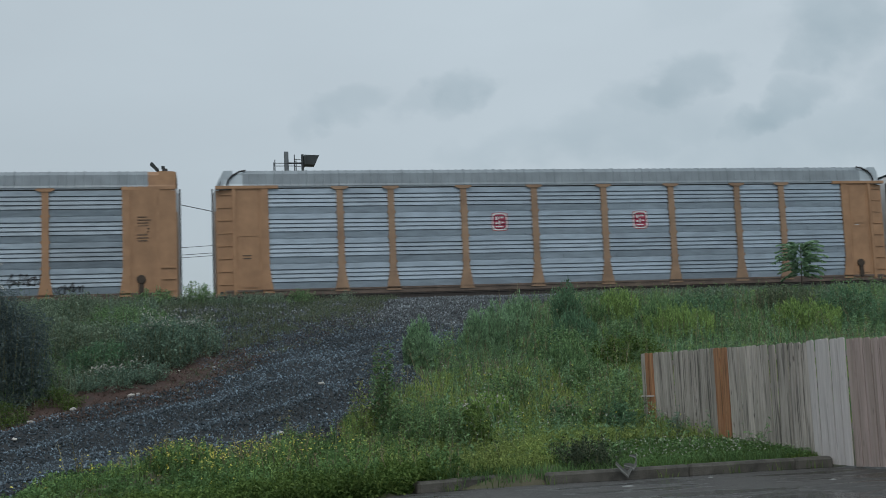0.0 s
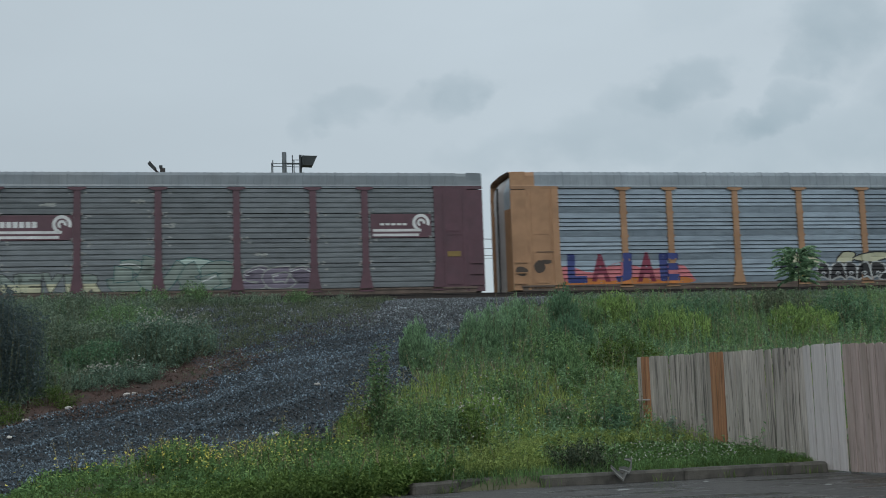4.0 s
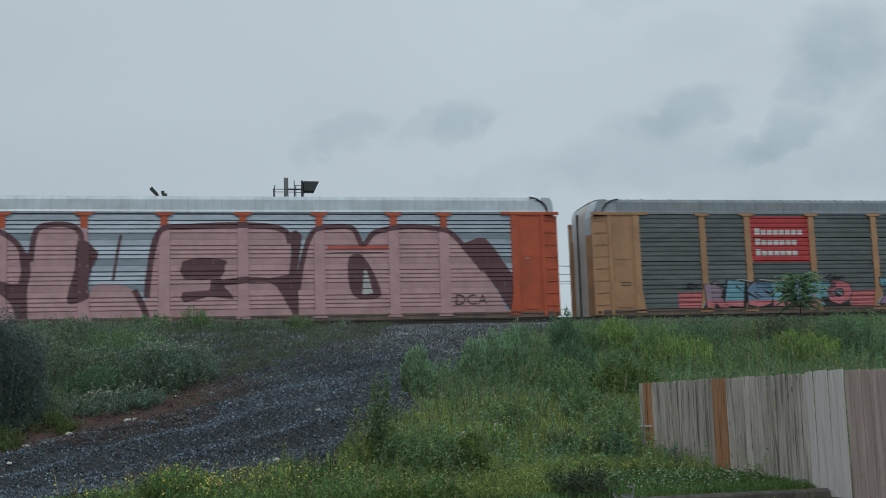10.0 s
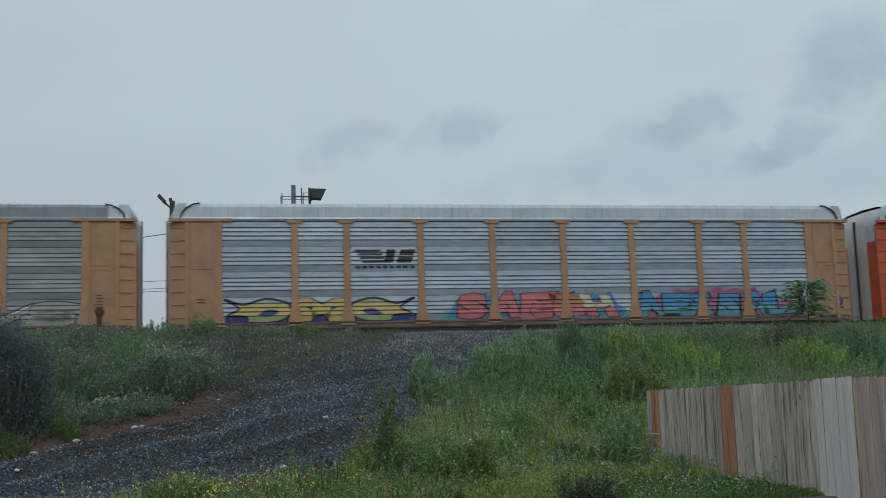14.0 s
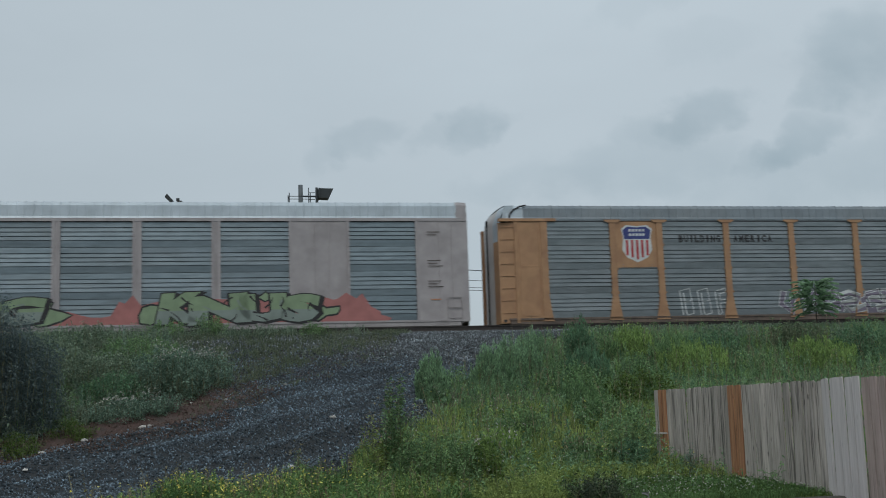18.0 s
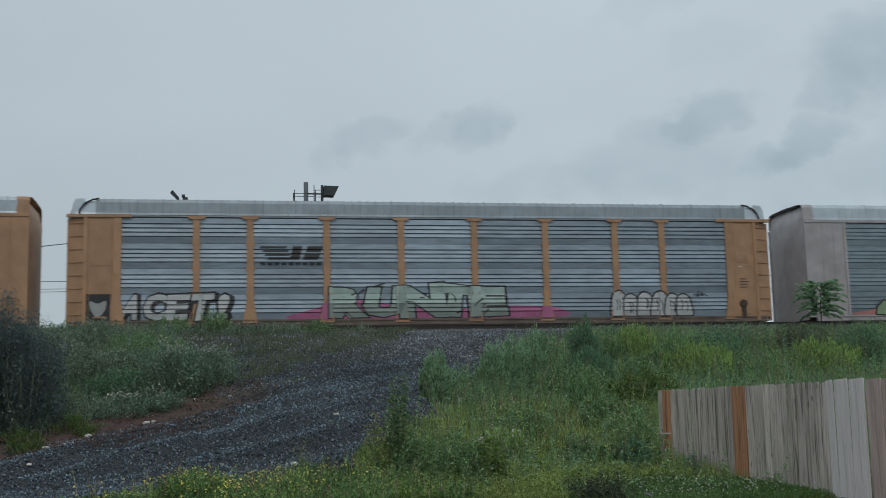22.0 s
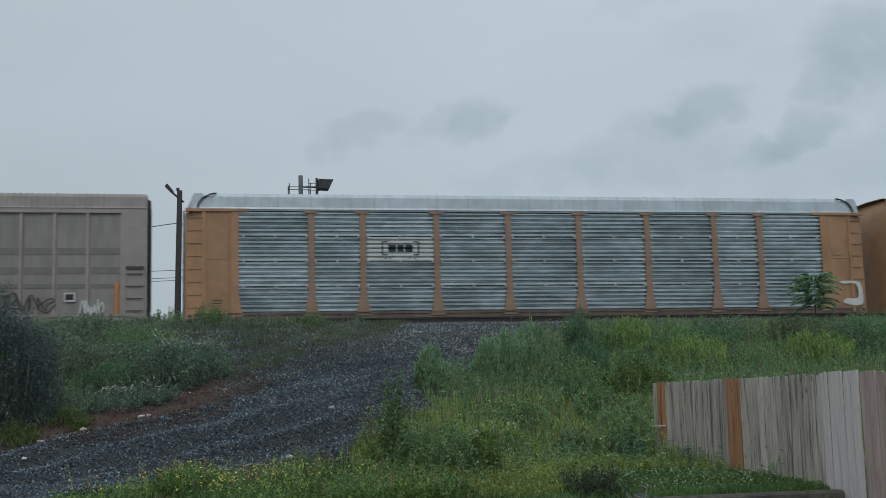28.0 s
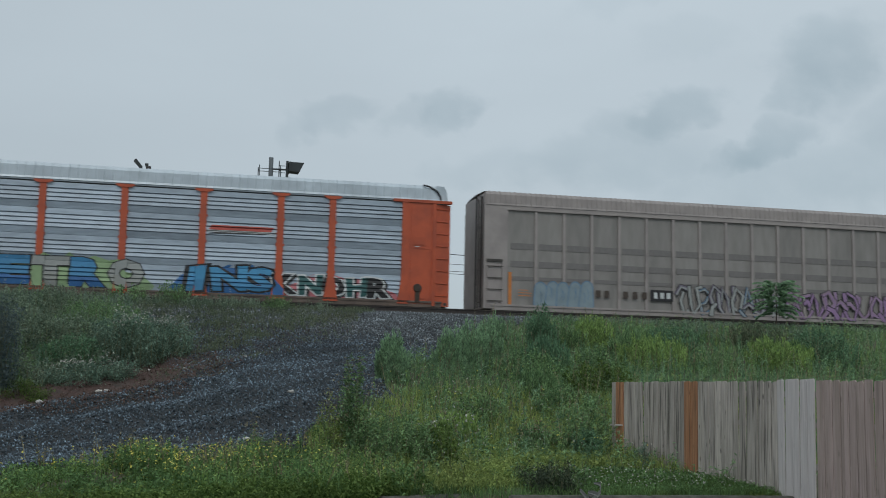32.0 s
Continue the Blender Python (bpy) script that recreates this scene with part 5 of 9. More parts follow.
P = dict(
    sun=flat("spray_sun_yellow", (0.60, 0.40, 0.05)), cherry=flat("spray_cherry", (0.40, 0.05, 0.085)), ink=flat("ink_black", (0.02, 0.02, 0.022)), white=flat("spray_white", (0.55, 0.58, 0.58)), cream=flat("spray_cream", (0.48, 0.48, 0.34)),
    navy=flat("spray_navy", (0.035, 0.05, 0.19)), wine=flat("spray_wine", (0.20, 0.03, 0.06)), flame=flat("spray_flame", (0.55, 0.20, 0.05)), rose=flat("spray_rose", (0.50, 0.16, 0.18)),
    pink=flat("spray_dusty_pink", (0.47, 0.295, 0.31)), plum=flat("spray_plum", (0.112, 0.05, 0.062)), teal=flat("spray_teal", (0.10, 0.30, 0.34)), sky=flat("spray_sky", (0.05, 0.22, 0.41)),
    coral=flat("spray_coral", (0.48, 0.15, 0.15)), lilac=flat("spray_lilac", (0.28, 0.18, 0.32)), lemon=flat("spray_lemon", (0.46, 0.37, 0.13)), mint=flat("spray_mint", (0.36, 0.46, 0.42)),
    leaf=flat("spray_leaf", (0.26, 0.38, 0.20)), magenta=flat("spray_magenta", (0.36, 0.11, 0.22)), mauve=flat("spray_mauve", (0.27, 0.20, 0.26)), chrome=flat("spray_chrome", (0.42, 0.44, 0.44)),
    bone=flat("spray_bone", (0.40, 0.36, 0.36)), stripe_red=flat("stripe_red", (0.42, 0.07, 0.05)), sign_white=flat("sign_white", (0.66, 0.68, 0.68)), rust=flat("spray_rust", (0.40, 0.17, 0.09)), sign_red=flat("sign_red", (0.42, 0.045, 0.05)), blue=flat("spray_blue", (0.03, 0.13, 0.33)), ghost=flat("spray_ghost", (0.30, 0.32, 0.31)), grime=flat("grime_dark", (0.06, 0.045, 0.035)), moss=flat("spray_moss", (0.215, 0.30, 0.18)), dteal=flat("spray_dark_teal", (0.03, 0.11, 0.11)), fog=flat("spray_fog", (0.27, 0.285, 0.265)), worn_red=flat("spray_worn_red", (0.38, 0.15, 0.14)), sign_ink=flat("sign_ink", (0.018, 0.025, 0.04)), wash=flat("spray_wash_green", (0.21, 0.26, 0.235)), mist=flat("spray_mist_blue", (0.215, 0.285, 0.32)), dusk=flat("spray_dusk", (0.17, 0.15, 0.20)), crimson=flat("sign_crimson", (0.33, 0.035, 0.075)), lake=flat("spray_lake_blue", (0.14, 0.32, 0.40)), azure=flat("spray_azure", (0.06, 0.27, 0.48)), steelblue=flat("spray_steel_blue", (0.13, 0.22, 0.32)),
)


def ring(g, cx, cz, r, w, a0=0.0, a1=360.0, n=20):
    pts = [(math.cos(radians(a0 + (a1 - a0) * i / n)), math.sin(radians(a0 + (a1 - a0) * i / n))) for i in range(n + 1)]
    for (c, s), (c2, s2) in zip(pts, pts[1:]):
        shape(g, [(cx + c * r, cz + s * r), (cx + c2 * r, cz + s2 * r), (cx + c2 * (r - w), cz + s2 * (r - w)), (cx + c * (r - w), cz + s * (r - w))])
    return g


CARS = []


def bubble_piece(car):
    """Cream arches and green shadows behind black bubble letters with pale rims."""
    label = "cream, green and black sprayed graffiti piece"

    def area(pts, colour, lift, line=P["ink"], width=0.055, n=3):
        pts = [(11.04 + (x - 160) * 0.00943, 1.14 + (205 - z) * 0.0087) for x, z in pts]
        loop = smooth_loop(pts, n)
        top = decal("graffiti_area", shape(Geo(), loop), colour, car, "band", lift + 0.013, label)
        if line:
            decal("rim", ribbon(Geo(), list(loop) + [loop[0]], width, width, 1.12), line, car, "band", lift + 0.0145, "", top)

    area([(165, 204), (225, 196), (232, 160), (275, 124), (330, 118), (352, 126), (322, 160), (302, 204)], P["leaf"], 0.004)
    area([(690, 130), (830, 138), (850, 204), (700, 204)], P["mint"], 0.004, None)
    area([(818, 150), (905, 146), (985, 150), (1048, 170), (1050, 194), (930, 202), (835, 202)], P["leaf"], 0.006)
    area([(192, 120), (275, 123), (270, 148), (215, 152), (190, 145)], P["sign_ink"], 0.008)
    area([(905, 132), (985, 94), (988, 130), (930, 150)], P["sign_ink"], 0.008)
    area([(202, 84), (245, 72), (300, 82), (346, 90), (385, 122), (350, 124), (300, 114), (240, 122), (197, 120)], P["cream"], 0.010)
    area([(450, 120), (478, 76), (515, 68), (545, 80), (520, 120)], P["cream"], 0.010)
    area([(532, 108), (560, 86), (640, 72), (700, 76), (735, 100), (733, 132), (690, 106), (625, 122)], P["cream"], 0.012)
    area([(738, 92), (780, 68), (800, 76), (792, 98), (830, 72), (862, 66), (865, 92), (840, 126), (780, 138), (742, 126)], P["cream"], 0.010)
    area([(800, 146), (838, 132), (890, 110), (945, 68), (985, 88), (940, 122), (900, 138)], P["lemon"], 0.012)
    for x, z0, z1 in ((283, 120, 197), (901, 110, 183)):
        decal("drip", plate(Geo(), 11.04 + (x - 169) * 0.00943, 11.04 + (x - 151) * 0.00943, 1.14 + (205 - z1) * 0.0087, 1.14 + (205 - z0) * 0.0087), P["sun"], car, "band", 0.034, "bright yellow painted bar")
    for k, (x0, x1) in enumerate(((352, 420), (414, 492), (484, 552), (544, 612), (604, 690))):
        lean = 10 if k % 2 else -8
        area([(x0 + 2, 204), (x0 + 4, 160), (x0 + 14 + lean / 2, 130), ((x0 + x1) / 2 + lean, 119), (x1 - 12, 130), (x1 - 4, 160), (x1, 204), ((x0 + x1) / 2 + lean, 188)], P["ink"], 0.014 + 0.002 * (k % 2), P["chrome"], 0.075)
        area([((x0 + x1) / 2 - 9, 172), ((x0 + x1) / 2, 165), ((x0 + x1) / 2 + 9, 172), ((x0 + x1) / 2, 180)], P["sign_ink"], 0.020, P["chrome"], 0.05)
    area([(655, 204), (662, 180), (690, 168), (715, 178), (722, 204)], P["ink"], 0.019, P["chrome"], 0.075)
    for x, z, r in ((710, 146, 24), (770, 160, 28)):
        area([(x + r * math.cos(a * 0.785), z + r * 0.9 * math.sin(a * 0.785)) for a in range(8)], P["ink"], 0.022, P["chrome"], 0.06)
        for q in (-8, 0, 9):
            area([(x - r * 0.6, z + q), (x + r * 0.5, z + q - 6), (x + r * 0.5, z + q - 3), (x - r * 0.6, z + q + 3)], P["mint"], 0.025, None)


def scuffs(car, seed):
    """Small pale scraped patches beside the posts and along the panel joints."""
    rng = random.Random(seed)
    g = Geo()
    for x in BAYS[1:-1]:
        for row in ROWS:
            for s in (-1, 1):
                for k in range(3):
                    a, z = x + s * rng.uniform(0.14, 0.42), row + rng.uniform(-0.25, 0.12)
                    if 1.2 < z < 4.8:
                        shape(g, smooth_loop([(a, z), (a + rng.uniform(0.04, 0.14), z - 0.02), (a + rng.uniform(0.03, 0.12), z + rng.uniform(0.03, 0.08)), (a - 0.02, z + 0.04)], 2))
    tagged(decal("scuffing", g, P["ghost"], car, "soft", 0.009, "pale scraped bare patches"), "pale scraped bare patches", kind="stuff")


def build_cars():
    tan_sil = "weathered autorack with ribbed silver panels and tan posts"
    # the car ahead, barely in view
    c = ribbed_car(tan_sil, M["brown"], M["silver"], M["roof_grey"], "band", M["sill"])
    CARS.append(c)

    # red square emblems
    c = ribbed_car("autorack with ribbed silver panels, tan ends and two red emblems", M["tan"], M["weathered"], M["roof_grey"], "band", M["sill"], M["tan_faded"])
    for x0, x1 in ((10.54, 11.13), (16.32, 16.90)):
        rounded = lambda d: smooth_loop([(x0 + d, 3.32 + d), (x0 + 0.1 + d, 3.22 + d), (x1 - 0.1 - d, 3.22 + d), (x1 - d, 3.32 + d), (x1 - d, 3.78 - d), (x1 - 0.1 - d, 3.88 - d), (x0 + 0.1 + d, 3.88 - d), (x0 + d, 3.78 - d)], 3)
        e = decal("emblem", shape(Geo(), rounded(-0.02)), P["sign_red"], c, "band", 0.007, "crimson rounded emblem with a white rim and bars", None, 0.3)
        for k, (d, colour) in enumerate(((0.0, P["sign_white"]), (0.05, P["crimson"]))):
            decal("emblem_field", shape(Geo(), rounded(d)), colour, c, "band", 0.009 + 0.002 * k, "", e, 0.3)
        for u, w, z, h in ((0.13, 0.07, 3.62, 0.14), (0.24, 0.05, 3.66, 0.10), (0.33, 0.12, 3.68, 0.08), (0.12, 0.10, 3.46, 0.07), (0.26, 0.05, 3.42, 0.20), (0.36, 0.10, 3.50, 0.05), (0.12, 0.30, 3.33, 0.05)):
            decal("bar", plate(Geo(), x0 + u, x0 + u + w, z, z + h), P["sign_white"], c, "band", 0.014, "", e, 0.3)
    marks(c, 0.95, 2.4, 2, P["grime"], 0.4)
    marks(c, 26.0, 3.2, 1, P["white"], 0.25)
    CARS.append(c)

    # two-tone lettering in navy and wine
    c = ribbed_car("dull grey autorack with tan posts, red stripe and bright graffiti", M["tan"], M["tarnished"], M["roof_grey"], "band", M["sill"], cap_mat=M["yellow"], plain=True)
    OVER_POSTS.extend(BAYS[1:-1])
    g = decal("graffiti", shape(Geo(), smooth_loop([(1.9, 1.14), (4.5, 1.14), (7.3, 1.14), (7.4, 1.45), (6.9, 1.9), (5.6, 1.7), (4.4, 2.0), (3.2, 1.6), (2.2, 1.9), (1.8, 1.5)], 4)), P["rose"], c, "band", 0.004,
              "navy and wine block lettering over orange and pink spray")
    decal("flame_base", shape(Geo(), smooth_loop([(1.84, 1.14), (4.5, 1.13), (7.27, 1.14), (7.1, 1.38), (6.0, 1.28), (5.0, 1.40), (4.0, 1.26), (3.0, 1.38), (2.1, 1.26)], 4)), P["flame"], c, "band", 0.007, "", g)
    for i, ch in enumerate("LAJAE"):
        decal("letter", word(Geo(), " " * i + ch + " " * (4 - i), FAT, 2.12, 6.94, 1.2, 2.35, 3, 0.4, overlap=0.85), P["wine" if ch == "A" else "navy"], c, "band", 0.010, "", g)
    bubble_piece(c)
    OVER_POSTS.clear()
    red_stripe(c, "band", 18.13, 20.52, 3.44)
    for line in ([(20.32, 1.3), (20.72, 2.1), (20.70, 2.6)], [(20.2, 2.52), (20.72, 2.48), (21.32, 2.28), (20.78, 2.05), (21.42, 1.33)]):
        decal("paint_tag", ribbon(Geo(), line, 0.075, 0.075, 1.1), P["white"], c, "band", 0.03, "loose white sprayed scrawl")
    tag_marks(c, "band", 21.5, 22.8, 1.5, 1.9, P["ink"], 6, 7)
    tag_marks(c, "band", 23.11, 24.1, 1.19, 1.6, P["ink"], 7, 6)
    marks(c, 26.0, 3.9, 9, P["grime"], 0.5)
    marks(c, 0.95, 2.42, 1, P["grime"], 1.0)
    for k, (x0, x1, z0, z1) in enumerate(((0.08, 0.58, 1.45, 1.95), (0.75, 1.35, 1.60, 2.10), (1.1, 1.62, 1.95, 2.15))):
        rng = random.Random(70 + k)
        loop = [(x0 + (x1 - x0) * (0.5 + 0.5 * math.cos(a * 0.785) * rng.uniform(0.7, 1.1)), z0 + (z1 - z0) * (0.5 + 0.5 * math.sin(a * 0.785) * rng.uniform(0.6, 1.1))) for a in range(8)]
        decal("soot_stain", shape(Geo(), smooth_loop(loop, 2)), P["grime"], c, None, 0.028, "dark scorched stain over the paint")
    CARS.append(c)

    # maroon
    c = ribbed_car("dark maroon autorack with weathered grey-green panels and pale graffiti", M["maroon"], M["olive"], M["roof_dark"], "soft", M["sill"], cap_mat=M["roof_dark"], door_mat=M["mauve_door"], brake=False, plain=True)
    scuffs(c, 31)
    for x0, x1, bx in ((9.52, 12.13, 11.75), (23.0, 25.35, 24.95)):
        e = decal("sign_panel", plate(Geo(), x0, x1, 3.05, 3.96), M["maroon"], c, None, 0.020, "maroon panel with white bars and a ring")
        if x0 < 20:
            items = [(x0 + 0.1 + i * 0.22, x0 + 0.27 + i * 0.22, 3.50, 3.72) for i in range(6)]
        else:
            items = [(x0 + 0.35 + i * 0.22, x0 + 0.52 + i * 0.22, 3.52, 3.60) for i in range(5)]
        bars(items + [(x0 + 0.08, bx, 3.28, 3.38), (x0 + 0.08, bx - 0.1, 3.10, 3.20)], P["sign_white"], c, None, 0.024, e)
        decal("ring", ring(Geo(), bx, 3.62, 0.34, 0.12, -20, 250), P["sign_white"], c, None, 0.024, "", e)
        decal("ring", ring(Geo(), bx, 3.62, 0.16, 0.10, -20, 250, 12), P["sign_white"], c, None, 0.024, "", e)
    graffiti(c, "soft", "NEVER", 9.62, 13.24, 1.14, 1.85, P["wash"], P["ink"], 21, jitter=0.6, warp=0.12, bold=True, overlap=1.05, second=P["cream"], label="pale green and white sprayed lettering")
    wild_piece(c, "soft", 13.66, 17.97, 1.14, 2.25, (P["wash"], P["wash"], P["mint"]), P["dteal"], 22, cell=1.05, label="pale green sprayed graffiti piece", width=0.05)
    wild_piece(c, "soft", 18.25, 20.66, 1.2, 1.95, P["dusk"], P["ghost"], 23, cell=0.75, label="faded mauve sprayed graffiti piece")
    for x, z in ((1.02, 1.62), (25.95, 2.3)):
        decal("placard", plate(Geo(), x, x + 0.52, z, z + 0.2), flat("placard_yellow", (0.24, 0.165, 0.05)), c, None, 0.038, "faded yellow placard")
    joint_clips(c, P["ghost"], False)
    for i, (x, z) in enumerate(((7.2, 3.6), (7.9, 2.5), (11.0, 4.3), (14.2, 4.4), (12.1, 2.5), (18.6, 2.4), (15.2, 3.5), (6.9, 2.0))):
        tag_marks(c, "soft", x, x + 0.5, z, z + 0.12, P["ghost"], 30 + i, 3, 0.06, "scraped bare patch")
    CARS.append(c)

    # dark with a red sign
    c = ribbed_car("dark grey autorack with yellow posts, red sign and long graffiti", M["yellow"], M["dark"], M["roof_dark"], "soft", M["sill"], cap_mat=M["roof_grey"], brake=False)
    e = decal("sign_panel", plate(Geo(), 6.70, 9.31, 2.98, 4.88), P["sign_red"], c, "soft", 0.006, "large red sign with three white lines of bars")
    bars([(6.92 + i * 0.27, 7.13 + i * 0.27, z, z + (0.26 if i == 0 else 0.20)) for z, n in ((4.12, 8), (3.70, 7), (3.26, 7)) for i in range(n)], P["white"], c, "soft", 0.010, e)
    for x0, x1 in ((3.45, 4.7), (11.0, 12.4), (20.5, 21.4)):
        e = decal("graffiti", shape(Geo(), [(x0, 1.14), (x1, 1.14), (x1, 1.82), (x0, 1.78)]), P["coral"], c, "soft", 0.005, "coral sprayed brickwork block")
        bars([(x0, x1, 1.24 + i * 0.17, 1.27 + i * 0.17) for i in range(4)], P["wine"], c, "soft", 0.009, e)
    OVER_POSTS.extend(BAYS[1:-1])
    blue_piece, mauve_piece = "blue lettering with pink lower halves and black shading", "teal and mauve lettering with black shading and a pale rim"
    for x0, x1, z1, seed, label in ((4.45, 11.0, 2.22, 41, blue_piece), (12.25, 20.75, 2.24, 42, mauve_piece)):
        spray_cloud(c, "soft", x0 - 0.06, x1 + 0.06, 1.14, z1 + 0.05, P["ghost"], seed, 0.003, 0.09, 0.55, label)
        spray_cloud(c, "soft", x0, x1, 1.14, z1, P["ink"], seed, 0.0045, 0.09, 0.55, label)
    graffiti(c, "soft", "RISTAFO", 4.65, 10.85, 1.16, 2.2, (P["mauve"], P["lake"], P["steelblue"], P["lake"], P["steelblue"], P["lake"], P["rose"]), P["ink"], 43, jitter=0.6, warp=0.14, bold=True, overlap=1.5, push=0.004, second=P["rose"], cut=0.26, busy=1, label=blue_piece)
    graffiti(c, "soft", "ZKEYOME", 12.45, 20.55, 1.16, 2.2, (P["lake"], P["mauve"], P["mauve"], P["lake"], P["mauve"], P["lake"], P["mauve"]), P["ink"], 44, jitter=0.6, warp=0.14, bold=True, overlap=1.5, push=0.004, second=P["lilac"], cut=0.42, busy=1, label=mauve_piece)
    OVER_POSTS.clear()
    tag_marks(c, "soft", 3.7, 4.4, 1.9, 2.15, P["ink"], 45, 4)
    tag_marks(c, "soft", 10.0, 10.7, 2.25, 2.5, P["ink"], 46, 4)
    tag_marks(c, "soft", 20.5, 21.1, 2.0, 2.2, P["ink"], 47, 3)
    wild_piece(c, "soft", 23.54, 25.0, 1.3, 1.75, P["white"], P["ink"], 48, cell=0.5, label="small white sprayed tag")
    marks(c, 25.95, 3.4, 2, P["grime"], 0.6)
    marks(c, 26.0, 2.3, 5, P["grime"], 0.5)
    marks(c, 1.05, 2.2, 2, P["grime"], 0.5)
    CARS.append(c)

    # giant pink lettering
    c = ribbed_car("silver autorack with orange ends under giant pink lettering", M["orange"], M["silver"], M["roof_white"], "band", M["sill"], post_mat=P["pink"], brake=False)
    for x in BAYS[1:-1]:
        part("post_cap", cached("pcap", lambda: Geo().box(-0.127, 0.127, SIDE - 0.053, SIDE - 0.02, 4.42, 4.86).prism([(-0.332, 4.997), (-0.332, 4.933), (-0.172, 4.873), (0.172, 4.873), (0.332, 4.933), (0.332, 4.997)], SIDE - 0.078, SIDE - 0.05).mesh("post_cap", M["orange"])), None, c, "orange top of a painted-over post", at=(x, 0, 0))
    big_pink(c)
    red_stripe(c, "band", 18.18, 20.68, 3.5)
    spell("tag_letter", "DCA", THIN, 23.15, 24.45, 1.4, 1.85, 2, 0.5, P["ink"], c, "band", 0.03, "thin black sprayed letter", 1.0)
    wild_piece(c, None, 0.95, 1.5, 1.35, 1.7, P["white"], P["ghost"], 51, cell=0.25, label="white scribbled tag")
    marks(c, 26.0, 3.2, 1, P["white"], 0.22)
    CARS.append(c)

    # striped emblem and three pieces
    c = ribbed_car("silver autorack with tan ends, striped emblem and colourful graffiti", M["tan"], M["silver"], M["roof_white"], "band", M["sill"], brake=False)
    striped_logo(c, "band", 6.85, 3.36)
    yellow = "yellow letter with green base and navy outline"
    spray_cloud(c, "band", 1.9, 9.3, 1.14, 1.9, P["navy"], 60, 0.004, 0.12, 0.5, yellow)
    for x0, x1 in ((1.95, 4.45), (6.7, 9.2)):
        # a swollen round letter with a pulled-out horn and a dark eye
        flip = x0 > 5
        X = lambda u: x0 + (x1 - x0) * (1 - u if flip else u)
        loop = smooth_loop([(X(0.02), 2.02), (X(0.30), 1.80), (X(0.62), 2.02), (X(0.95), 1.85), (X(1.0), 1.45), (X(0.8), 1.16), (X(0.4), 1.14), (X(0.35), 1.35), (X(0.06), 1.42), (X(0.25), 1.66)], 3)
        e = decal("graffiti_letter", shape(Geo(), loop), P["lemon"], c, "band", 0.007, yellow)
        decal("fill_base", below(shape(Geo(), loop), 1.34), P["leaf"], c, "band", 0.009, "", e)
        decal("rim", ribbon(Geo(), list(loop) + [loop[0]], 0.08, 0.08, 1.12), P["sign_ink"], c, "band", 0.011, "", e)
        decal("eye", shape(Geo(), smooth_loop([(X(0.52), 1.40), (X(0.66), 1.62), (X(0.82), 1.55), (X(0.72), 1.38)], 3)), P["navy"], c, "band", 0.013, "", e)
    graffiti(c, "band", "M", 4.35, 6.7, 1.12, 2.08, P["lemon"], P["sign_ink"], 61, jitter=0.3, warp=0.12, bold=True, overlap=1.0, push=0.008, second=P["leaf"], label=yellow, cut=0.25)
    spray_cloud(c, "band", 10.1, 17.7, 1.14, 2.08, P["teal"], 62, 0.004, 0.24, 0.24, "coral letter outlined in dark over splashed blue spray")
    spray_cloud(c, "band", 10.4, 13.0, 1.2, 2.05, P["sky"], 66, 0.006, 0.22, 0.3, "coral letter outlined in dark over splashed blue spray")
    spray_cloud(c, "band", 15.4, 17.5, 1.2, 2.05, P["sky"], 67, 0.006, 0.22, 0.3, "coral letter outlined in dark over splashed blue spray")
    graffiti(c, "band", "SAEBH", 10.85, 17.1, 1.14, 2.12, (P["coral"], P["coral"], P["coral"], P["rust"], P["cream"]), P["plum"], 64, jitter=0.6, warp=0.15, bold=True, overlap=1.18, busy=3, push=0.006, second=P["rose"], cut=0.4, label="coral letter outlined in dark over splashed blue spray")
    spray_cloud(c, "band", 17.75, 25.1, 1.14, 2.2, P["magenta"], 63, 0.004, 0.12, 0.4, "bright blue letter on pink spray")
    graffiti(c, "band", "AERIAL", 18.1, 24.7, 1.14, 2.12, P["sky"], P["ink"], 68, jitter=0.6, warp=0.16, bold=True, overlap=1.22, busy=4, push=0.006, second=P["teal"], cut=0.4, label="bright blue letter on pink spray")
    tag_marks(c, None, 25.95, 27.0, 1.4, 1.9, P["navy"], 64, 7, 0.05)
    tag_marks(c, "band", 24.5, 25.2, 1.4, 2.0, P["ink"], 65, 3, 0.05)
    marks(c, 1.0, 2.0, 2, P["grime"], 0.4)
    marks(c, 26.0, 3.1, 1, P["white"], 0.25)
    marks(c, 26.0, 2.5, 5, P["grime"], 0.35)
    CARS.append(c)

    # shield
    c = ribbed_car("slate grey autorack with yellow posts and a shield sign", M["yellow"], M["slate"], M["roof_dark"], "even", M["sill"])
    e = decal("sign_panel", plate(Geo(), 4.70, 6.52, 3.08, 4.92), M["yellow"], c, None, 0.012, "yellow plate with a red, white and blue shield")
    outline = [(4.98, 4.62), (5.2, 4.78), (5.63, 4.74), (6.06, 4.78), (6.28, 4.62), (6.2, 4.3), (6.25, 3.8), (6.05, 3.48), (5.63, 3.28), (5.2, 3.48), (5.0, 3.8), (5.06, 4.3)]
    decal("shield", shape(Geo(), outline), P["white"], c, None, 0.016, "", e)
    small = [(5.63 + (x - 5.63) * 0.9, 4.05 + (z - 4.05) * 0.92) for x, z in outline]
    decal("shield_top", shape(Geo(), [p for p in small if p[1] > 4.2][:5] + [(6.15, 4.22), (5.1, 4.22)]), P["navy"], c, None, 0.019, "", e)
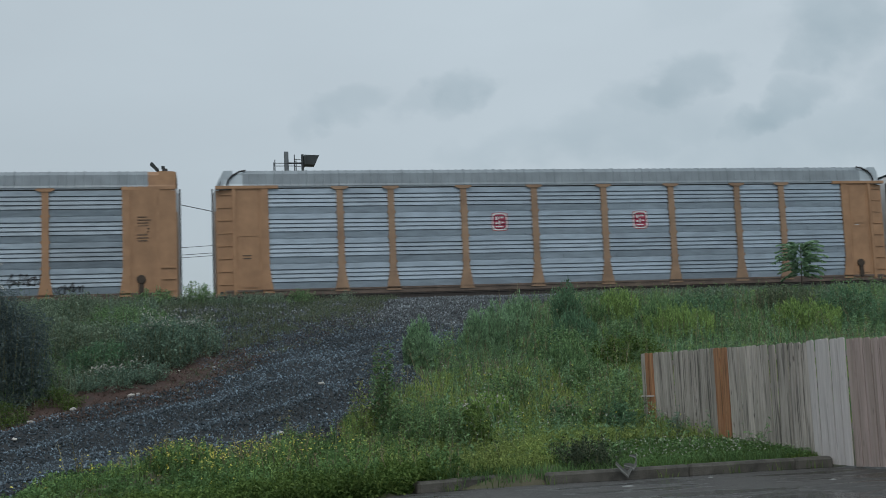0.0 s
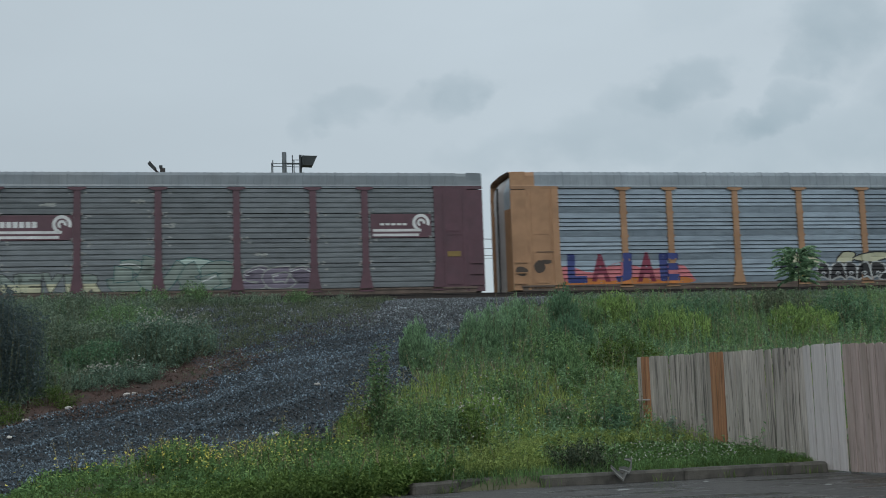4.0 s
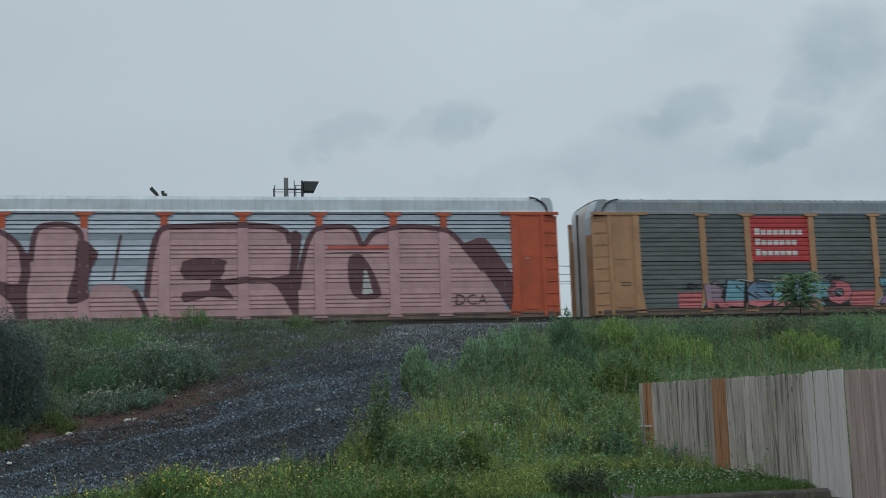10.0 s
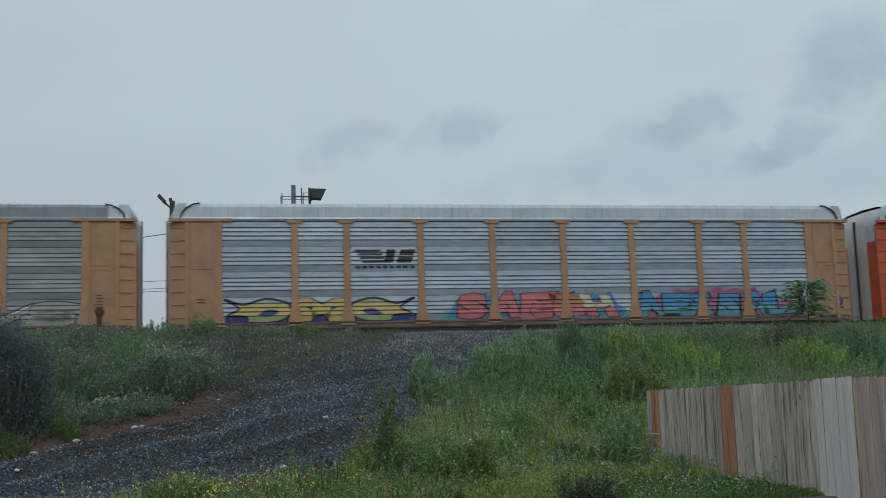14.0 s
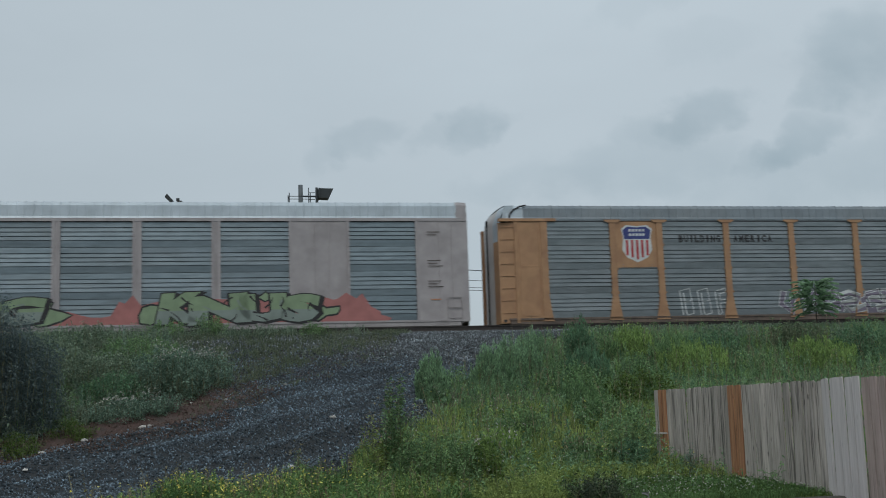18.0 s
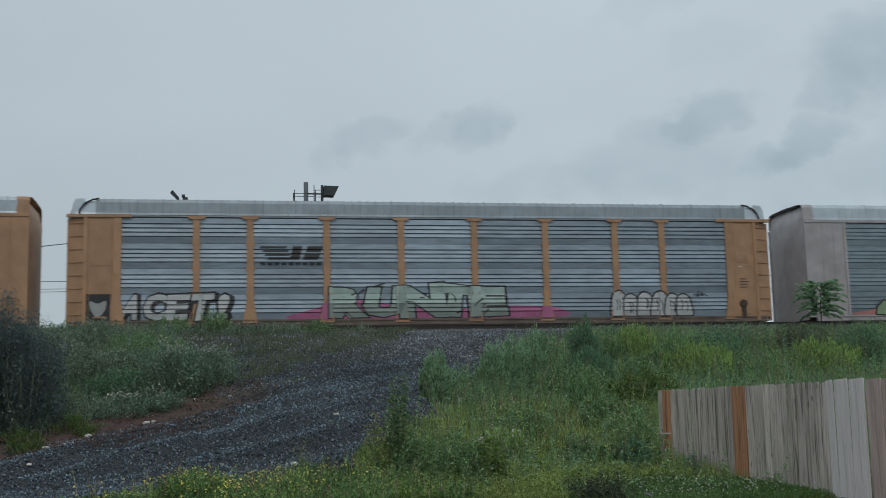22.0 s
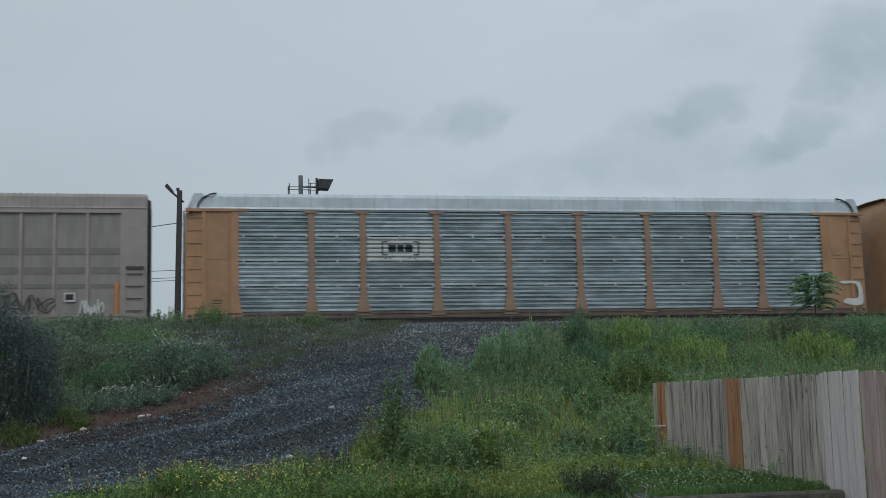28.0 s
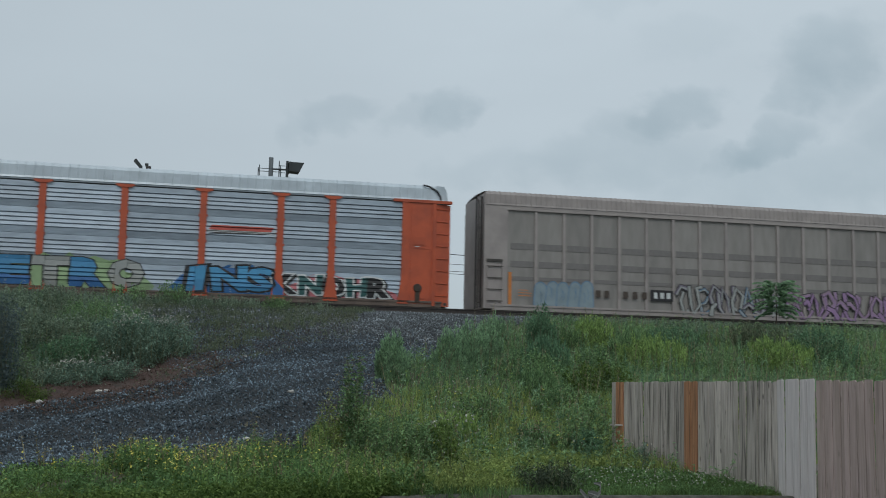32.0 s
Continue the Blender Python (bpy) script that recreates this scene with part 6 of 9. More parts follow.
    for i in range(5):
        x = 5.16 + i * 0.21
        decal("stripe", plate(Geo(), x, x + 0.10, 3.56 - 0.08 * (2 - abs(i - 2)), 4.18), P["sign_red"], c, None, 0.019, "", e)
    bars([(5.30 + i * 0.14, 5.40 + i * 0.14, z, z + 0.10) for z in (4.52, 4.34) for i in range(5)], P["white"], c, None, 0.022, e)
    spell("slogan_letter", "BUILDING", FAT, 7.37, 9.2, 4.08, 4.38, 1, 0, P["ink"], c, "even", 0.008, "dark slogan letter")
    spell("slogan_letter", "AMERICA", FAT, 9.72, 11.45, 4.08, 4.38, 1, 0, P["ink"], c, "even", 0.008, "dark slogan letter")
    for x in (7.3, 8.05, 8.78):
        lines = [[(0.12, 0.0), (0.0, 0.98), (0.42, 1.08), (0.50, 0.60), (0.16, 0.52), (0.52, 0.56), (0.56, 0.06), (0.30, 0.0)], [(0.26, 0.02), (0.16, 0.90)]]
        if x > 8.5:
            lines = [[(0.14, 0.0), (0.02, 0.95), (0.46, 1.08), (0.48, 0.92), (0.20, 0.84), (0.24, 0.58), (0.46, 0.62)], [(0.14, 0.0), (0.28, 0.04), (0.22, 0.46), (0.46, 0.48)]]
        for line in lines:
            decal("graffiti_letter", ribbon(Geo(), [(x + u, 1.16 + v * 0.98) for u, v in line], 0.045, 0.045, 1.1), P["white"], c, "even", 0.012, "thin white outlined letter")
    OVER_POSTS.extend(BAYS[1:-1])
    wild_piece(c, "even", 11.81, 16.88, 1.14, 2.1, (P["dusk"], P["ghost"]), P["white"], 72, cell=0.85, label="grey and white outlined graffiti piece", second=P["dusk"], width=0.07, sharp=True)
    wild_piece(c, "even", 18.6, 25.3, 1.16, 1.95, P["fog"], P["ink"], 73, cell=1.5, label="wide pale grey graffiti piece", width=0.06)
    OVER_POSTS.clear()
    marks(c, 26.0, 2.2, 5, P["grime"], 0.3)
    CARS.append(c)

    # pale flush car
    c = flush_car("pale pinkish-grey plated autorack with green graffiti", M["pale"], M["dull"], M["roof_white"], M["pale"], "even")
    for path in ([(5.42, 4.20), (5.42, 4.36), (5.32, 4.37), (4.80, 4.37), (4.76, 4.30), (4.76, 3.92), (4.80, 3.86), (5.32, 3.86), (5.42, 3.88), (5.42, 4.03)],
                 [(5.63, 3.78), (5.63, 4.10), (5.63, 4.37), (6.10, 4.37), (6.16, 4.33), (6.16, 4.10), (6.10, 4.05), (5.68, 4.05)]):
        decal("emblem_block", ribbon(Geo(), path, 0.18, 0.18, 3.7), P["sign_red"], c, None, 0.02, "bold red emblem block")
    decal("graffiti", shape(Geo(), smooth_loop([(2.0, 1.14), (8, 1.1), (14, 1.1), (20, 1.1), (24.3, 1.14), (23.0, 1.6), (21.5, 2.1), (19.0, 2.0), (16.0, 2.0), (13.8, 1.4), (12.2, 1.7), (9.0, 2.1), (6.0, 2.0), (4.0, 2.1), (3.0, 1.4)], 4)), P["worn_red"], c, None, 0.045, "coral spray cloud behind green graffiti")
    green = "olive green sprayed letter with dark outline on coral spray"
    for x0, x1, seed in ((14.0, 15.6, 83), (3.4, 4.6, 84), (21.6, 24.0, 85), (7.0, 9.0, 86)):
        spray_cloud(c, None, x0, x1, 1.1, 2.05, P["worn_red"], seed, 0.046, 0.2, 0.35, "coral spray cloud behind green graffiti")
    for pts in ([(2.9, 1.14), (3.3, 1.75), (3.7, 1.5), (4.4, 2.15), (4.5, 1.6), (3.9, 1.25), (4.4, 1.12)], [(11.4, 1.2), (11.7, 2.05), (12.1, 1.95), (12.0, 1.75), (12.75, 1.5), (11.9, 1.12)],
                [(15.1, 1.15), (15.2, 1.75), (15.8, 1.8), (15.9, 1.2)], [(21.3, 1.3), (21.5, 1.85), (21.9, 1.65), (22.4, 1.7), (22.3, 1.4), (21.9, 1.35), (21.6, 1.15)]):
        loop = smooth_loop(pts, 2)
        e = decal("graffiti_area", shape(Geo(), loop), P["moss"], c, None, 0.049, green)
        decal("rim", ribbon(Geo(), list(loop) + [loop[0]], 0.07, 0.07, 1.06), P["ink"], c, None, 0.0505, "", e)
    graffiti(c, None, "ROEG", 4.25, 11.75, 1.1, 2.28, P["moss"], P["ink"], 81, jitter=0.5, warp=0.16, bold=True, overlap=1.3, busy=5, push=0.052, second=P["wash"], shade=P["ink"], label=green)
    decal("highlight", ribbon(Geo(), [(7.72, 1.95), (7.72, 1.25)], 0.06, 0.06, 1.1), P["mint"], c, None, 0.075, "pale cross in a letter")
    decal("highlight", ribbon(Geo(), [(7.50, 1.72), (7.94, 1.72)], 0.06, 0.06, 1.1), P["mint"], c, None, 0.075, "pale cross in a letter")
    graffiti(c, None, "KNUS", 15.8, 21.5, 1.1, 2.22, P["moss"], P["ink"], 82, jitter=0.5, warp=0.16, bold=True, overlap=1.3, busy=5, push=0.052, second=P["wash"], shade=P["ink"], label=green)
    for x, z, n in ((0.95, 2.3, 2), (25.8, 4.5, 2), (25.8, 3.4, 3), (25.8, 2.6, 3), (6.9, 2.4, 1)):
        marks(c, x, z, n, P["grime"], 0.6)
    marks(c, 25.9, 1.9, 1, P["flame"], 0.6)
    CARS.append(c)

    # chrome and mint pieces
    c = ribbed_car("silver autorack with tan posts, striped emblem and mint graffiti", M["tan"], M["tarnished"], M["roof_grey"], "band", M["sill"])
    striped_logo(c, "band", 6.9, 3.38)
    OVER_POSTS.extend(BAYS[1:-1])
    graffiti(c, "band", "ACET!", 1.9, 6.02, 1.14, 2.1, P["chrome"], P["ink"], 91, slant=0.22, jitter=0.4, warp=0.06, shade=P["ink"], label="silver block lettering with black outline")
    decal("paint_tag", shape(Geo(), [(0.72, 1.1), (1.55, 1.1), (1.6, 2.1), (0.67, 2.1)]), P["ink"], c, None, 0.03, "black boxed tag with a pale mark")
    decal("paint_tag", shape(Geo(), smooth_loop([(0.9, 1.5), (1.12, 1.25), (1.38, 1.5), (1.42, 1.85), (1.12, 1.75), (0.85, 1.85)], 3)), P["ghost"], c, None, 0.034, "pale mark in a boxed tag")
    decal("graffiti", shape(Geo(), smooth_loop([(7.99, 1.14), (13, 1.14), (18.4, 1.14), (18.4, 1.5), (16.5, 1.6), (13.0, 1.5), (9.9, 2.0), (9.2, 1.6)], 4)), P["magenta"], c, "band", 0.003, "dusky pink spray cloud")
    graffiti(c, "band", "RUNTE", 9.55, 16.45, 1.14, 2.42, P["mint"], P["ink"], 92, jitter=0.6, warp=0.14, bold=True, overlap=1.18, busy=3, second=P["wash"], label="mint green lettering outlined in black")
    bubbles(c, "band", 20.6, 23.89, 1.14, 2.12, 6, P["chrome"], P["ink"], 93, 0.065, "silver bubble letter outlined in black")
    OVER_POSTS.clear()
    tag_marks(c, "band", 24.0, 24.6, 1.9, 2.15, P["ink"], 94, 3)
    marks(c, 26.0, 3.1, 1, P["white"], 0.22)
    marks(c, 26.0, 2.6, 4, P["grime"], 0.4)
    CARS.append(c)

    # tan plated
    c = flush_car("tan plated autorack with silver ribbed bays and red-black graffiti", M["tan"], M["silver"], M["roof_mid"], M["tan"])
    roof_seams(c, 1.18, M["roof_grey"])
    faded = flat("faded_red", (0.36, 0.09, 0.045))
    decal("emblem", ribbon(Geo(), curve_through([(5.36, 4.47), (4.95, 4.48), (4.72, 4.42), (4.66, 4.20), (4.70, 3.98), (4.90, 3.91), (5.25, 3.91), (5.42, 4.02), (5.50, 4.36), (5.66, 4.46), (5.86, 4.22), (6.05, 3.95), (6.22, 3.96), (6.28, 4.20), (6.30, 4.52)], 3), 0.11, 0.11, 3.7), faded, c, None, 0.02, "faded red ribbon emblem")
    bars([(4.75 + i * 0.2, 4.88 + i * 0.2, 3.58, 3.66) for i in range(8)], faded, c, None, 0.02, c)
    decal("spray_cloud", plate(Geo(), 11.85, 17.55, 1.08, 2.28), P["cherry"], c, None, 0.044, "square of cherry red spray")
    outlined(c, "BRAZE", 11.95, 17.45, 1.10, 2.24, 101)
    decal("spray_cloud", shape(Geo(), [(18.08, 1.08), (24.4, 1.08), (24.4, 2.02), (23.5, 2.1), (22.0, 1.9), (20.0, 1.8), (18.6, 2.0), (18.08, 1.95)]), P["cherry"], c, None, 0.044, "patch of cherry red spray")
    outlined(c, "EMPTY", 18.4, 24.1, 1.10, 2.14, 102)
    tag_marks(c, None, 2.04, 6.58, 1.2, 2.0, P["grime"], 103, 12, 0.05).location.y = -0.03
    tag_marks(c, None, 6.7, 9.67, 1.35, 2.0, P["ink"], 104, 8, 0.05).location.y = -0.03
    CARS.append(c)

    # plain silver with a bracketed sign
    c = ribbed_car("clean silver autorack with tan ends and a bracketed sign", M["tan"], M["steel_teal"], M["roof_white"], "fine", M["sill"], post_mat=M["post_brown"], brake=False)
    joint_clips(c, P["white"])
    e = decal("sign_panel", plate(Geo(), 6.75, 9.3, 3.05, 3.98), P["white"], c, "fine", 0.005, "white sign with dark brackets and bars")
    items = []
    for a, s in ((7.3, 1), (8.75, -1)):
        items += [(min(a, a + 0.05 * s), max(a, a + 0.05 * s), 3.28, 3.82), (min(a + 0.05 * s, a + 0.22 * s), max(a + 0.05 * s, a + 0.22 * s), 3.78, 3.83),
                  (min(a + 0.05 * s, a + 0.22 * s), max(a + 0.05 * s, a + 0.22 * s), 3.28, 3.33)]
    items += [(7.55, 7.85, 3.42, 3.70), (7.90, 8.15, 3.42, 3.70), (8.20, 8.50, 3.42, 3.70)] + [(x, x + 0.06, 3.14, 3.20) for x in (7.4, 7.6, 8.35, 8.55)]
    bars(items, P["sign_ink"], c, "fine", 0.010, e)
    decal("paint_tag", shape(Geo(), smooth_loop([(26.3, 1.3), (27.1, 1.25), (27.1, 2.0), (26.9, 2.2), (26.2, 2.2), (26.3, 2.1), (26.8, 2.1), (26.95, 1.9), (26.9, 1.5), (26.4, 1.5)], 3)), P["white"], c, None, 0.07, "white looped outline tag")
    marks(c, 0.95, 1.6, 3, P["grime"], 0.5)
    CARS.append(c)

    # taupe smooth
    c = smooth_car("tall smooth taupe autorack with graffiti along its lower edge")
    bubbles(c, None, 2.1, 4.4, 1.08, 2.12, 5, P["mist"], P["steelblue"], 117, 0.05, "faded light blue sprayed letter", 0.03)
    bars([(x, x + 0.2, 1.55, 1.83) for x in (4.6, 4.95, 5.75, 6.15, 6.55)], P["grime"], c, None, 0.03, c)
    e = decal("number_plate", plate(Geo(), 6.91, 7.88, 1.5, 1.94), P["ink"], c, None, 0.03, "black plate with white bars")
    bars([(7.05, 7.2, 1.6, 1.84), (7.32, 7.48, 1.6, 1.84), (7.6, 7.76, 1.6, 1.84)], P["white"], c, None, 0.034, e)
    wild_piece(c, None, 8.05, 12.84, 1.0, 2.2, (P["dusk"], P["ghost"], P["steelblue"], P["dusk"]), P["ink"], 112, cell=0.5, width=0.07, second=P["ghost"], label="grey and black graffiti piece", push=0.03, sharp=True)
    wild_piece(c, None, 12.84, 18.4, 1.0, 2.15, (P["mauve"], P["mauve"], P["lilac"]), P["ink"], 113, cell=0.55, width=0.07, second=P["lilac"], label="mauve and black graffiti piece", push=0.03, sharp=True)
    tag_marks(c, None, 19.8, 20.4, 1.7, 1.95, P["ink"], 114, 3).location.y = -0.03
    tag_marks(c, None, 21.7, 24.11, 1.2, 2.0, P["grime"], 115, 6, 0.05).location.y = -0.03
    e = decal("stencil", plate(Geo(), 24.5, 24.9, 1.6, 1.93), P["white"], c, None, 0.03, "small framed white mark")
    decal("bar", plate(Geo(), 24.56, 24.84, 1.66, 1.87), P["ink"], c, None, 0.034, "", e)
    decal("stripe", plate(Geo(), 0.99, 1.12, 1.1, 2.4), P["flame"], c, None, 0.03, "orange vertical safety stripe")
    marks(c, 1.4, 1.7, 3, P["flame"], 0.6)
    tag_marks(c, None, 25.1, 25.9, 1.1, 1.8, P["white"], 116, 4, 0.05).location.y = -0.03
    decal("stripe", plate(Geo(), 26.28, 26.40, 1.1, 2.3), P["flame"], c, None, 0.03, "orange vertical safety stripe")
    CARS.append(c)

    # blue lettering
    c = ribbed_car("silver autorack with orange ends and bright blue lettering", M["orange"], M["silver"], M["roof_white"], "band", M["sill"])
    OVER_POSTS.extend(BAYS[1:-1])
    graffiti(c, "band", "E R ", 10.72, 15.98, 1.14, 2.25, P["sky"], P["ink"], 121, glow=P["leaf"], jitter=0.2, bold=True, overlap=1.06, second=P["blue"], cut=0.35, label="blue block lettering on green spray")
    graffiti(c, "band", " T O", 10.72, 15.98, 1.14, 2.25, P["ghost"], P["ink"], 121, jitter=0.2, bold=True, overlap=1.06, push=0.006, second=P["fog"], label="grey block lettering between blue letters")
    graffiti(c, "band", "INS", 17.2, 20.8, 1.14, 2.15, P["azure"], P["ink"], 122, glow=P["blue"], jitter=0.6, warp=0.12, bold=True, rimmed=True, overlap=1.1, second=P["sky"], label="blue lettering outlined in black")
    OVER_POSTS.clear()
    spray_cloud(c, "band", 20.9, 25.4, 1.14, 1.95, P["rose"], 123, 0.004, 0.1, 0.4, "black and dark teal letter with a white outline")
    graffiti(c, "band", "KNOHR", 20.7, 25.1, 1.14, 2.0, (P["ink"], P["dteal"]), P["white"], 124, jitter=0.6, warp=0.12, bold=True, rimmed=True, overlap=1.15, push=0.004, shade=P["ink"], label="black and dark teal letter with a white outline")
    red_stripe(c, "band", 18.15, 20.55, 3.42, False)
    marks(c, 26.0, 3.2, 1, P["white"], 0.25)
    CARS.append(c)


def big_pink(c):
    """Giant rounded pink letters with dark outline and shadow across a whole side."""
    OVER_POSTS.extend(BAYS[1:-1])
    top = None
    for outline in (
            [(1.98, 1.14), (2.02, 1.97), (2.23, 2.34), (2.12, 2.96), (2.25, 3.62), (2.57, 4.01), (3.35, 4.27), (3.80, 4.56), (4.58, 4.62), (5.62, 4.53), (6.46, 4.32), (7.06, 3.92), (7.35, 3.46), (7.46, 2.85), (7.31, 2.30), (7.21, 1.97), (7.35, 1.53), (7.44, 1.14)],
            [(7.48, 1.14), (7.44, 2.08), (7.59, 3.18), (7.69, 4.05), (7.84, 4.40), (8.16, 4.53), (8.70, 4.56), (9.13, 4.43), (9.35, 4.10), (9.24, 3.51), (9.02, 2.52), (8.89, 1.80), (9.57, 1.86), (9.72, 2.26), (10.11, 2.37), (10.77, 2.30), (11.21, 2.08), (11.43, 1.60), (11.54, 1.14)],
            [(11.76, 1.14), (11.65, 1.86), (11.70, 2.52), (11.87, 3.62), (12.01, 4.10), (12.32, 4.43), (13.21, 4.47), (14.80, 4.53), (16.17, 4.47), (16.75, 4.25), (16.87, 3.83), (16.87, 2.96), (16.82, 2.52), (16.52, 2.26), (16.75, 1.86), (16.96, 1.43), (17.05, 1.14)],
            [(17.17, 1.14), (17.15, 2.08), (17.29, 2.96), (17.52, 3.83), (17.80, 4.32), (18.27, 4.43), (18.98, 4.47), (19.33, 4.32), (19.55, 3.83), (19.74, 3.83), (20.05, 4.21), (20.65, 4.38), (21.62, 4.47), (22.84, 4.32), (23.25, 4.05), (23.62, 3.62), (24.31, 2.74), (24.81, 1.97), (25.18, 1.21), (25.26, 1.14)],
    ):
        ob = decal("graffiti" if top is None else "letter", shape(Geo(), smooth_loop(outline, 2)), P["pink"], c, "band", 0.006, "giant pink bubble letters with dark outline" if top is None else "", top, 0.45)
        top = top or ob
    for width, path in (
            (0.20, [(2.23, 2.34), (2.12, 2.96), (2.25, 3.62), (2.57, 4.01), (3.35, 4.27), (3.80, 4.56), (4.58, 4.62), (5.62, 4.53), (6.46, 4.32), (7.06, 3.92), (7.35, 3.46)]),
            (0.20, [(7.59, 3.18), (7.69, 4.05), (7.84, 4.40), (8.16, 4.53), (8.70, 4.56), (9.13, 4.43), (9.35, 4.10), (9.24, 3.51)]),
            (0.22, [(11.65, 1.86), (11.70, 2.52), (11.87, 3.62), (12.01, 4.10), (12.32, 4.43), (13.21, 4.47), (14.80, 4.53), (16.17, 4.47), (16.75, 4.25), (16.87, 3.83)]),
            (0.20, [(17.15, 2.08), (17.29, 2.96), (17.52, 3.83), (17.80, 4.32), (18.27, 4.43), (18.98, 4.47), (19.33, 4.32), (19.55, 3.83), (19.74, 3.83), (20.05, 4.21), (20.65, 4.38), (21.62, 4.47), (22.84, 4.32), (23.25, 4.05), (23.62, 3.62), (24.31, 2.74)]),
            (0.14, [(2.02, 1.14), (2.04, 1.86), (2.23, 2.26)]),
            (0.34, [(7.35, 3.51), (7.44, 2.85), (7.33, 2.19), (7.35, 1.14)]),
            (0.22, [(11.21, 2.13), (11.47, 1.64), (11.65, 1.14)]),
            (0.10, [(10.73, 4.18), (10.59, 3.40), (10.46, 2.52)]),
    ):
        decal("outline", ribbon(Geo(), curve_through(path, 3), width, width, 1.135), P["plum"], c, "band", 0.010, "", top, 0.45)
    for loop in (
            [(3.92, 2.74), (4.00, 3.18), (4.27, 3.48), (4.58, 3.57), (4.96, 3.57), (4.92, 3.07), (4.79, 2.74)],
            [(3.92, 2.80), (5.00, 2.76), (6.04, 2.63), (6.99, 2.39), (7.35, 2.34), (7.35, 1.14), (7.12, 1.14), (6.99, 1.60), (6.57, 2.04), (5.83, 2.34), (4.79, 2.52)],
            [(2.16, 2.41), (3.14, 2.30), (3.96, 2.08), (4.79, 1.97), (5.21, 1.75), (5.17, 1.43), (4.79, 1.29), (4.17, 1.36), (4.04, 1.75), (3.35, 2.13), (2.23, 2.24)],
            [(9.24, 4.05), (9.94, 3.51), (9.72, 2.96), (9.57, 2.30), (9.63, 1.86), (9.02, 1.64), (8.85, 1.86), (9.13, 2.96)],
            [(12.94, 3.18), (13.89, 3.31), (14.53, 3.18), (14.46, 3.00), (14.30, 2.56), (12.99, 2.52)],
            [(12.94, 2.04), (13.89, 2.08), (13.93, 2.45), (14.34, 2.52), (14.46, 2.19), (14.80, 1.75), (13.89, 1.86), (12.99, 1.64)],
            [(14.34, 2.45), (15.26, 2.59), (16.82, 2.65), (16.87, 4.23), (17.33, 4.12), (17.15, 2.96), (17.17, 1.14), (16.94, 1.14), (16.36, 2.21), (15.71, 2.37), (14.34, 2.26)],
            [(19.03, 2.85), (19.10, 3.31), (19.57, 3.40), (20.05, 2.63), (20.29, 1.97), (20.17, 1.73), (19.45, 1.69), (19.10, 2.08)],
            [(23.45, 3.68), (23.82, 3.90), (24.43, 4.01), (25.06, 3.18), (25.56, 2.41), (25.94, 1.64), (26.20, 1.14), (25.36, 1.14), (24.81, 2.04), (24.06, 3.05)],
    ):
        decal("inner_shape", shape(Geo(), smooth_loop(loop, 2)), P["plum"], c, "band", 0.013, "", top, 0.45)
    decal("highlight", shape(Geo(), [(19.57, 1.86), (19.64, 2.74), (19.74, 2.85), (19.98, 1.91)]), P["chrome"], c, "band", 0.017, "", top, 0.6)
    OVER_POSTS.clear()


build_cars()


TRACK_TURN = 0.012              # the track runs slightly towards the viewer on the far end
SLACK = (-0.0, 0.02, -0.08, 0.12, 0.04, -0.06, -0.13, 0.06, 0.14, -0.09, -0.07, 0.04, 0.0, 0.0)


def train_pose(i, t):
    """Where car i stands at t: the train speeds up slightly, with two short tugs."""
    s = t / 32.0
    along = 1.096 + 321.361 * s + 5.132 * s * s + (0.032) * s ** 3
    for when, tug in ((10.75, 0.313), (21.75, 0.323)):
        along += tug * min(max((t - when) / 0.2 + 0.5, 0.0), 1.0)
    along += SLACK[i] - (i - 1) * CAR_PITCH - 9.0
    return pose(9.0 + along * math.cos(TRACK_TURN), 45.68 - along * math.sin(TRACK_TURN), RAIL_TOP, 0, 0, -math.degrees(TRACK_TURN))

# ---------------------------------------------------------------- tracks
M["plank"] = mat("weathered_plank", (0.435, 0.395, 0.355), 0.85, 0, 0.22, 5.0, 0.4, 30, second=(0.28, 0.258, 0.23), second_scale=1.2, second_amount=0.8, thing=0.13, stretch=(6, 6, 0.6), cracks=0.62)
M["plank_white"] = mat("whitewashed_plank", (0.565, 0.53, 0.52), 0.8, 0, 0.10, 5.0, 0.3, 30, second=(0.44, 0.41, 0.395), second_scale=1.4, second_amount=0.5, thing=0.04, stretch=(6, 6, 0.5), cracks=0.16)
M["plank_pink"] = mat("faded_pinkish_plank", (0.41, 0.325, 0.30), 0.8, 0, 0.12, 5.0, 0.3, 30, second=(0.27, 0.22, 0.185), second_scale=1.4, second_amount=0.6, thing=0.06, stretch=(6, 6, 0.5), cracks=0.25)
M["cedar"] = mat("orange_cedar", (0.39, 0.195, 0.10), 0.7, 0, 0.2, 5.0, 0.4, 30, second=(0.24, 0.10, 0.05), second_scale=2.0, second_amount=0.7, thing=0.10, stretch=(6, 6, 0.5), cracks=0.5)


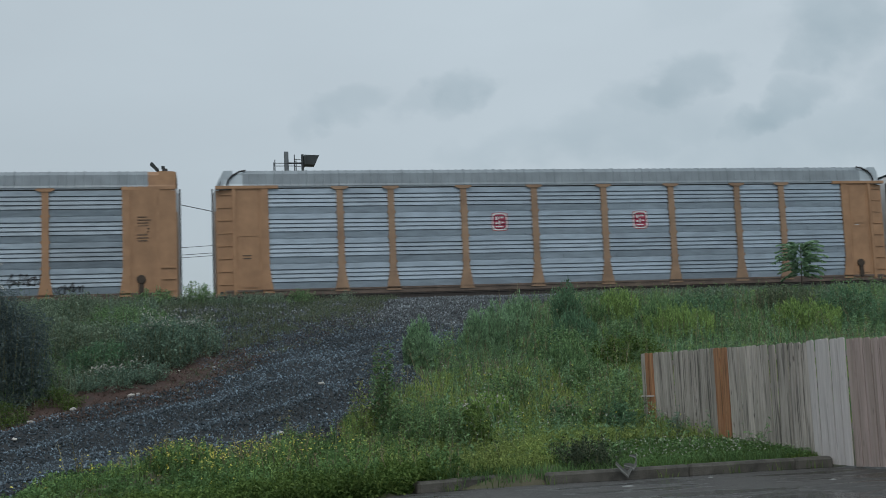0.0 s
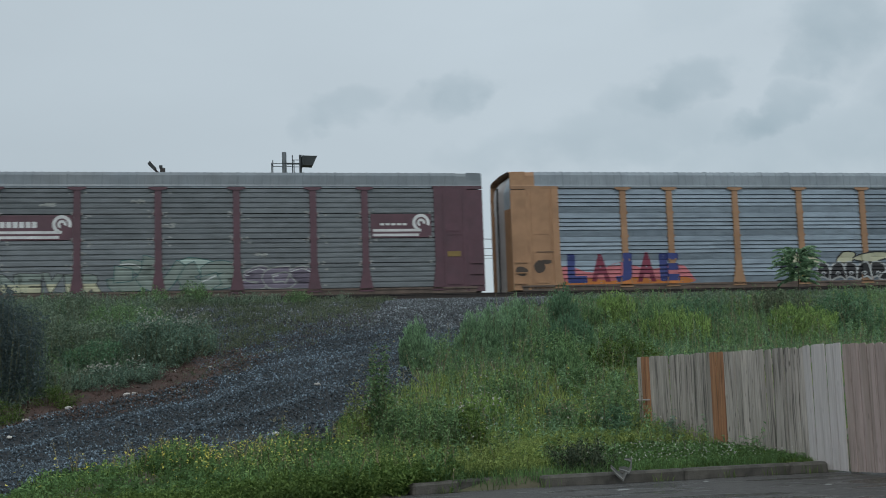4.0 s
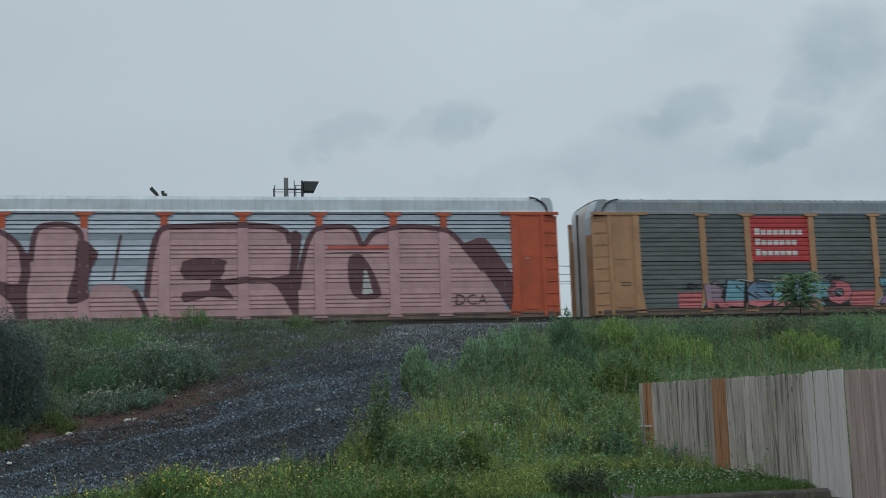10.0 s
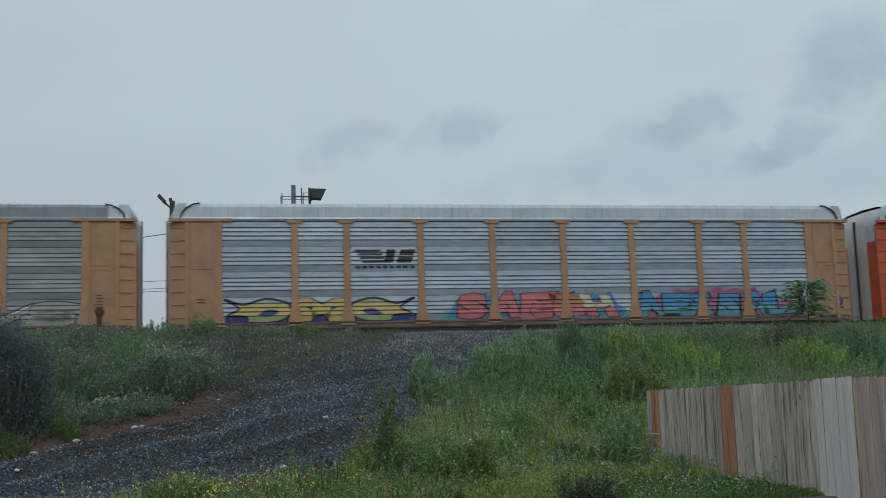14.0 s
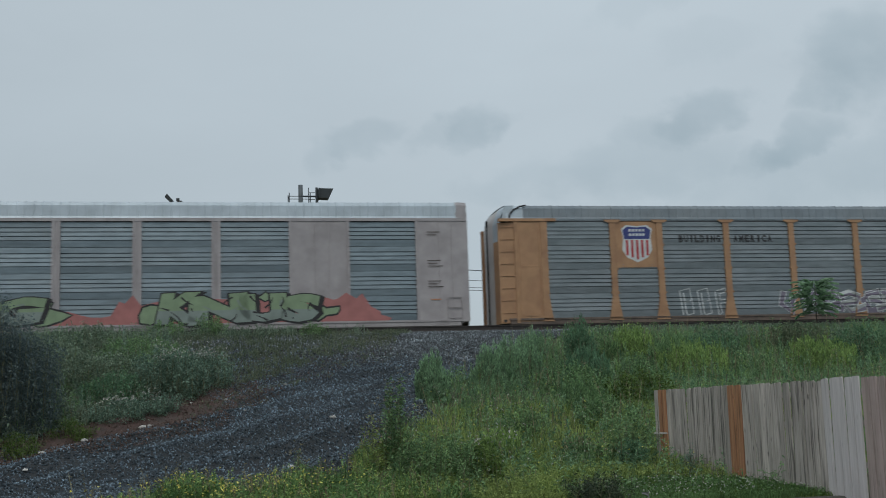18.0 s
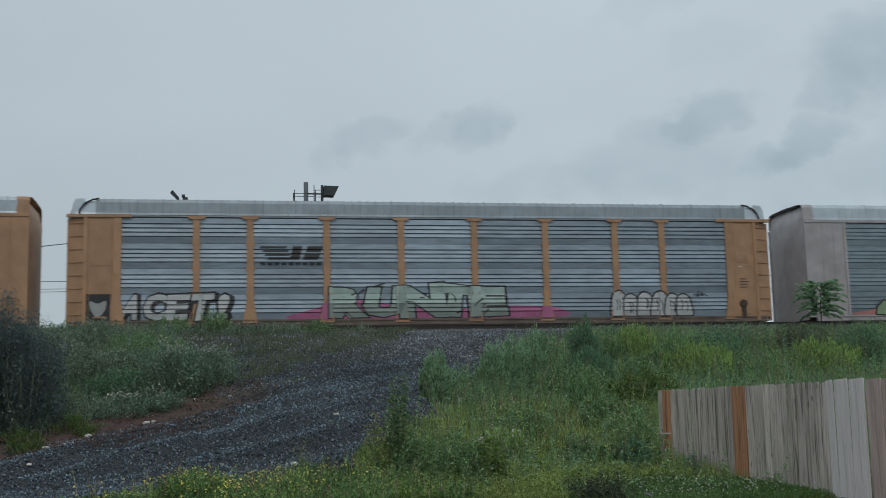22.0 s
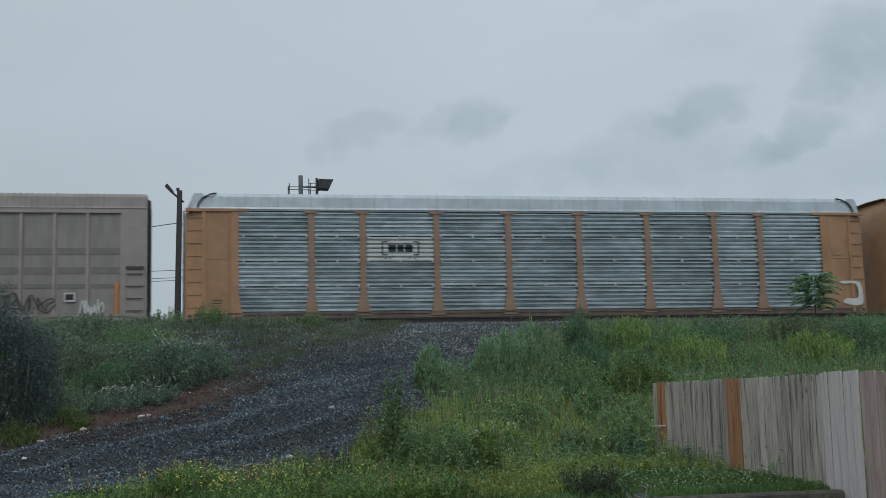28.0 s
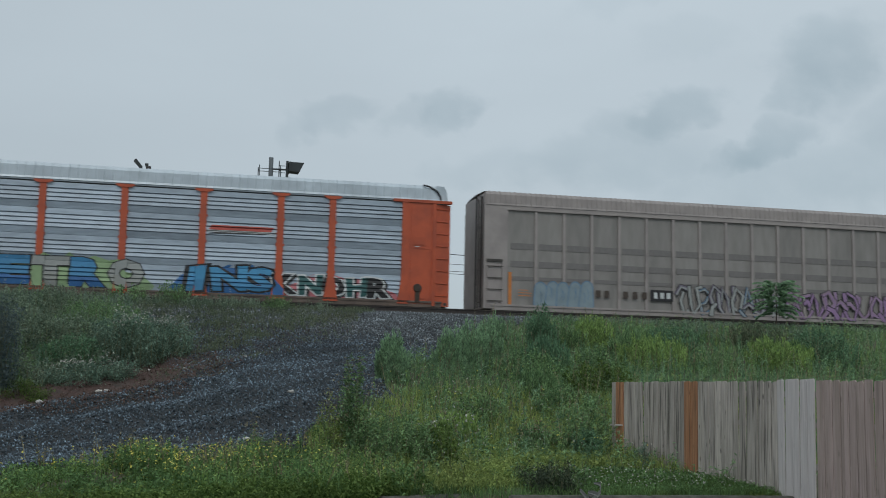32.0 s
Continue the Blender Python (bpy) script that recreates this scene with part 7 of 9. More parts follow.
def railway_track(yc, top, label):
    tr = tagged(new("railway_track"), label, "railway track", "railway tracks")
    tr.location = (10, yc, top)
    for s in (-0.74, 0.74):
        g = Geo()
        prof = [(-0.07, -0.22), (0.07, -0.22), (0.07, -0.20), (0.012, -0.13), (0.012, -0.045), (0.036, -0.035), (0.036, 0), (-0.036, 0), (-0.036, -0.035), (-0.012, -0.045), (-0.012, -0.13), (-0.07, -0.20)]
        n = len(prof)
        g.add([(-230, s + y, z) for y, z in prof] + [(230, s + y, z) for y, z in prof], [tuple(range(n)), tuple(range(2 * n - 1, n - 1, -1))] + [((i + 1) % n, i, n + i, n + (i + 1) % n) for i in range(n)])
        part("rail", g, M["rail"], tr)
    g = Geo()
    for i in range(-110, 130):
        g.box(i * 0.52 - 0.11, i * 0.52 + 0.11, -1.3, 1.3, -0.38, -0.222)
    tagged(part("sleepers", g, M["wood_tie"], tr), "row of dark timber sleepers", kind="stuff")


railway_track(39.35, 4.50, "dark steel rails of an empty track on ballast")
railway_track(45.68, RAIL_TOP, "dark steel rails under the moving freight train")

# ---------------------------------------------------------------- fence
FENCE_A, FENCE_B = Vector((8.12, 20.5, 0)), Vector((9.32, 15.6, 0))


def fence():
    f = tagged(new("wooden_fence"), "weathered grey picket fence with two new orange cedar boards", "fence")
    f.location = (FENCE_A.x, FENCE_A.y, 0)
    d = (FENCE_B - FENCE_A)
    length = d.length
    ang = math.atan2(d.y, d.x)
    f.rotation_euler = (0, 0, ang)
    rng = random.Random(4)
    meshes = {}
    # local x runs along the fence towards the lot; -y faces the bank, so the boards stand on the +y... side seen from the lot
    x, i = -0.01, 0
    total = 6.7
    while x < total:
        s = x / length
        w = 0.135 if i % 4 else 0.15
        kind = "plank"
        if 0.10 <= x < 0.30:
            kind, w = "cedar", 0.12 if x > 0.2 else 0.10
        elif 2.0 <= x < 2.30:
            kind, w = "cedar", 0.165
        elif 4.16 < x < 5.06:
            kind, w = "plank_white", 0.15
        elif x >= 5.06:
            kind, w = "plank_pink", 0.15
        base = max(0.02, float(np.interp(s, [0, 0.5, 0.8, 1.0, 1.3], [0.30, 0.15, 0.04, 0.02, 0.06])))
        top = 1.828 + rng.uniform(-0.010, 0.008) + (0.022 if kind == "plank_white" else 0)
        key = (kind, w, rng.randrange(4))
        if key not in meshes:
            g = Geo()
            c = 0.012 + 0.006 * key[2]
            out = [(0.0, 0), (w - 0.009, 0), (w - 0.009, 1 - 0.004 * key[2]), (w - 0.009 - c, 1.008), (c, 1.008 - 0.003 * key[2]), (0.0, 0.995)]
            inner = [(0.004 + u * (w - 0.017) / (w - 0.009), v) for u, v in out]
            n = len(out)
            g.add([(u, -0.006, v) for u, v in out] + [(u, -0.012, v) for u, v in inner] + [(u, 0.010, v) for u, v in out],
                  [tuple(n + k for k in range(n)), tuple(range(3 * n - 1, 2 * n - 1, -1))] + [(k, (k + 1) % n, n + (k + 1) % n, n + k) for k in range(n)] + [(2 * n + k, 2 * n + (k + 1) % n, (k + 1) % n, k) for k in range(n)])
            meshes[key] = g.mesh("plank", M[kind])
        part("plank", meshes[key], None, f, "new orange cedar board" if kind == "cedar" else "",
             at=Matrix.LocRotScale((x, rng.uniform(-0.006, 0.006) - (0.02 if kind == "cedar" else 0), base), Euler((rng.uniform(-0.008, 0.008), rng.uniform(-0.006, 0.006), rng.uniform(-0.03, 0.03))), (1, 1, top - base)))
        if 5.02 < x + w < 5.14 and kind == "plank_white":
            x += 0.03
        x += w + rng.uniform(0.001, 0.007)
        i += 1
    for z in (0.55, 1.15, 1.6):
        part("rail", Geo().box(0, total, 0.012, 0.05, z, z + 0.085), M["plank"], f)
    for px in (0.30, 2.45, 5.07, 6.5):
        part("post", Geo().box(px - 0.045, px + 0.045, 0.05, 0.14, 0.0, 1.75), M["plank"], f)
    part("latch", Geo().rounded(-0.02, 0.36, -0.05, -0.03, 1.05, 1.075, 0.003), M["plank_white"], f, "thin pale wooden latch bar")


fence()


# ---------------------------------------------------------------- kerb
def kerb():
    k = tagged(new("kerb"), "weathered rounded concrete kerb edging the parking lot", "kerb", kind="structure")
    rng = random.Random(9)
    x = 2.95
    while x < 9.15:
        w = min(rng.uniform(1.6, 2.2), 9.2 - x)
        if w < 0.2:
            break
        g = Geo()
        g.rounded(0, w - 0.004, -0.1, 0.11 + rng.uniform(-0.01, 0.01), -0.1, 0.15 + rng.uniform(-0.006, 0.006), 0.035)
        dy = max(0.0, 3.4 - x) * 0.35
        part("kerb_stone", g, M["concrete"], k, at=Matrix.LocRotScale((x, 16.05 - dy, 0), Euler((0, 0, 0.35 if x < 3.2 else rng.uniform(-0.004, 0.004))), None))
        x += w


def litter():
    """A torn pale bag caught on the kerb, and scraps on the asphalt."""
    film = flat("dirty_plastic", (0.24, 0.245, 0.235), 0.4)
    bag = tagged(new("torn_bag"), "torn dirty white plastic bag caught on the kerb", "litter")
    bag.location, bag.scale = (5.98, 15.90, 0.09), (0.72, 0.72, 0.72)
    for k, line in enumerate(([(-0.22, 0.02, 0.20), (-0.12, -0.03, 0.08), (-0.02, -0.06, -0.02), (0.06, -0.03, 0.06), (0.10, 0.0, 0.10)],
                              [(-0.06, 0.0, 0.16), (0.05, -0.01, 0.14), (0.14, 0.0, 0.10), (0.20, 0.02, 0.16), (0.22, 0.04, 0.30)],
                              [(0.08, 0.05, 0.34), (0.15, 0.03, 0.33), (0.21, 0.04, 0.30), (0.20, 0.03, 0.22)])):
        rng = random.Random(40 + k)
        rows = []
        for i, (x, y, z) in enumerate(line):
            w = (0.035, 0.055, 0.065, 0.045, 0.03)[i] * (0.6 if k == 2 else 1.0)
            rows.append([(x + rng.uniform(-0.012, 0.012), y - 0.02 * math.sin(j * 2.1), z + (j - 2) * w * 0.5 + rng.uniform(-0.008, 0.008)) for j in range(5)])
        rows += [[(x, y + 0.012, z) for x, y, z in row] for row in rows[::-1]]
        part("torn_flap", Geo().sheet(rows), film, bag)
    for x, y, s in ((8.1, 14.1, 0.05), (5.6, 14.9, 0.09), (7.0, 15.4, 0.04)):
        g = Geo().add([(-s, -s * 0.6, 0.004), (s, -s * 0.5, 0.006), (s * 0.8, s * 0.6, 0.012), (-s * 0.7, s * 0.5, 0.005), (0, 0, 0.02)], [(0, 1, 4), (1, 2, 4), (2, 3, 4), (3, 0, 4)])
        ob = tagged(new("paper_scrap", g.mesh("paper_scrap", film)), "pale scrap of paper on wet asphalt", "litter", "paper scraps")
        ob.location = (x, y, 0.0)


litter()


kerb()


# ---------------------------------------------------------------- signal mast and light pole behind the train
def signal_mast():
    m = tagged(new("signal_mast"), "tall grey railway signal mast with platforms and black signal heads", "railway signal")
    Y = 52.0
    X0 = 0.0848 * Y
    m.location = (X0, Y, float(height(X0, Y)))
    z0 = m.location.z
    zz = lambda slope: 1.45 + slope * Y - z0
    part("pole", Geo().tube((0, 0, 0), (0, 0, zz(0.2023)), 0.105, 0.10, n=14), M["mast"], m)
    part("base_plate", Geo().rounded(-0.35, 0.35, -0.35, 0.35, 0, 0.12, 0.02), M["mast"], m)
    lx = 0.36
    ladder = part("ladder", Geo().tube((lx - 0.02, -0.25, 0.2), (lx - 0.02, -0.25, zz(0.199)), 0.022, n=5).tube((lx + 0.26, -0.25, 0.2), (lx + 0.26, -0.25, zz(0.18)), 0.022, n=5), M["mast_dark"], m)
    z = 0.4
    while z < zz(0.196):
        part("rung", cached("mast_rung", lambda: Geo().tube((lx - 0.02, -0.25, 0), (lx + 0.26, -0.25, 0), 0.015, n=5).mesh("rung", M["mast_dark"])), None, ladder, at=(0, 0, z))
        z += 0.31
    for slope in (0.1723, 0.1301, 0.0888):
        z = zz(slope)
        p = part("platform", Geo().box(-0.55, 0.42, -0.35, 0.35, z - 0.04, z + 0.04), M["mast_dark"], m)
        for x, y in ((-0.53, -0.33), (-0.53, 0.33), (0.40, -0.33), (0.40, 0.33)):
            part("stanchion", Geo().tube((x, y, z), (x, y, z + 1.15), 0.022, n=5), M["mast_dark"], p)
        for zr in (0.55, 1.1 if slope > 0.17 else 0.56):
            part("guard_rail", Geo().tube((-0.53, -0.33, z + zr * 0.9), (0.40, -0.33, z + zr * 0.9), 0.016, n=5).tube((-0.53, 0.33, z + zr * 0.9), (0.40, 0.33, z + zr * 0.9), 0.016, n=5)
                 .tube((-0.53, -0.33, z + zr * 0.9), (-0.53, 0.33, z + zr * 0.9), 0.016, n=5), M["mast_dark"], p)
        part("collar", Geo().tube((0, 0, z - 0.2), (0, 0, z + 0.25), 0.15, n=14), M["mast"], m)
        top_one = slope > 0.17
        h0 = zz(0.1944) if top_one else zz(0.1572 if slope > 0.12 else 0.1147)
        half = 0.22 if top_one else 0.48
        xr = 1.44 if top_one else 1.46
        head = part("signal_head", Geo().box(0.78, 0.84, -0.36, 0.36, h0 - half, h0 + half), M["signal"], m)
        part("hood", Geo().add([(0.84, -0.3, h0 + half), (xr, -0.3, h0 + half * 0.95), (xr - 0.2, -0.3, h0 - half), (0.84, -0.3, h0 - half * 0.92),
                               (0.84, 0.3, h0 + half), (xr, 0.3, h0 + half * 0.95), (xr - 0.2, 0.3, h0 - half), (0.84, 0.3, h0 - half * 0.92)],
                              [(0, 1, 2, 3)[::-1], (4, 5, 6, 7), (0, 4, 5, 1), (1, 5, 6, 2), (3, 2, 6, 7), (0, 3, 7, 4)]), M["signal"], head)
        part("bracket", Geo().tube((0, 0, h0 - 0.1), (0.80, 0, h0 - 0.1), 0.04, n=6).tube((0.72, 0, h0 - 0.75), (0.72, 0, h0 + half + 0.08), 0.06, n=6), M["mast_dark"], head)


def solar_panel():
    Y = 50.0
    X0 = 0.0539 * Y
    z0 = float(height(X0, Y))
    s = tagged(new("solar_panel"), "small tilted solar panel on a thin steel post", "solar panel")
    s.location = (X0, Y, z0)
    zz = lambda slope: 1.45 + slope * Y - z0
    part("post", Geo().tube((0, 0, 0), (0, 0, zz(0.1024)), 0.05, n=8), M["mast_dark"], s)
    a, b = (-0.62, zz(0.0970)), (0.20, zz(0.1057))
    part("panel", Geo().add([(a[0], -0.5, a[1]), (b[0], -0.5, b[1]), (b[0], 0.5, b[1] + 0.03), (a[0], 0.5, a[1] + 0.2), (a[0] - 0.02, -0.5, a[1] + 0.06), (b[0] - 0.02, -0.5, b[1] + 0.06), (b[0] - 0.02, 0.5, b[1] + 0.09), (a[0] - 0.02, 0.5, a[1] + 0.26)],
                            [(3, 2, 1, 0), (4, 5, 6, 7), (0, 1, 5, 4), (1, 2, 6, 5), (2, 3, 7, 6), (3, 0, 4, 7)]), M["roof_grey"], s)
    part("brace", Geo().tube((0, 0, zz(0.088)), (-0.42, 0, zz(0.098)), 0.025, n=6), M["mast_dark"], s)
    part("frame_bar", Geo().tube((-0.62, -0.1, zz(0.1062)), (0.16, -0.1, zz(0.1062)), 0.035, n=6), M["mast_dark"], s)
    part("antenna", Geo().tube((-0.35, -0.1, zz(0.1062)), (-0.35, -0.1, zz(0.1095)), 0.04, n=6), M["mast_dark"], s)


def light_pole():
    Y = 56.0
    X0 = -0.0175 * Y
    z0 = float(height(X0, Y))
    p = tagged(new("light_pole"), "dark wooden pole with a floodlight on a short arm", "light pole")
    p.location = (X0, Y, z0)
    zz = lambda slope: 1.45 + slope * Y - z0
    part("pole", Geo().tube((-0.06, 0, 0), (0.06, 0, zz(0.1879)), 0.17, 0.12, n=12), M["pole"], p)
    part("arm", Geo().tube((0.25, -0.05, zz(0.178)), (-0.35, -0.05, zz(0.187)), 0.05, n=6), M["pole"], p)
    part("floodlight", Geo().add([(-0.62, -0.18, zz(0.1915)), (-0.30, -0.18, zz(0.1858)), (-0.22, -0.18, zz(0.1872)), (-0.52, -0.18, zz(0.1935)),
                                 (-0.62, 0.18, zz(0.1915)), (-0.30, 0.18, zz(0.1858)), (-0.22, 0.18, zz(0.1872)), (-0.52, 0.18, zz(0.1935))],
                                [(0, 1, 2, 3), (7, 6, 5, 4), (0, 4, 5, 1), (1, 5, 6, 2), (2, 6, 7, 3), (3, 7, 4, 0)]), M["signal"], p)
    part("bracket", Geo().box(-0.1, 0.05, -0.1, 0.1, zz(0.1879), zz(0.1879) + 0.12), M["signal"], p)


signal_mast()
light_pole()


def strand(parent, pts, Y, radius, origin):
    g = Geo()
    pts = [(k * Y - origin[0], Y - origin[1], 1.45 + sl * Y - origin[2]) for k, sl in pts]
    for a, b in zip(pts, pts[1:]):
        g.tube(a, b, radius, n=4)
    part("wire", g, M["black"], parent)


def wires():
    """The lamp's own feed lines and a far line between poles beyond the view."""
    pole = bpy.data.objects["light_pole"]
    o = tuple(pole.location)
    strand(pole, [(-0.30, 0.122), (-0.20, 0.1365), (-0.1256, 0.1463), (-0.06, 0.1540), (-0.0175, 0.1605)], 56.0, 0.018, o)
    strand(pole, [(-0.0175, 0.1605), (-0.001, 0.1567), (0.0233, 0.1512), (0.065, 0.1430), (0.1106, 0.1362), (0.248, 0.1266), (0.45, 0.122), (0.60, 0.121)], 56.0, 0.018, o)
    for x in (-75.0, 130.0):
        z = float(height(x, 140.0))
        p = tagged(new("utility_pole"), "dark timber utility pole far beyond the tracks", "utility pole", "utility poles")
        p.location = (x, 140.0, z)
        part("pole", Geo().tube((0, 0, 0), (0, 0, 19.5), 0.2, 0.14, n=8), M["pole"], p)
        part("crossarm", Geo().box(-0.1, 0.1, -1.2, 1.2, 16.0, 16.2).box(-0.1, 0.1, -1.2, 1.2, 18.2, 18.4), M["pole"], p)
        if x < 0:
            for e in (0.0, -0.0062, -0.0085):
                strand(p, [(-75 / 140, 0.118 + e), (-0.3, 0.1145 + e), (-0.1034, 0.1170 + e), (0, 0.1215 + e), (0.046, 0.1240 + e), (0.2485, 0.1180 + e), (0.6, 0.1150 + e), (130 / 140, 0.118 + e)], 140.0, 0.03, (x, 140.0, z))


solar_panel()
wires()

# ---------------------------------------------------------------- vegetation
def leafy(name, base, second, amount=0.5, through=0.4, island=0.5, grain=0.9, patch=0.5):
    """A leaf or blade material: two tones in patches and from leaf to leaf, some light coming through."""
    return mat(name, base, 0.7, 0, 0.2, grain, island=island, second=second, second_scale=patch, second_amount=amount, translucent=through, spec=0.10)


GREEN = dict(
    grass=leafy("grass_blade", (0.20, 0.305, 0.092), (0.325, 0.345, 0.125), 0.65),
    lush=leafy("lush_grass", (0.085, 0.165, 0.045), (0.15, 0.19, 0.056), 0.65),
    weed=leafy("weed_leaf", (0.155, 0.278, 0.135), (0.235, 0.33, 0.145)),
    feather=leafy("feathery_leaf", (0.215, 0.36, 0.22), (0.285, 0.40, 0.21), 0.4),
    deep=leafy("deep_green_leaf", (0.13, 0.25, 0.15), (0.14, 0.22, 0.12), 0.4),
    bright=leafy("bright_leaf", (0.225, 0.365, 0.125), (0.32, 0.395, 0.14)),
    dull=leafy("dull_leaf", (0.165, 0.25, 0.175), (0.23, 0.25, 0.185), 0.55),
    thin=leafy("thin_dry_leaf", (0.125, 0.18, 0.11), (0.165, 0.165, 0.115), 0.7),
    sage=leafy("sage_leaf", (0.165, 0.27, 0.205), (0.21, 0.255, 0.195), 0.4),
    dark=leafy("dark_leaf", (0.12, 0.16, 0.17), (0.115, 0.155, 0.125), 0.4, 0.4, 0.2),
    stem=mat("weed_stem", (0.14, 0.15, 0.085), 0.8, 0, 0.2, 2.0, island=0.3),
    yellow=leafy("yellow_petal", (0.70, 0.63, 0.12), (0.60, 0.58, 0.20), 0.5, 0.2, 0.2),
    white=leafy("white_petal", (0.50, 0.50, 0.46), (0.46, 0.44, 0.38), 0.4, 0.2, 0.2),
    herb=leafy("clover_leaf", (0.115, 0.215, 0.085), (0.16, 0.25, 0.095), 0.5),
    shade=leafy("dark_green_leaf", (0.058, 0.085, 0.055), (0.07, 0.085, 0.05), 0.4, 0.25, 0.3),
    frond=leafy("frond_leaf", (0.20, 0.325, 0.20), (0.255, 0.365, 0.205), 0.4, 0.5),
    seed=leafy("dry_seed_head", (0.25, 0.225, 0.14), (0.20, 0.18, 0.115), 0.4, 0.2),
    bark=mat("bark", (0.09, 0.07, 0.055), 0.9, 0, 0.2, 4.0),
)


def blades(rng, x, y, hmin, hmax, width, lean=0.35, z=None):
    """Bent tapered blades of grass, one a point: arrays of vertices and triangles."""
    n = len(x)
    z = height(x, y) if z is None else z
    h = rng.uniform(hmin, hmax, n)
    a = rng.uniform(0, 2 * np.pi, n)
    l = rng.uniform(0.1, 1, n) * lean * h
    dx, dy = np.cos(a) * l, np.sin(a) * l
    b = rng.uniform(0, np.pi, n)
    wx, wy = np.cos(b) * width / 2, np.sin(b) * width / 2 * 0.6
    P = np.stack([x, y, z - 0.02], -1)
    W = np.stack([wx, wy, 0 * wx], -1)
    mid = P + np.stack([dx * 0.35, dy * 0.35, h * 0.6], -1)
    tip = P + np.stack([dx, dy, h], -1)
    v = np.stack([P - W, P + W, mid - W * 0.8, mid + W * 0.8, tip], 1).reshape(-1, 3)
    base = (np.arange(n) * 5)[:, None]
    f = np.concatenate([base + np.array([[0, 1, 3]]), base + np.array([[0, 3, 2]]), base + np.array([[2, 3, 4]])])
    return v, f


def leaves(rng, c, size, droop=0.3, aspect=0.42):
    """Pointed leaves, one a centre: two bent triangles pairs each."""
    n = len(c)
    a, t = rng.uniform(0, 2 * np.pi, n), rng.normal(0.15, 0.5, n)
    s = size * rng.uniform(0.6, 1.25, n)
    d = np.stack([np.cos(a) * np.cos(t), np.sin(a) * np.cos(t), np.sin(t)], -1) * s[:, None]
    side = np.stack([-np.sin(a), np.cos(a), rng.normal(0, 0.35, n)], -1) * (s * aspect / 2)[:, None]
    tip = c + d + np.array([0, 0, -1.0]) * (droop * s)[:, None]
    mid = c + d * 0.45
    v = np.stack([c, mid + side, tip, mid - side], 1).reshape(-1, 3)
    base = (np.arange(n) * 4)[:, None]
    f = np.concatenate([base + np.array([[0, 1, 2]]), base + np.array([[0, 2, 3]])])
    return v, f


def merge(*sets):
    vs, fs, n = [], [], 0
    for v, f in sets:
        vs.append(v)
        fs.append(f + n)
        n += len(v)
    return np.concatenate(vs), np.concatenate(fs)


def weeds(rng, x, y, hmin, hmax, per, size, spread=0.10, low=0.15, lean=0.2, taper=0.6, aspect=0.42):
    """Leafy stalks: a thin stem and leaves round it, narrowing to the top."""
    n = len(x)
    z = height(x, y)
    h = rng.uniform(hmin, hmax, n)
    ax, ay = rng.normal(0, lean, n) * h, rng.normal(0, lean, n) * h
    stem = blades(rng, x, y, 0.9, 1.0, 0.012, 0.0)
    sv = stem[0].reshape(n, 5, 3)
    top = np.stack([x + ax, y + ay, z + h], -1)
    root = np.stack([x, y, z - 0.02], -1)
    for k, s in ((2, 0.6), (3, 0.6), (4, 1.0)):
        off = sv[:, k] - sv[:, 0] if k != 4 else 0
        w = np.array([0.005 if k == 3 else -0.005, 0, 0]) if k != 4 else 0
        sv[:, k] = root + (top - root) * s + w
    s = rng.uniform(low, 1.0, (n, per))
    r = spread * (1 - taper * s) * rng.uniform(0.2, 1, (n, per))
    a = rng.uniform(0, 2 * np.pi, (n, per))
    c = root[:, None, :] + (top - root)[:, None, :] * s[..., None] + np.stack([np.cos(a) * r, np.sin(a) * r, 0 * r], -1)
    return (sv.reshape(-1, 3), stem[1]), leaves(rng, c.reshape(-1, 3), size, 0.3, aspect), top


def stand(rng, x, y, hmin, hmax, per, size, aspect=0.2, rise=0.6, lean=0.07):
    """Slim upright stalks set with narrow leaves that point outward and up, closer towards the tip."""
    n = len(x)
    z = height(x, y)
    h = rng.uniform(hmin, hmax, n)
    root = np.stack([x, y, z - 0.02], -1)
    top = np.stack([x + rng.normal(0, lean, n) * h, y + rng.normal(0, lean, n) * h, z + h], -1)
    w = np.array([0.004, 0, 0])
    stem = np.stack([root - w, root + w, top], 1).reshape(-1, 3)
    stem_f = (np.arange(n) * 3)[:, None] + np.array([[0, 1, 2]])
    s = 1 - 0.85 * rng.random((n, per)) ** 1.3
    c = (root[:, None] + (top - root)[:, None] * s[..., None]).reshape(-1, 3)
    k = len(c)
    a, e = rng.uniform(0, 2 * np.pi, k), rng.normal(rise, 0.35, k)
    ln = size * rng.uniform(0.6, 1.2, k) * (1.25 - 0.6 * s.reshape(-1))
    d = np.stack([np.cos(a) * np.cos(e), np.sin(a) * np.cos(e), np.sin(e)], -1) * ln[:, None]
    side = np.stack([-np.sin(a), np.cos(a), rng.normal(0, 0.4, k)], -1) * (ln * aspect / 2)[:, None]
    v = np.stack([c, c + d * 0.45 + side, c + d - np.array([0, 0, 0.12]) * ln[:, None], c + d * 0.45 - side], 1).reshape(-1, 3)
    base = (np.arange(k) * 4)[:, None]
    f = np.concatenate([base + np.array([[0, 1, 2]]), base + np.array([[0, 2, 3]])])
    return (stem, stem_f), (v, f), top


def stuff(name, sets, material, label, category):
    v, f = merge(*sets)
    return tagged(new(name, array_mesh(name, v, f, material)), label, category, kind="stuff")


def not_gravel(x, y):
    return ~inside(GRAVEL, x, y) & ~inside(SOIL, x, y) & (y > 16.3 - np.clip(3.0 - x, 0, 4) * 0.85)


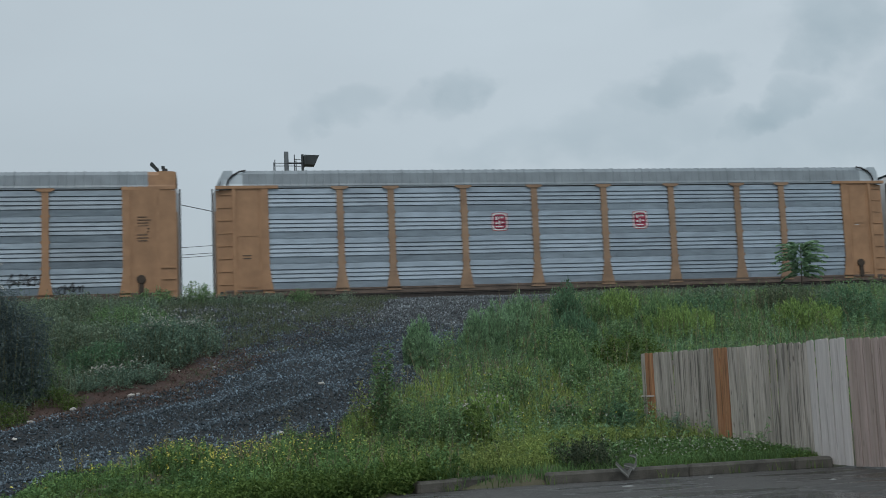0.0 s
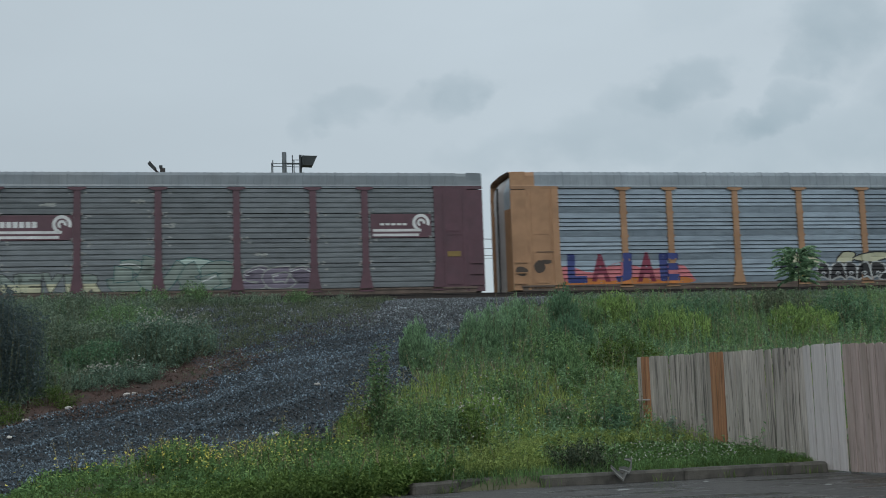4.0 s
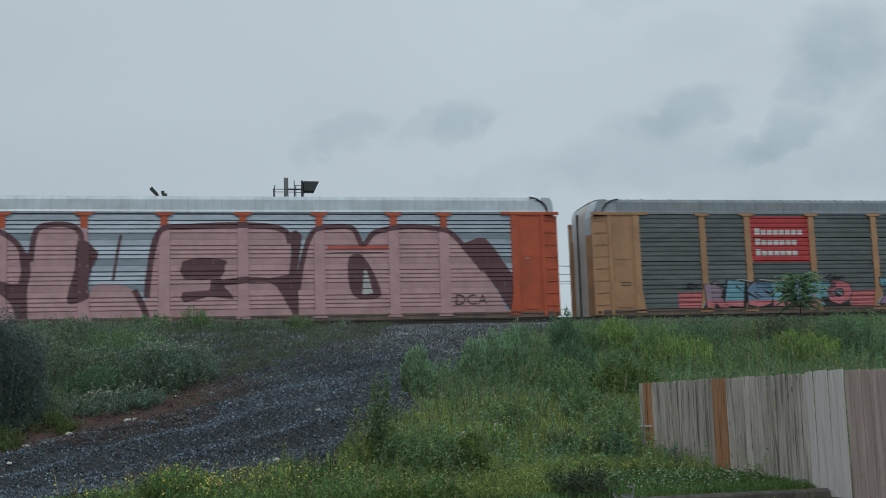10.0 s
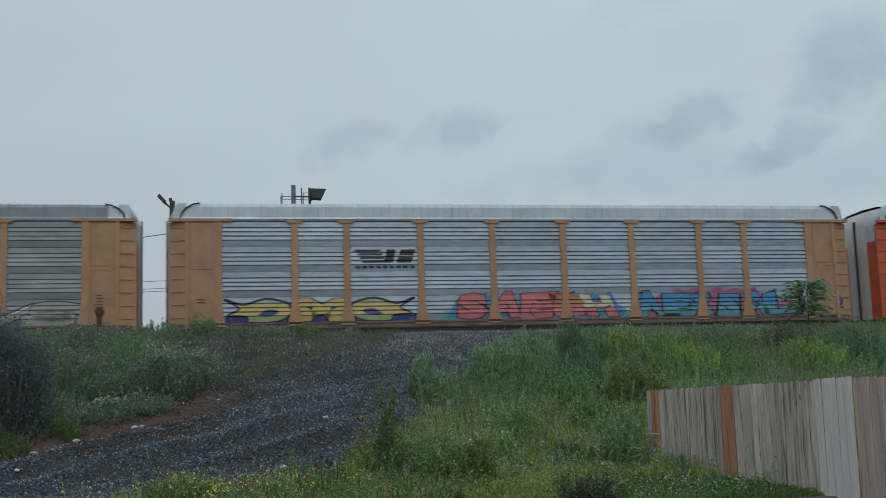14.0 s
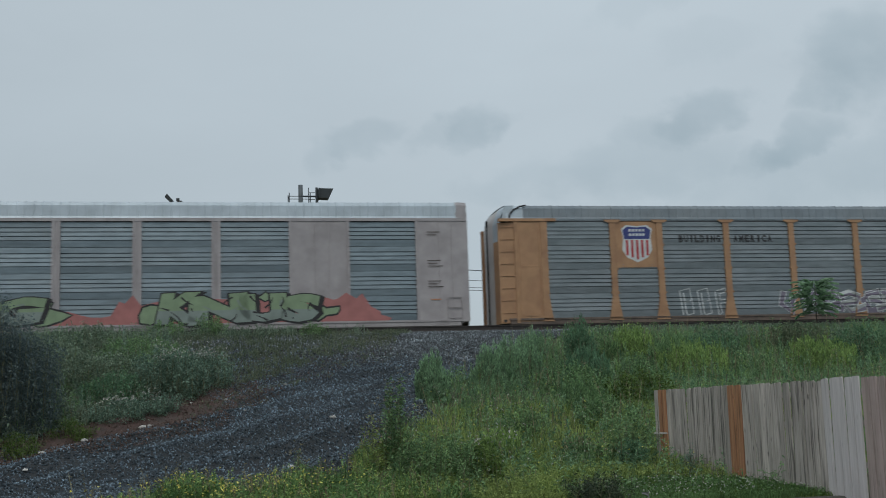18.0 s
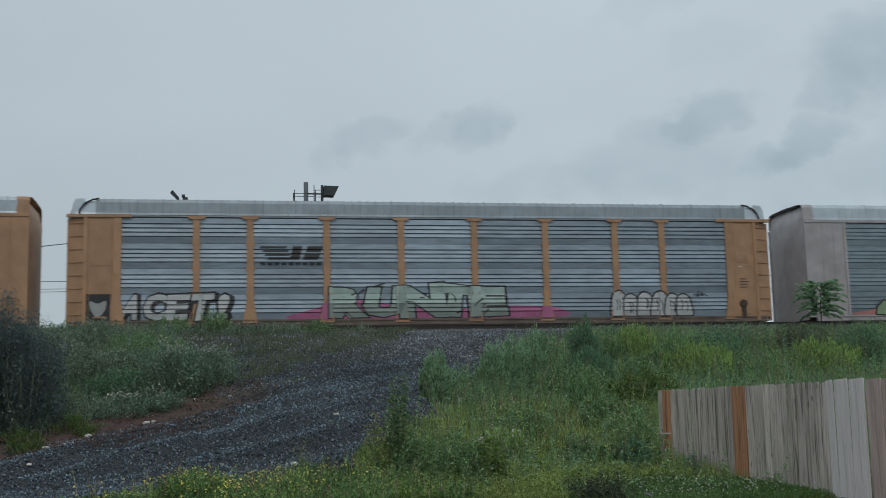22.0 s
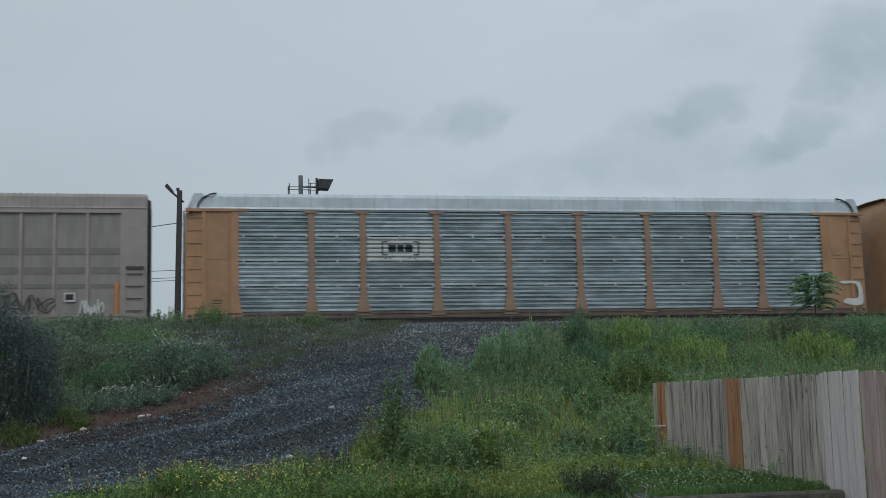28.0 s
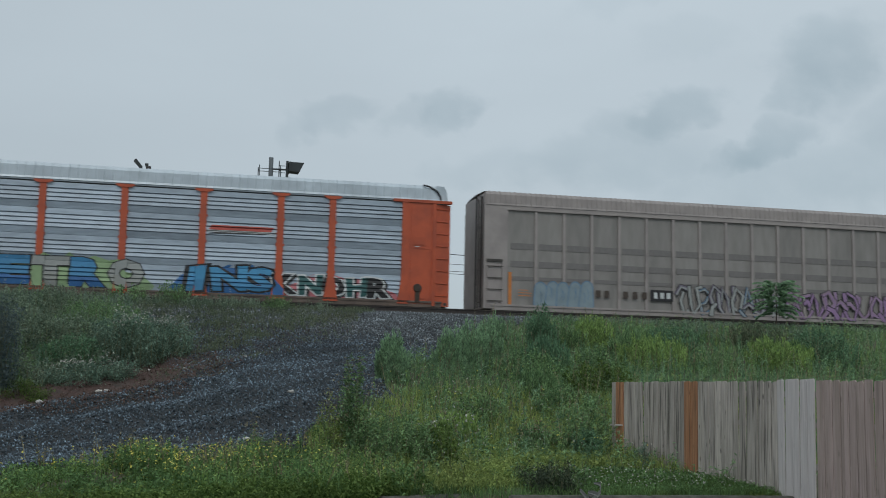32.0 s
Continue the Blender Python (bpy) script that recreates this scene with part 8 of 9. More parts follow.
def right_bank(x, y):
    return not_gravel(x, y) & (x > 1.8 + (22 - y) * 0.05)


def left_bank(x, y):
    return not_gravel(x, y) & (x < 4.0) & (y > 21.5)


def patchy(rng, x, y, s, keep):
    """Thins points in broad patches."""
    f = 0.5 + 0.5 * soft_noise(x * 1.3 + 3, y * 1.3, s)
    k = rng.random(len(x)) < keep + (1 - keep) * f
    return x[k], y[k]


def petals(rng, c, size):
    """Small flowers: three crossed little leaves a centre."""
    sets = []
    for _ in range(3):
        sets.append(leaves(rng, c, size, 0.0, 0.9))
    return merge(*sets)


def clump(name, label, category, x, y, radius, tall, stalks, per, size, foliage, seed, flower=None, flower_size=0.03, spread=0.10, low=0.1, lean=0.08, upright=False, group=""):
    """One plant of many leafy stalks, tallest in the middle."""
    rng = np.random.default_rng(seed)
    stalks = int(stalks * 1.6) if upright else stalks
    spread = 0.035 if upright else spread
    per, size, tall = int(per * (1.1 if upright else 1.5)), size * 0.78, tall * (1.15 if tall < 1.3 else 1.0)
    a, r = rng.uniform(0, 2 * np.pi, stalks), np.sqrt(rng.random(stalks)) * radius
    px, py = x + np.cos(a) * r, y + np.sin(a) * r
    hs = tall * (1.0 - 0.45 * (r / radius) ** 2) * rng.uniform(0.55 if upright else 0.75, 1.0, stalks)
    st, lv, top = weeds(rng, px, py, 0.99, 1.0, per, size, spread, low, lean, 0.6, 0.16 if upright else 0.42)
    # stretch every stalk to its own height
    z0 = height(px, py)
    sv = st[0].reshape(stalks, 5, 3)
    sv[:, :, 2] = z0[:, None] + (sv[:, :, 2] - z0[:, None]) * hs[:, None]
    lvv = lv[0].reshape(stalks, per * 4, 3)
    c = lvv.reshape(stalks, per, 4, 3)
    base = c[:, :, :1, 2] - z0[:, None, None]
    c[..., 2] = z0[:, None, None] + base * hs[:, None, None] + (c[..., 2] - c[:, :, :1, 2]) * (1.9 if upright else 1.0) + (np.linspace(0, 0.16, 4)[None, None, [0, 1, 3, 2]] * size * 10 if upright else 0.0)
    top[:, 2] = z0 + hs
    origin = np.array([x, y, float(height(x, y))])
    ob = tagged(new(name), label, category, group)
    ob.location = origin
    tagged(part("stalk_mass", array_mesh("stalk_mass", sv.reshape(-1, 3) - origin, st[1], GREEN["stem"]), None, ob), kind="stuff")
    tagged(part("foliage", array_mesh("foliage", c.reshape(-1, 3) - origin, lv[1], GREEN[foliage]), None, ob), kind="stuff")
    if flower:
        k = (rng.random(stalks) < 0.9) if flower == "seed" else (rng.random(stalks) < 0.5) & (hs > 0.72 * tall)
        heads = np.repeat(top[k], 6, 0) + rng.normal(0, 0.06, (6 * k.sum(), 3))
        fv, ff = petals(rng, heads, flower_size)
        tagged(part("blossom", array_mesh("blossom", fv - origin, ff, GREEN[flower]), None, ob), kind="stuff")
    return ob


def stones(rng, x, y, r0, r1, lift):
    n = len(x)
    r = rng.uniform(r0, r1, n)
    chip = np.array([(1, 0.3, -0.5), (-0.9, 0.6, -0.45), (-0.1, -1.0, -0.4), (0.1, 0.1, 0.95), (0.55, 0.75, 0.35)])
    tri = np.array([(0, 2, 1), (0, 3, 2), (2, 3, 1), (0, 4, 3), (4, 1, 3), (0, 1, 4)])
    Q = np.linalg.qr(rng.normal(0, 1, (n, 3, 3)))[0]
    pts = chip[None] * rng.uniform(0.6, 1.25, (n, 5, 1)) * r[:, None, None] * np.array([1.5, 1.0, 0.6])
    pts = np.einsum("nij,nkj->nki", Q, pts)
    pts += np.stack([x, y, height(x, y) + lift + rng.uniform(-0.6, 0.9, n) * r], -1)[:, None]
    f = (np.arange(n) * 5)[:, None, None] + tri[None]
    return pts.reshape(-1, 3), f.reshape(-1, 3)


def grow():
    rng = np.random.default_rng(5)
    # crushed stones
    x, y = scatter(rng, 760000, -8, 34, 14, 38.4, lambda a, b: inside(GRAVEL, a, b))
    keep = ((x < 13) & (x > -7) & (y < 36.6)) | ((y >= 36.3) & (x > -6) & (rng.random(len(x)) < 0.6))
    x, y = x[keep][:215000], y[keep][:215000]
    old = y + 0.35 * x + rng.normal(0, 1.2, len(x)) > 34.0
    v, f = stones(rng, x[~old], y[~old], 0.010, 0.029, 0.022)
    tagged(new("crushed_stones", array_mesh("crushed_stones", v, f, M["stone"])), "loose blue-grey crushed stones on the ramp", "gravel", kind="stuff")
    v, f = stones(rng, x[old], y[old], 0.014, 0.034, 0.025)
    tagged(new("ballast_stones", array_mesh("ballast_stones", v, f, M["stone_light"])), "paler grey ballast stones beside the track", "gravel", kind="stuff")
    x, y = scatter(rng, 26000, -5, 2, 21.2, 30, lambda a, b: inside(SOIL, a + 0.25, b) | inside(SOIL, a - 0.35, b + 0.2))
    v, f = stones(rng, x, y, 0.008, 0.030, 0.03)
    tagged(new("soil_pebbles", array_mesh("soil_pebbles", v, f, M["pebble"])), "brown pebbles on bare soil", "pebbles", kind="stuff")

    # right bank: grass, dry stalks, leafy weeds
    mown = lambda a, b: (a > 5.4) & (b < 18.6 - (9 - a) * 0.15)
    near = lambda a, b: right_bank(a, b) & (b < 24.5) & ~mown(a, b)
    far = lambda a, b: right_bank(a, b) & (b >= 24.0)
    x, y = scatter(rng, 60000, 2, 16, 16.3, 24.6, near)
    x, y = patchy(rng, x, y, 1.1, 0.45)
    stuff("grass", [blades(rng, x, y, 0.08, np.clip(0.16 + (y - 16.3) * 0.05, 0.16, 0.38), 0.015, 0.8)], GREEN["grass"], "rough green and straw-tinted grass on the lower bank", "grass")
    x, y = scatter(rng, 65000, 3, 34, 24, 35.9, far)
    x, y = patchy(rng, x, y, 0.9, 0.35)
    stuff("bank_grass", [blades(rng, x, y, 0.10, 0.36, 0.016, 0.7)], GREEN["weed"], "dark green grass on the upper bank", "grass")
    x, y = scatter(rng, 7000, 2, 33, 17.0, 36.6, right_bank)
    x, y = patchy(rng, x, y, 0.8, 0.2)
    st, lv, top = weeds(rng, x, y, 0.12, 0.5, 14, 0.085, 0.13, aspect=0.36)
    stuff("weed_stems", [st], GREEN["stem"], "thin stems of bank weeds", "weeds")
    stuff("weed_leaves", [lv], GREEN["weed"], "leafy green weeds covering the bank", "weeds")
    for tone, count, seed, label in (("weed", 4600, 1.3, "stand of slim upright green weeds on the bank"), ("feather", 3400, 2.1, "stand of fine feathery green weeds on the bank"), ("deep", 2600, 0.9, "stand of deep green upright weeds on the bank")):
        x, y = scatter(rng, count, 3, 31, 18.6, 34.0, right_bank)
        x, y = patchy(rng, x + 3.1 * seed, y, seed, 0.0)
        x = x - 3.1 * seed
        k = right_bank(x, y)
        st, lv, top = stand(rng, x[k], y[k], 0.25, 0.62, 26, 0.115)
        stuff("upright_weeds", [st, lv], GREEN[tone], label, "weeds")
    x, y = scatter(rng, 2000, 3, 30, 19.0, 34, right_bank)
    x, y = patchy(rng, x, y, 1.4, 0.0)
    st, lv, top = stand(rng, x, y, 0.25, 0.65, 22, 0.10, 0.3)
    stuff("bright_weeds", [st, lv], GREEN["bright"], "yellow-green young weeds between the grass", "weeds")
    x, y = scatter(rng, 900, 4, 30, 20, 34, right_bank)
    st, lv, top = weeds(rng, x, y, 0.5, 0.95, 10, 0.05, 0.05, 0.55)
    stuff("dry_stalks", [st, lv], GREEN["seed"], "brown dry seed stalks standing in the grass", "weeds")
    # clover lawn in front of the fence
    lawn = lambda a, b: not_gravel(a, b) & (a > 5.2) & (b < 18.8 - (9 - a) * 0.15)
    x, y = scatter(rng, 26000, 5, 9.2, 16.2, 19, lawn)
    stuff("lawn_grass", [blades(rng, x, y, 0.04, 0.11, 0.011, 0.6)], GREEN["lush"], "short lush grass by the fence", "grass")
    x, y = scatter(rng, 4200, 5.2, 9.2, 16.3, 19, lawn)
    st, lv, top = weeds(rng, x, y, 0.03, 0.12, 10, 0.035, 0.06, aspect=0.8)
    stuff("clover_leaves", [st, lv], GREEN["herb"], "low clover leaves in the lawn", "clover")
    x, y = scatter(rng, 700, 5.2, 9.2, 16.3, 18.2, lawn)
    c = np.stack([x, y, height(x, y) + rng.uniform(0.10, 0.18, len(x))], -1)
    stuff("clover_flowers", [petals(rng, c[:330], 0.024)], GREEN["white"], "tiny white clover flowers in the lawn", "flowers")
    x, y = scatter(rng, 700, 3, 8, 18.3, 25, right_bank)
    c = np.stack([x, y, height(x, y) + rng.uniform(0.3, 0.55, len(x))], -1)
    stuff("pale_flowers", [petals(rng, c[:200], 0.028)], GREEN["white"], "scattered pale wildflowers on the bank", "flowers")
    c = c[200:260] + np.array([0, 0, 0.05])
    stuff("gold_flowers", [petals(rng, c, 0.028)], GREEN["yellow"], "scattered yellow wildflowers on the bank", "flowers")

    herbs = lambda a, b: right_bank(a, b) & (b < 21.5) & ~mown(a, b)
    x, y = scatter(rng, 7500, 2.4, 8.6, 16.3, 21.5, herbs)
    x, y = patchy(rng, x, y, 2.2, 0.15)
    st, lv, top = weeds(rng, x, y, 0.06, 0.30, 14, 0.055, 0.10, aspect=0.5)
    stuff("low_herbs", [st, lv], GREEN["grass"], "low leafy yellow-green herbs in the lower grass", "weeds")

    # left bank
    x, y = scatter(rng, 7600, -10, 2, 22.2, 37.2, left_bank)
    x, y = patchy(rng, x, y, 1.5, 0.10)
    st, lv, top = weeds(rng, x, y, 0.10, 0.5, 15, 0.10, 0.16, aspect=0.34)
    stuff("slope_stems", [st], GREEN["stem"], "thin stems of the slope weeds", "weeds")
    stuff("slope_leaves", [lv], GREEN["dull"], "dull green weeds on the slope", "weeds")
    for tone, count, seed, label in (("dull", 2300, 1.1, "hazy grey-green upright weeds on the slope"), ("sage", 1700, 1.9, "grey sage weeds on the slope"), ("weed", 1700, 0.8, "green upright weeds on the slope")):
        x, y = scatter(rng, count, -9, 1.2, 23.0, 37.2, left_bank)
        x, y = patchy(rng, x + 2.3 * seed, y, seed, 0.0)
        x = x - 2.3 * seed
        k = left_bank(x, y)
        st, lv, top = stand(rng, x[k], y[k], 0.2, 0.7, 24, 0.11, 0.24)
        stuff("slope_weeds", [st, lv], GREEN[tone], label, "weeds")
    x, y = scatter(rng, 9000, -10, 2, 22.2, 37.2, left_bank)
    stuff("slope_grass", [blades(rng, x, y, 0.1, 0.45, 0.014, 0.5)], GREEN["dull"], "thin dull grass on the slope", "grass")
    # sparse weeds in the gravel shoulder
    shoulder = lambda a, b: (b > 27.2 + np.clip(a, 0, 9) * 1.35) & (b < 37.4) & (a > -2) & (a < 6.5 - (37 - b) * 0.25)
    x, y = scatter(rng, 17000, -2, 7.5, 27, 37.4, shoulder)
    x, y = patchy(rng, x, y, 2.6, 0.05)
    st, lv, top = weeds(rng, x, y, 0.06, 0.24, 10, 0.05, 0.10)
    fringe = lambda a, b: (b > 25.2 + np.clip(a, 0, 9) * 1.25) & (b < 31 + np.clip(a, 0, 9)) & (a > -1.5) & (a < 5.5) & (inside(GRAVEL, a, b) | inside(SOIL, a, b))
    fx, fy = scatter(rng, 5200, -1.5, 5.5, 24, 36, fringe)
    fx, fy = patchy(rng, fx, fy, 2.2, 0.10)
    fst, flv, top = weeds(rng, fx, fy, 0.03, 0.14, 9, 0.038, 0.09)
    stuff("fringe_weeds", [fst, flv], GREEN["thin"], "thin dry weeds creeping over the gravel edge", "weeds")
    fx, fy = scatter(rng, 11000, -2, 5.5, 24, 36, fringe)
    v, f = stones(rng, fx, fy, 0.008, 0.022, 0.035)
    tagged(new("brown_grit", array_mesh("brown_grit", v, f, M["pebble"])), "brown grit mixed into the gravel edge", "pebbles", kind="stuff")
    stuff("shoulder_weeds", [st, lv], GREEN["thin"], "sparse small weeds growing through the gravel", "weeds")
    # crest tufts
    x, y = scatter(rng, 2600, -8, 5.5, 35.8, 37.6, lambda a, b: (a < 3.0) | (np.sin(a * 3) > 0.7))
    x, y = patchy(rng, x, y, 1.9, 0.1)
    st, lv, top = weeds(rng, x, y, 0.10, 0.42, 14, 0.07, 0.12)
    stuff("crest_weeds", [st, lv], GREEN["dull"], "leafy weeds along the crest beside the track", "weeds")
    x, y = scatter(rng, 5000, 12, 34, 35.6, 37.8, lambda a, b: a > 0)
    st, lv, top = weeds(rng, x, y, 0.04, 0.20, 12, 0.05, 0.10)
    stuff("edge_weeds", [st, lv], GREEN["dull"], "dull weeds along the track edge", "weeds")

    # front verge with yellow flowers
    front = lambda a, b: not_gravel(a, b) & (b < 21.4) & (a < 3.6)
    x, y = scatter(rng, 52000, -6, 3.8, 12.6, 21.5, front)
    x, y = patchy(rng, x, y, 2.6, 0.25)
    stuff("verge_grass", [blades(rng, x, y, 0.05, np.clip(0.08 + 0.055 * (x + 3), 0.08, 0.32), 0.011, 0.8)], GREEN["lush"], "lush green verge grass along the kerb", "grass")
    x, y = scatter(rng, 11000, -5, 3.8, 13.8, 21.2, front)
    x, y = patchy(rng, x, y, 2.6, 0.1)
    st, lv, top = weeds(rng, x, y, 0.04, np.clip(0.08 + 0.075 * (x + 3), 0.07, 0.46), 14, 0.06, 0.12, aspect=0.5)
    stuff("verge_weeds", [st, lv], GREEN["herb"], "leafy weeds in the verge", "weeds")
    x, y = scatter(rng, 3600, -5, 3.8, 15.0, 20.6, front)
    x, y = patchy(rng, x, y, 3.3, 0.0)
    st, lv, top = stand(rng, x, y, 0.08, np.clip(0.10 + 0.08 * (x + 3), 0.09, 0.5), 16, 0.065, 0.35)
    stuff("verge_shoots", [st, lv], GREEN["bright"], "yellow-green shoots in the verge", "weeds")
    for cx, cy, s, n in ((0.8, 17.4, 0.4, 130), (0.2, 16.7, 0.4, 150), (0.9, 16.7, 0.45, 130), (0.2, 16.0, 0.45, 150), (1.5, 18.0, 0.4, 90), (2.2, 18.4, 0.35, 70), (-0.6, 15.6, 0.35, 80), (1.5, 17.4, 0.5, 110), (0.0, 15.5, 0.45, 110), (2.4, 17.4, 0.6, 60), (-1.6, 15.4, 0.4, 40)):
        x, y = rng.normal(cx, s, n), rng.normal(cy, s * 0.8, n)
        c = np.stack([x, y, height(x, y) + rng.uniform(0.05, 1.0, n) * np.clip(0.12 + 0.075 * (x + 3), 0.12, 0.42)], -1)
        stuff("buttercup_patch", [petals(rng, c[: int(n * 0.6)], 0.029)], GREEN["yellow"], "patch of yellow buttercups over the verge", "flowers")
    x, y = scatter(rng, 600, -4, 3.8, 15.5, 20.6, front)
    st, lv, top = weeds(rng, x, y, 0.25, 0.5, 8, 0.045, 0.04, 0.5)
    stuff("verge_stalks", [st, lv], GREEN["seed"], "straw-coloured seed stalks at the verge edge", "weeds")

    x = np.concatenate([rng.normal(c, 0.12, 14) for c in (3.4, 4.1, 4.9, 6.6, 7.6, 8.3, 8.8)])
    y = 15.90 - np.abs(rng.normal(0, 0.05, len(x)))
    stuff("kerb_weeds", [blades(rng, x, y, 0.06, 0.2, 0.012, 0.8, np.zeros(len(x)))], GREEN["lush"], "small weeds growing along the kerb foot", "weeds")
    x, y = rng.uniform(2.3, 8.6, 2600), rng.uniform(16.08, 16.4, 2600)
    stuff("kerb_edge_grass", [blades(rng, x, y, 0.06, 0.20, 0.012, 0.9)], GREEN["herb"], "grass overhanging the kerb", "grass")
    # dark leafy fringe that hangs over the edge of the lot
    x = rng.uniform(-3.0, 3.4, 4200)
    y = 16.04 - np.clip(3.0 - x, 0, 4) * 0.9 + rng.uniform(-0.06, 0.75, len(x)) ** 2 * 1.4
    x, y = patchy(rng, x, y, 3.0, 0.5)
    st, lv, top = weeds(rng, x, y, 0.10, 0.30, 15, 0.06, 0.12, aspect=0.5)
    stuff("verge_fringe", [st, lv], GREEN["lush"], "dark leafy weeds hanging over the edge of the lot", "weeds")
    # single plants
    for x, y, r, h, n, per, s, kind, label, fl, up in (
            (4.9, 25.2, 0.33, 0.95, 60, 64, 0.085, "feather", "upright feathery bright green weed clump", None, True),
            (6.4, 26.2, 0.30, 1.0, 46, 64, 0.085, "feather", "upright feathery green weed clump beside gravel", None, True),
            (7.1, 26.9, 0.45, 1.15, 60, 60, 0.085, "feather", "broad feathery green weed clump", None, True),
            (8.7, 30.6, 0.42, 1.0, 34, 46, 0.085, "feather", "feathery green weed clump near the crest", None, True),
            (10.0, 30.4, 0.42, 1.25, 66, 56, 0.08, "deep", "dense deep green bushy weed", None, True),
            (10.9, 30.8, 0.26, 0.8, 22, 50, 0.08, "weed", "dense deep green weed", None, True),
            (11.9, 31.5, 0.60, 0.85, 60, 40, 0.09, "bright", "yellow-green leafy bush on the bank", None, True),
            (12.5, 28.8, 0.95, 0.85, 100, 36, 0.09, "bright", "low yellow-green leafy bush", None, True),
            (14.0, 28.3, 0.70, 0.55, 60, 34, 0.08, "weed", "low green leafy bush on the bank", None, False),
            (16.2, 28.8, 0.90, 0.75, 110, 34, 0.09, "bright", "broad yellow-green bush behind the fence", None, True),
            (14.0, 30.6, 0.9, 0.75, 70, 34, 0.10, "deep", "dark green bush on the bank", None, False),
            (17.6, 29.0, 0.9, 1.1, 90, 40, 0.10, "deep", "dark green bush on the bank", None, False),
            (19.0, 33.0, 1.2, 0.55, 90, 36, 0.10, "dull", "dull green scrub on the bank", None, False),
            (16.0, 33.6, 1.3, 0.5, 90, 36, 0.10, "dull", "dull green scrub on the bank", None, False),
            (8.4, 26.2, 0.7, 0.75, 60, 34, 0.11, "weed", "leafy green weed patch", None, False),
            (9.6, 25.0, 0.8, 0.75, 70, 34, 0.11, "lush", "leafy bright green weed patch", None, False),
            (8.2, 23.2, 0.7, 0.6, 60, 34, 0.10, "weed", "leafy green weed patch", None, False),
            (7.8, 27.8, 0.35, 0.95, 36, 56, 0.085, "feather", "feathery pale green weed clump", None, True),
            (8.0, 24.4, 0.40, 0.65, 44, 44, 0.085, "weed", "green leafy weed on the bank", None, True),
            (9.2, 27.6, 0.55, 0.80, 60, 34, 0.10, "deep", "dark green leafy weed on the bank", None, True),
            (10.6, 27.4, 0.50, 0.65, 50, 34, 0.10, "weed", "green leafy weed on the bank", None, False),
            (12.4, 29.8, 0.70, 0.85, 70, 34, 0.10, "weed", "green leafy bush on the bank", None, True),
            (17.0, 31.5, 1.0, 0.80, 90, 34, 0.10, "thin", "brownish thin scrub on the bank", None, False),
            (6.2, 22.6, 0.45, 0.55, 44, 30, 0.09, "weed", "leafy weed in the grass", None, False),
            (5.4, 21.2, 0.40, 0.55, 40, 30, 0.09, "bright", "pale-tipped young weed in the grass", "white", True),
            (6.8, 20.6, 0.45, 0.50, 40, 30, 0.09, "weed", "leafy weed in the grass", "seed", True),
            (3.08, 19.2, 0.20, 2.0, 23, 64, 0.10, "weed", "tall leafy weed at the edge of the verge", "seed", False),
            (2.78, 19.1, 0.20, 1.0, 16, 44, 0.09, "grass", "leafy weed at the edge of the verge", "seed", False),
            (3.7, 18.9, 0.65, 0.95, 80, 44, 0.085, "weed", "bushy leafy weed by the verge", None, False),
            (4.4, 19.2, 0.50, 0.70, 50, 44, 0.08, "lush", "bushy bright weed by the verge", "white", False),
            (7.6, 20.6, 0.40, 0.95, 40, 46, 0.085, "weed", "leafy weed beside the fence end", None, False),
            (7.45, 19.9, 0.30, 0.60, 30, 46, 0.085, "deep", "leafy weed beside the fence end", None, False),
            (8.05, 18.7, 0.12, 0.55, 8, 44, 0.06, "sage", "slim thistle-like weed against the fence", None, False),
            (5.65, 16.6, 0.38, 0.42, 60, 40, 0.06, "shade", "dark low plant by the kerb", None, False),
            (-0.7, 27.8, 0.85, 1.10, 130, 40, 0.095, "sage", "sage green bush with whitish flower heads", "white", False),
            (0.1, 28.6, 0.65, 0.85, 80, 40, 0.09, "sage", "sage green bush with whitish flower heads", "white", False),
            (-1.7, 25.2, 0.70, 0.45, 70, 40, 0.08, "sage", "low sage bush with pale flowers", "white", False),
            (-0.9, 25.6, 0.45, 0.40, 40, 40, 0.08, "sage", "low sage bush with pale flowers", "white", False),
            (-1.9, 27.0, 0.7, 0.7, 70, 40, 0.09, "deep", "dark green bush in a hollow of the slope", None, False),
            (-1.5, 31.0, 1.1, 0.9, 100, 40, 0.09, "weed", "green bush high on the slope", None, False),
            (-3.0, 33.5, 1.2, 0.9, 100, 40, 0.10, "dull", "hazy green bush high on the slope", None, False),
            (-2.2, 28.5, 1.1, 0.9, 110, 40, 0.10, "dull", "dull green bush on the slope", None, False),
            (-3.6, 29.5, 1.2, 1.2, 110, 40, 0.10, "dull", "dull green bush on the slope", None, False),
            (-2.6, 24.6, 0.25, 0.75, 14, 40, 0.07, "dull", "thin dull weed stalks", None, False),
            (-2.4, 23.7, 0.35, 0.35, 30, 40, 0.06, "lush", "small bright green weed", None, False),
            (-3.2, 22.6, 0.35, 0.40, 30, 40, 0.06, "lush", "small bright green weed", None, False),
            (0.3, 36.9, 0.5, 0.75, 40, 40, 0.09, "weed", "leafy weed on the crest beside the track", None, False),
            (-1.0, 36.9, 0.6, 0.6, 40, 40, 0.09, "weed", "leafy weed on the crest beside the track", None, False),
            (3.4, 36.5, 0.5, 0.45, 30, 40, 0.08, "weed", "low weed on the crest beside the track", None, False),
            (1.5, 19.4, 0.2, 0.6, 12, 30, 0.05, "weed", "upright weed at the gravel edge", "seed", False)):
        big = h > 0.6 and r > 0.5 and not up
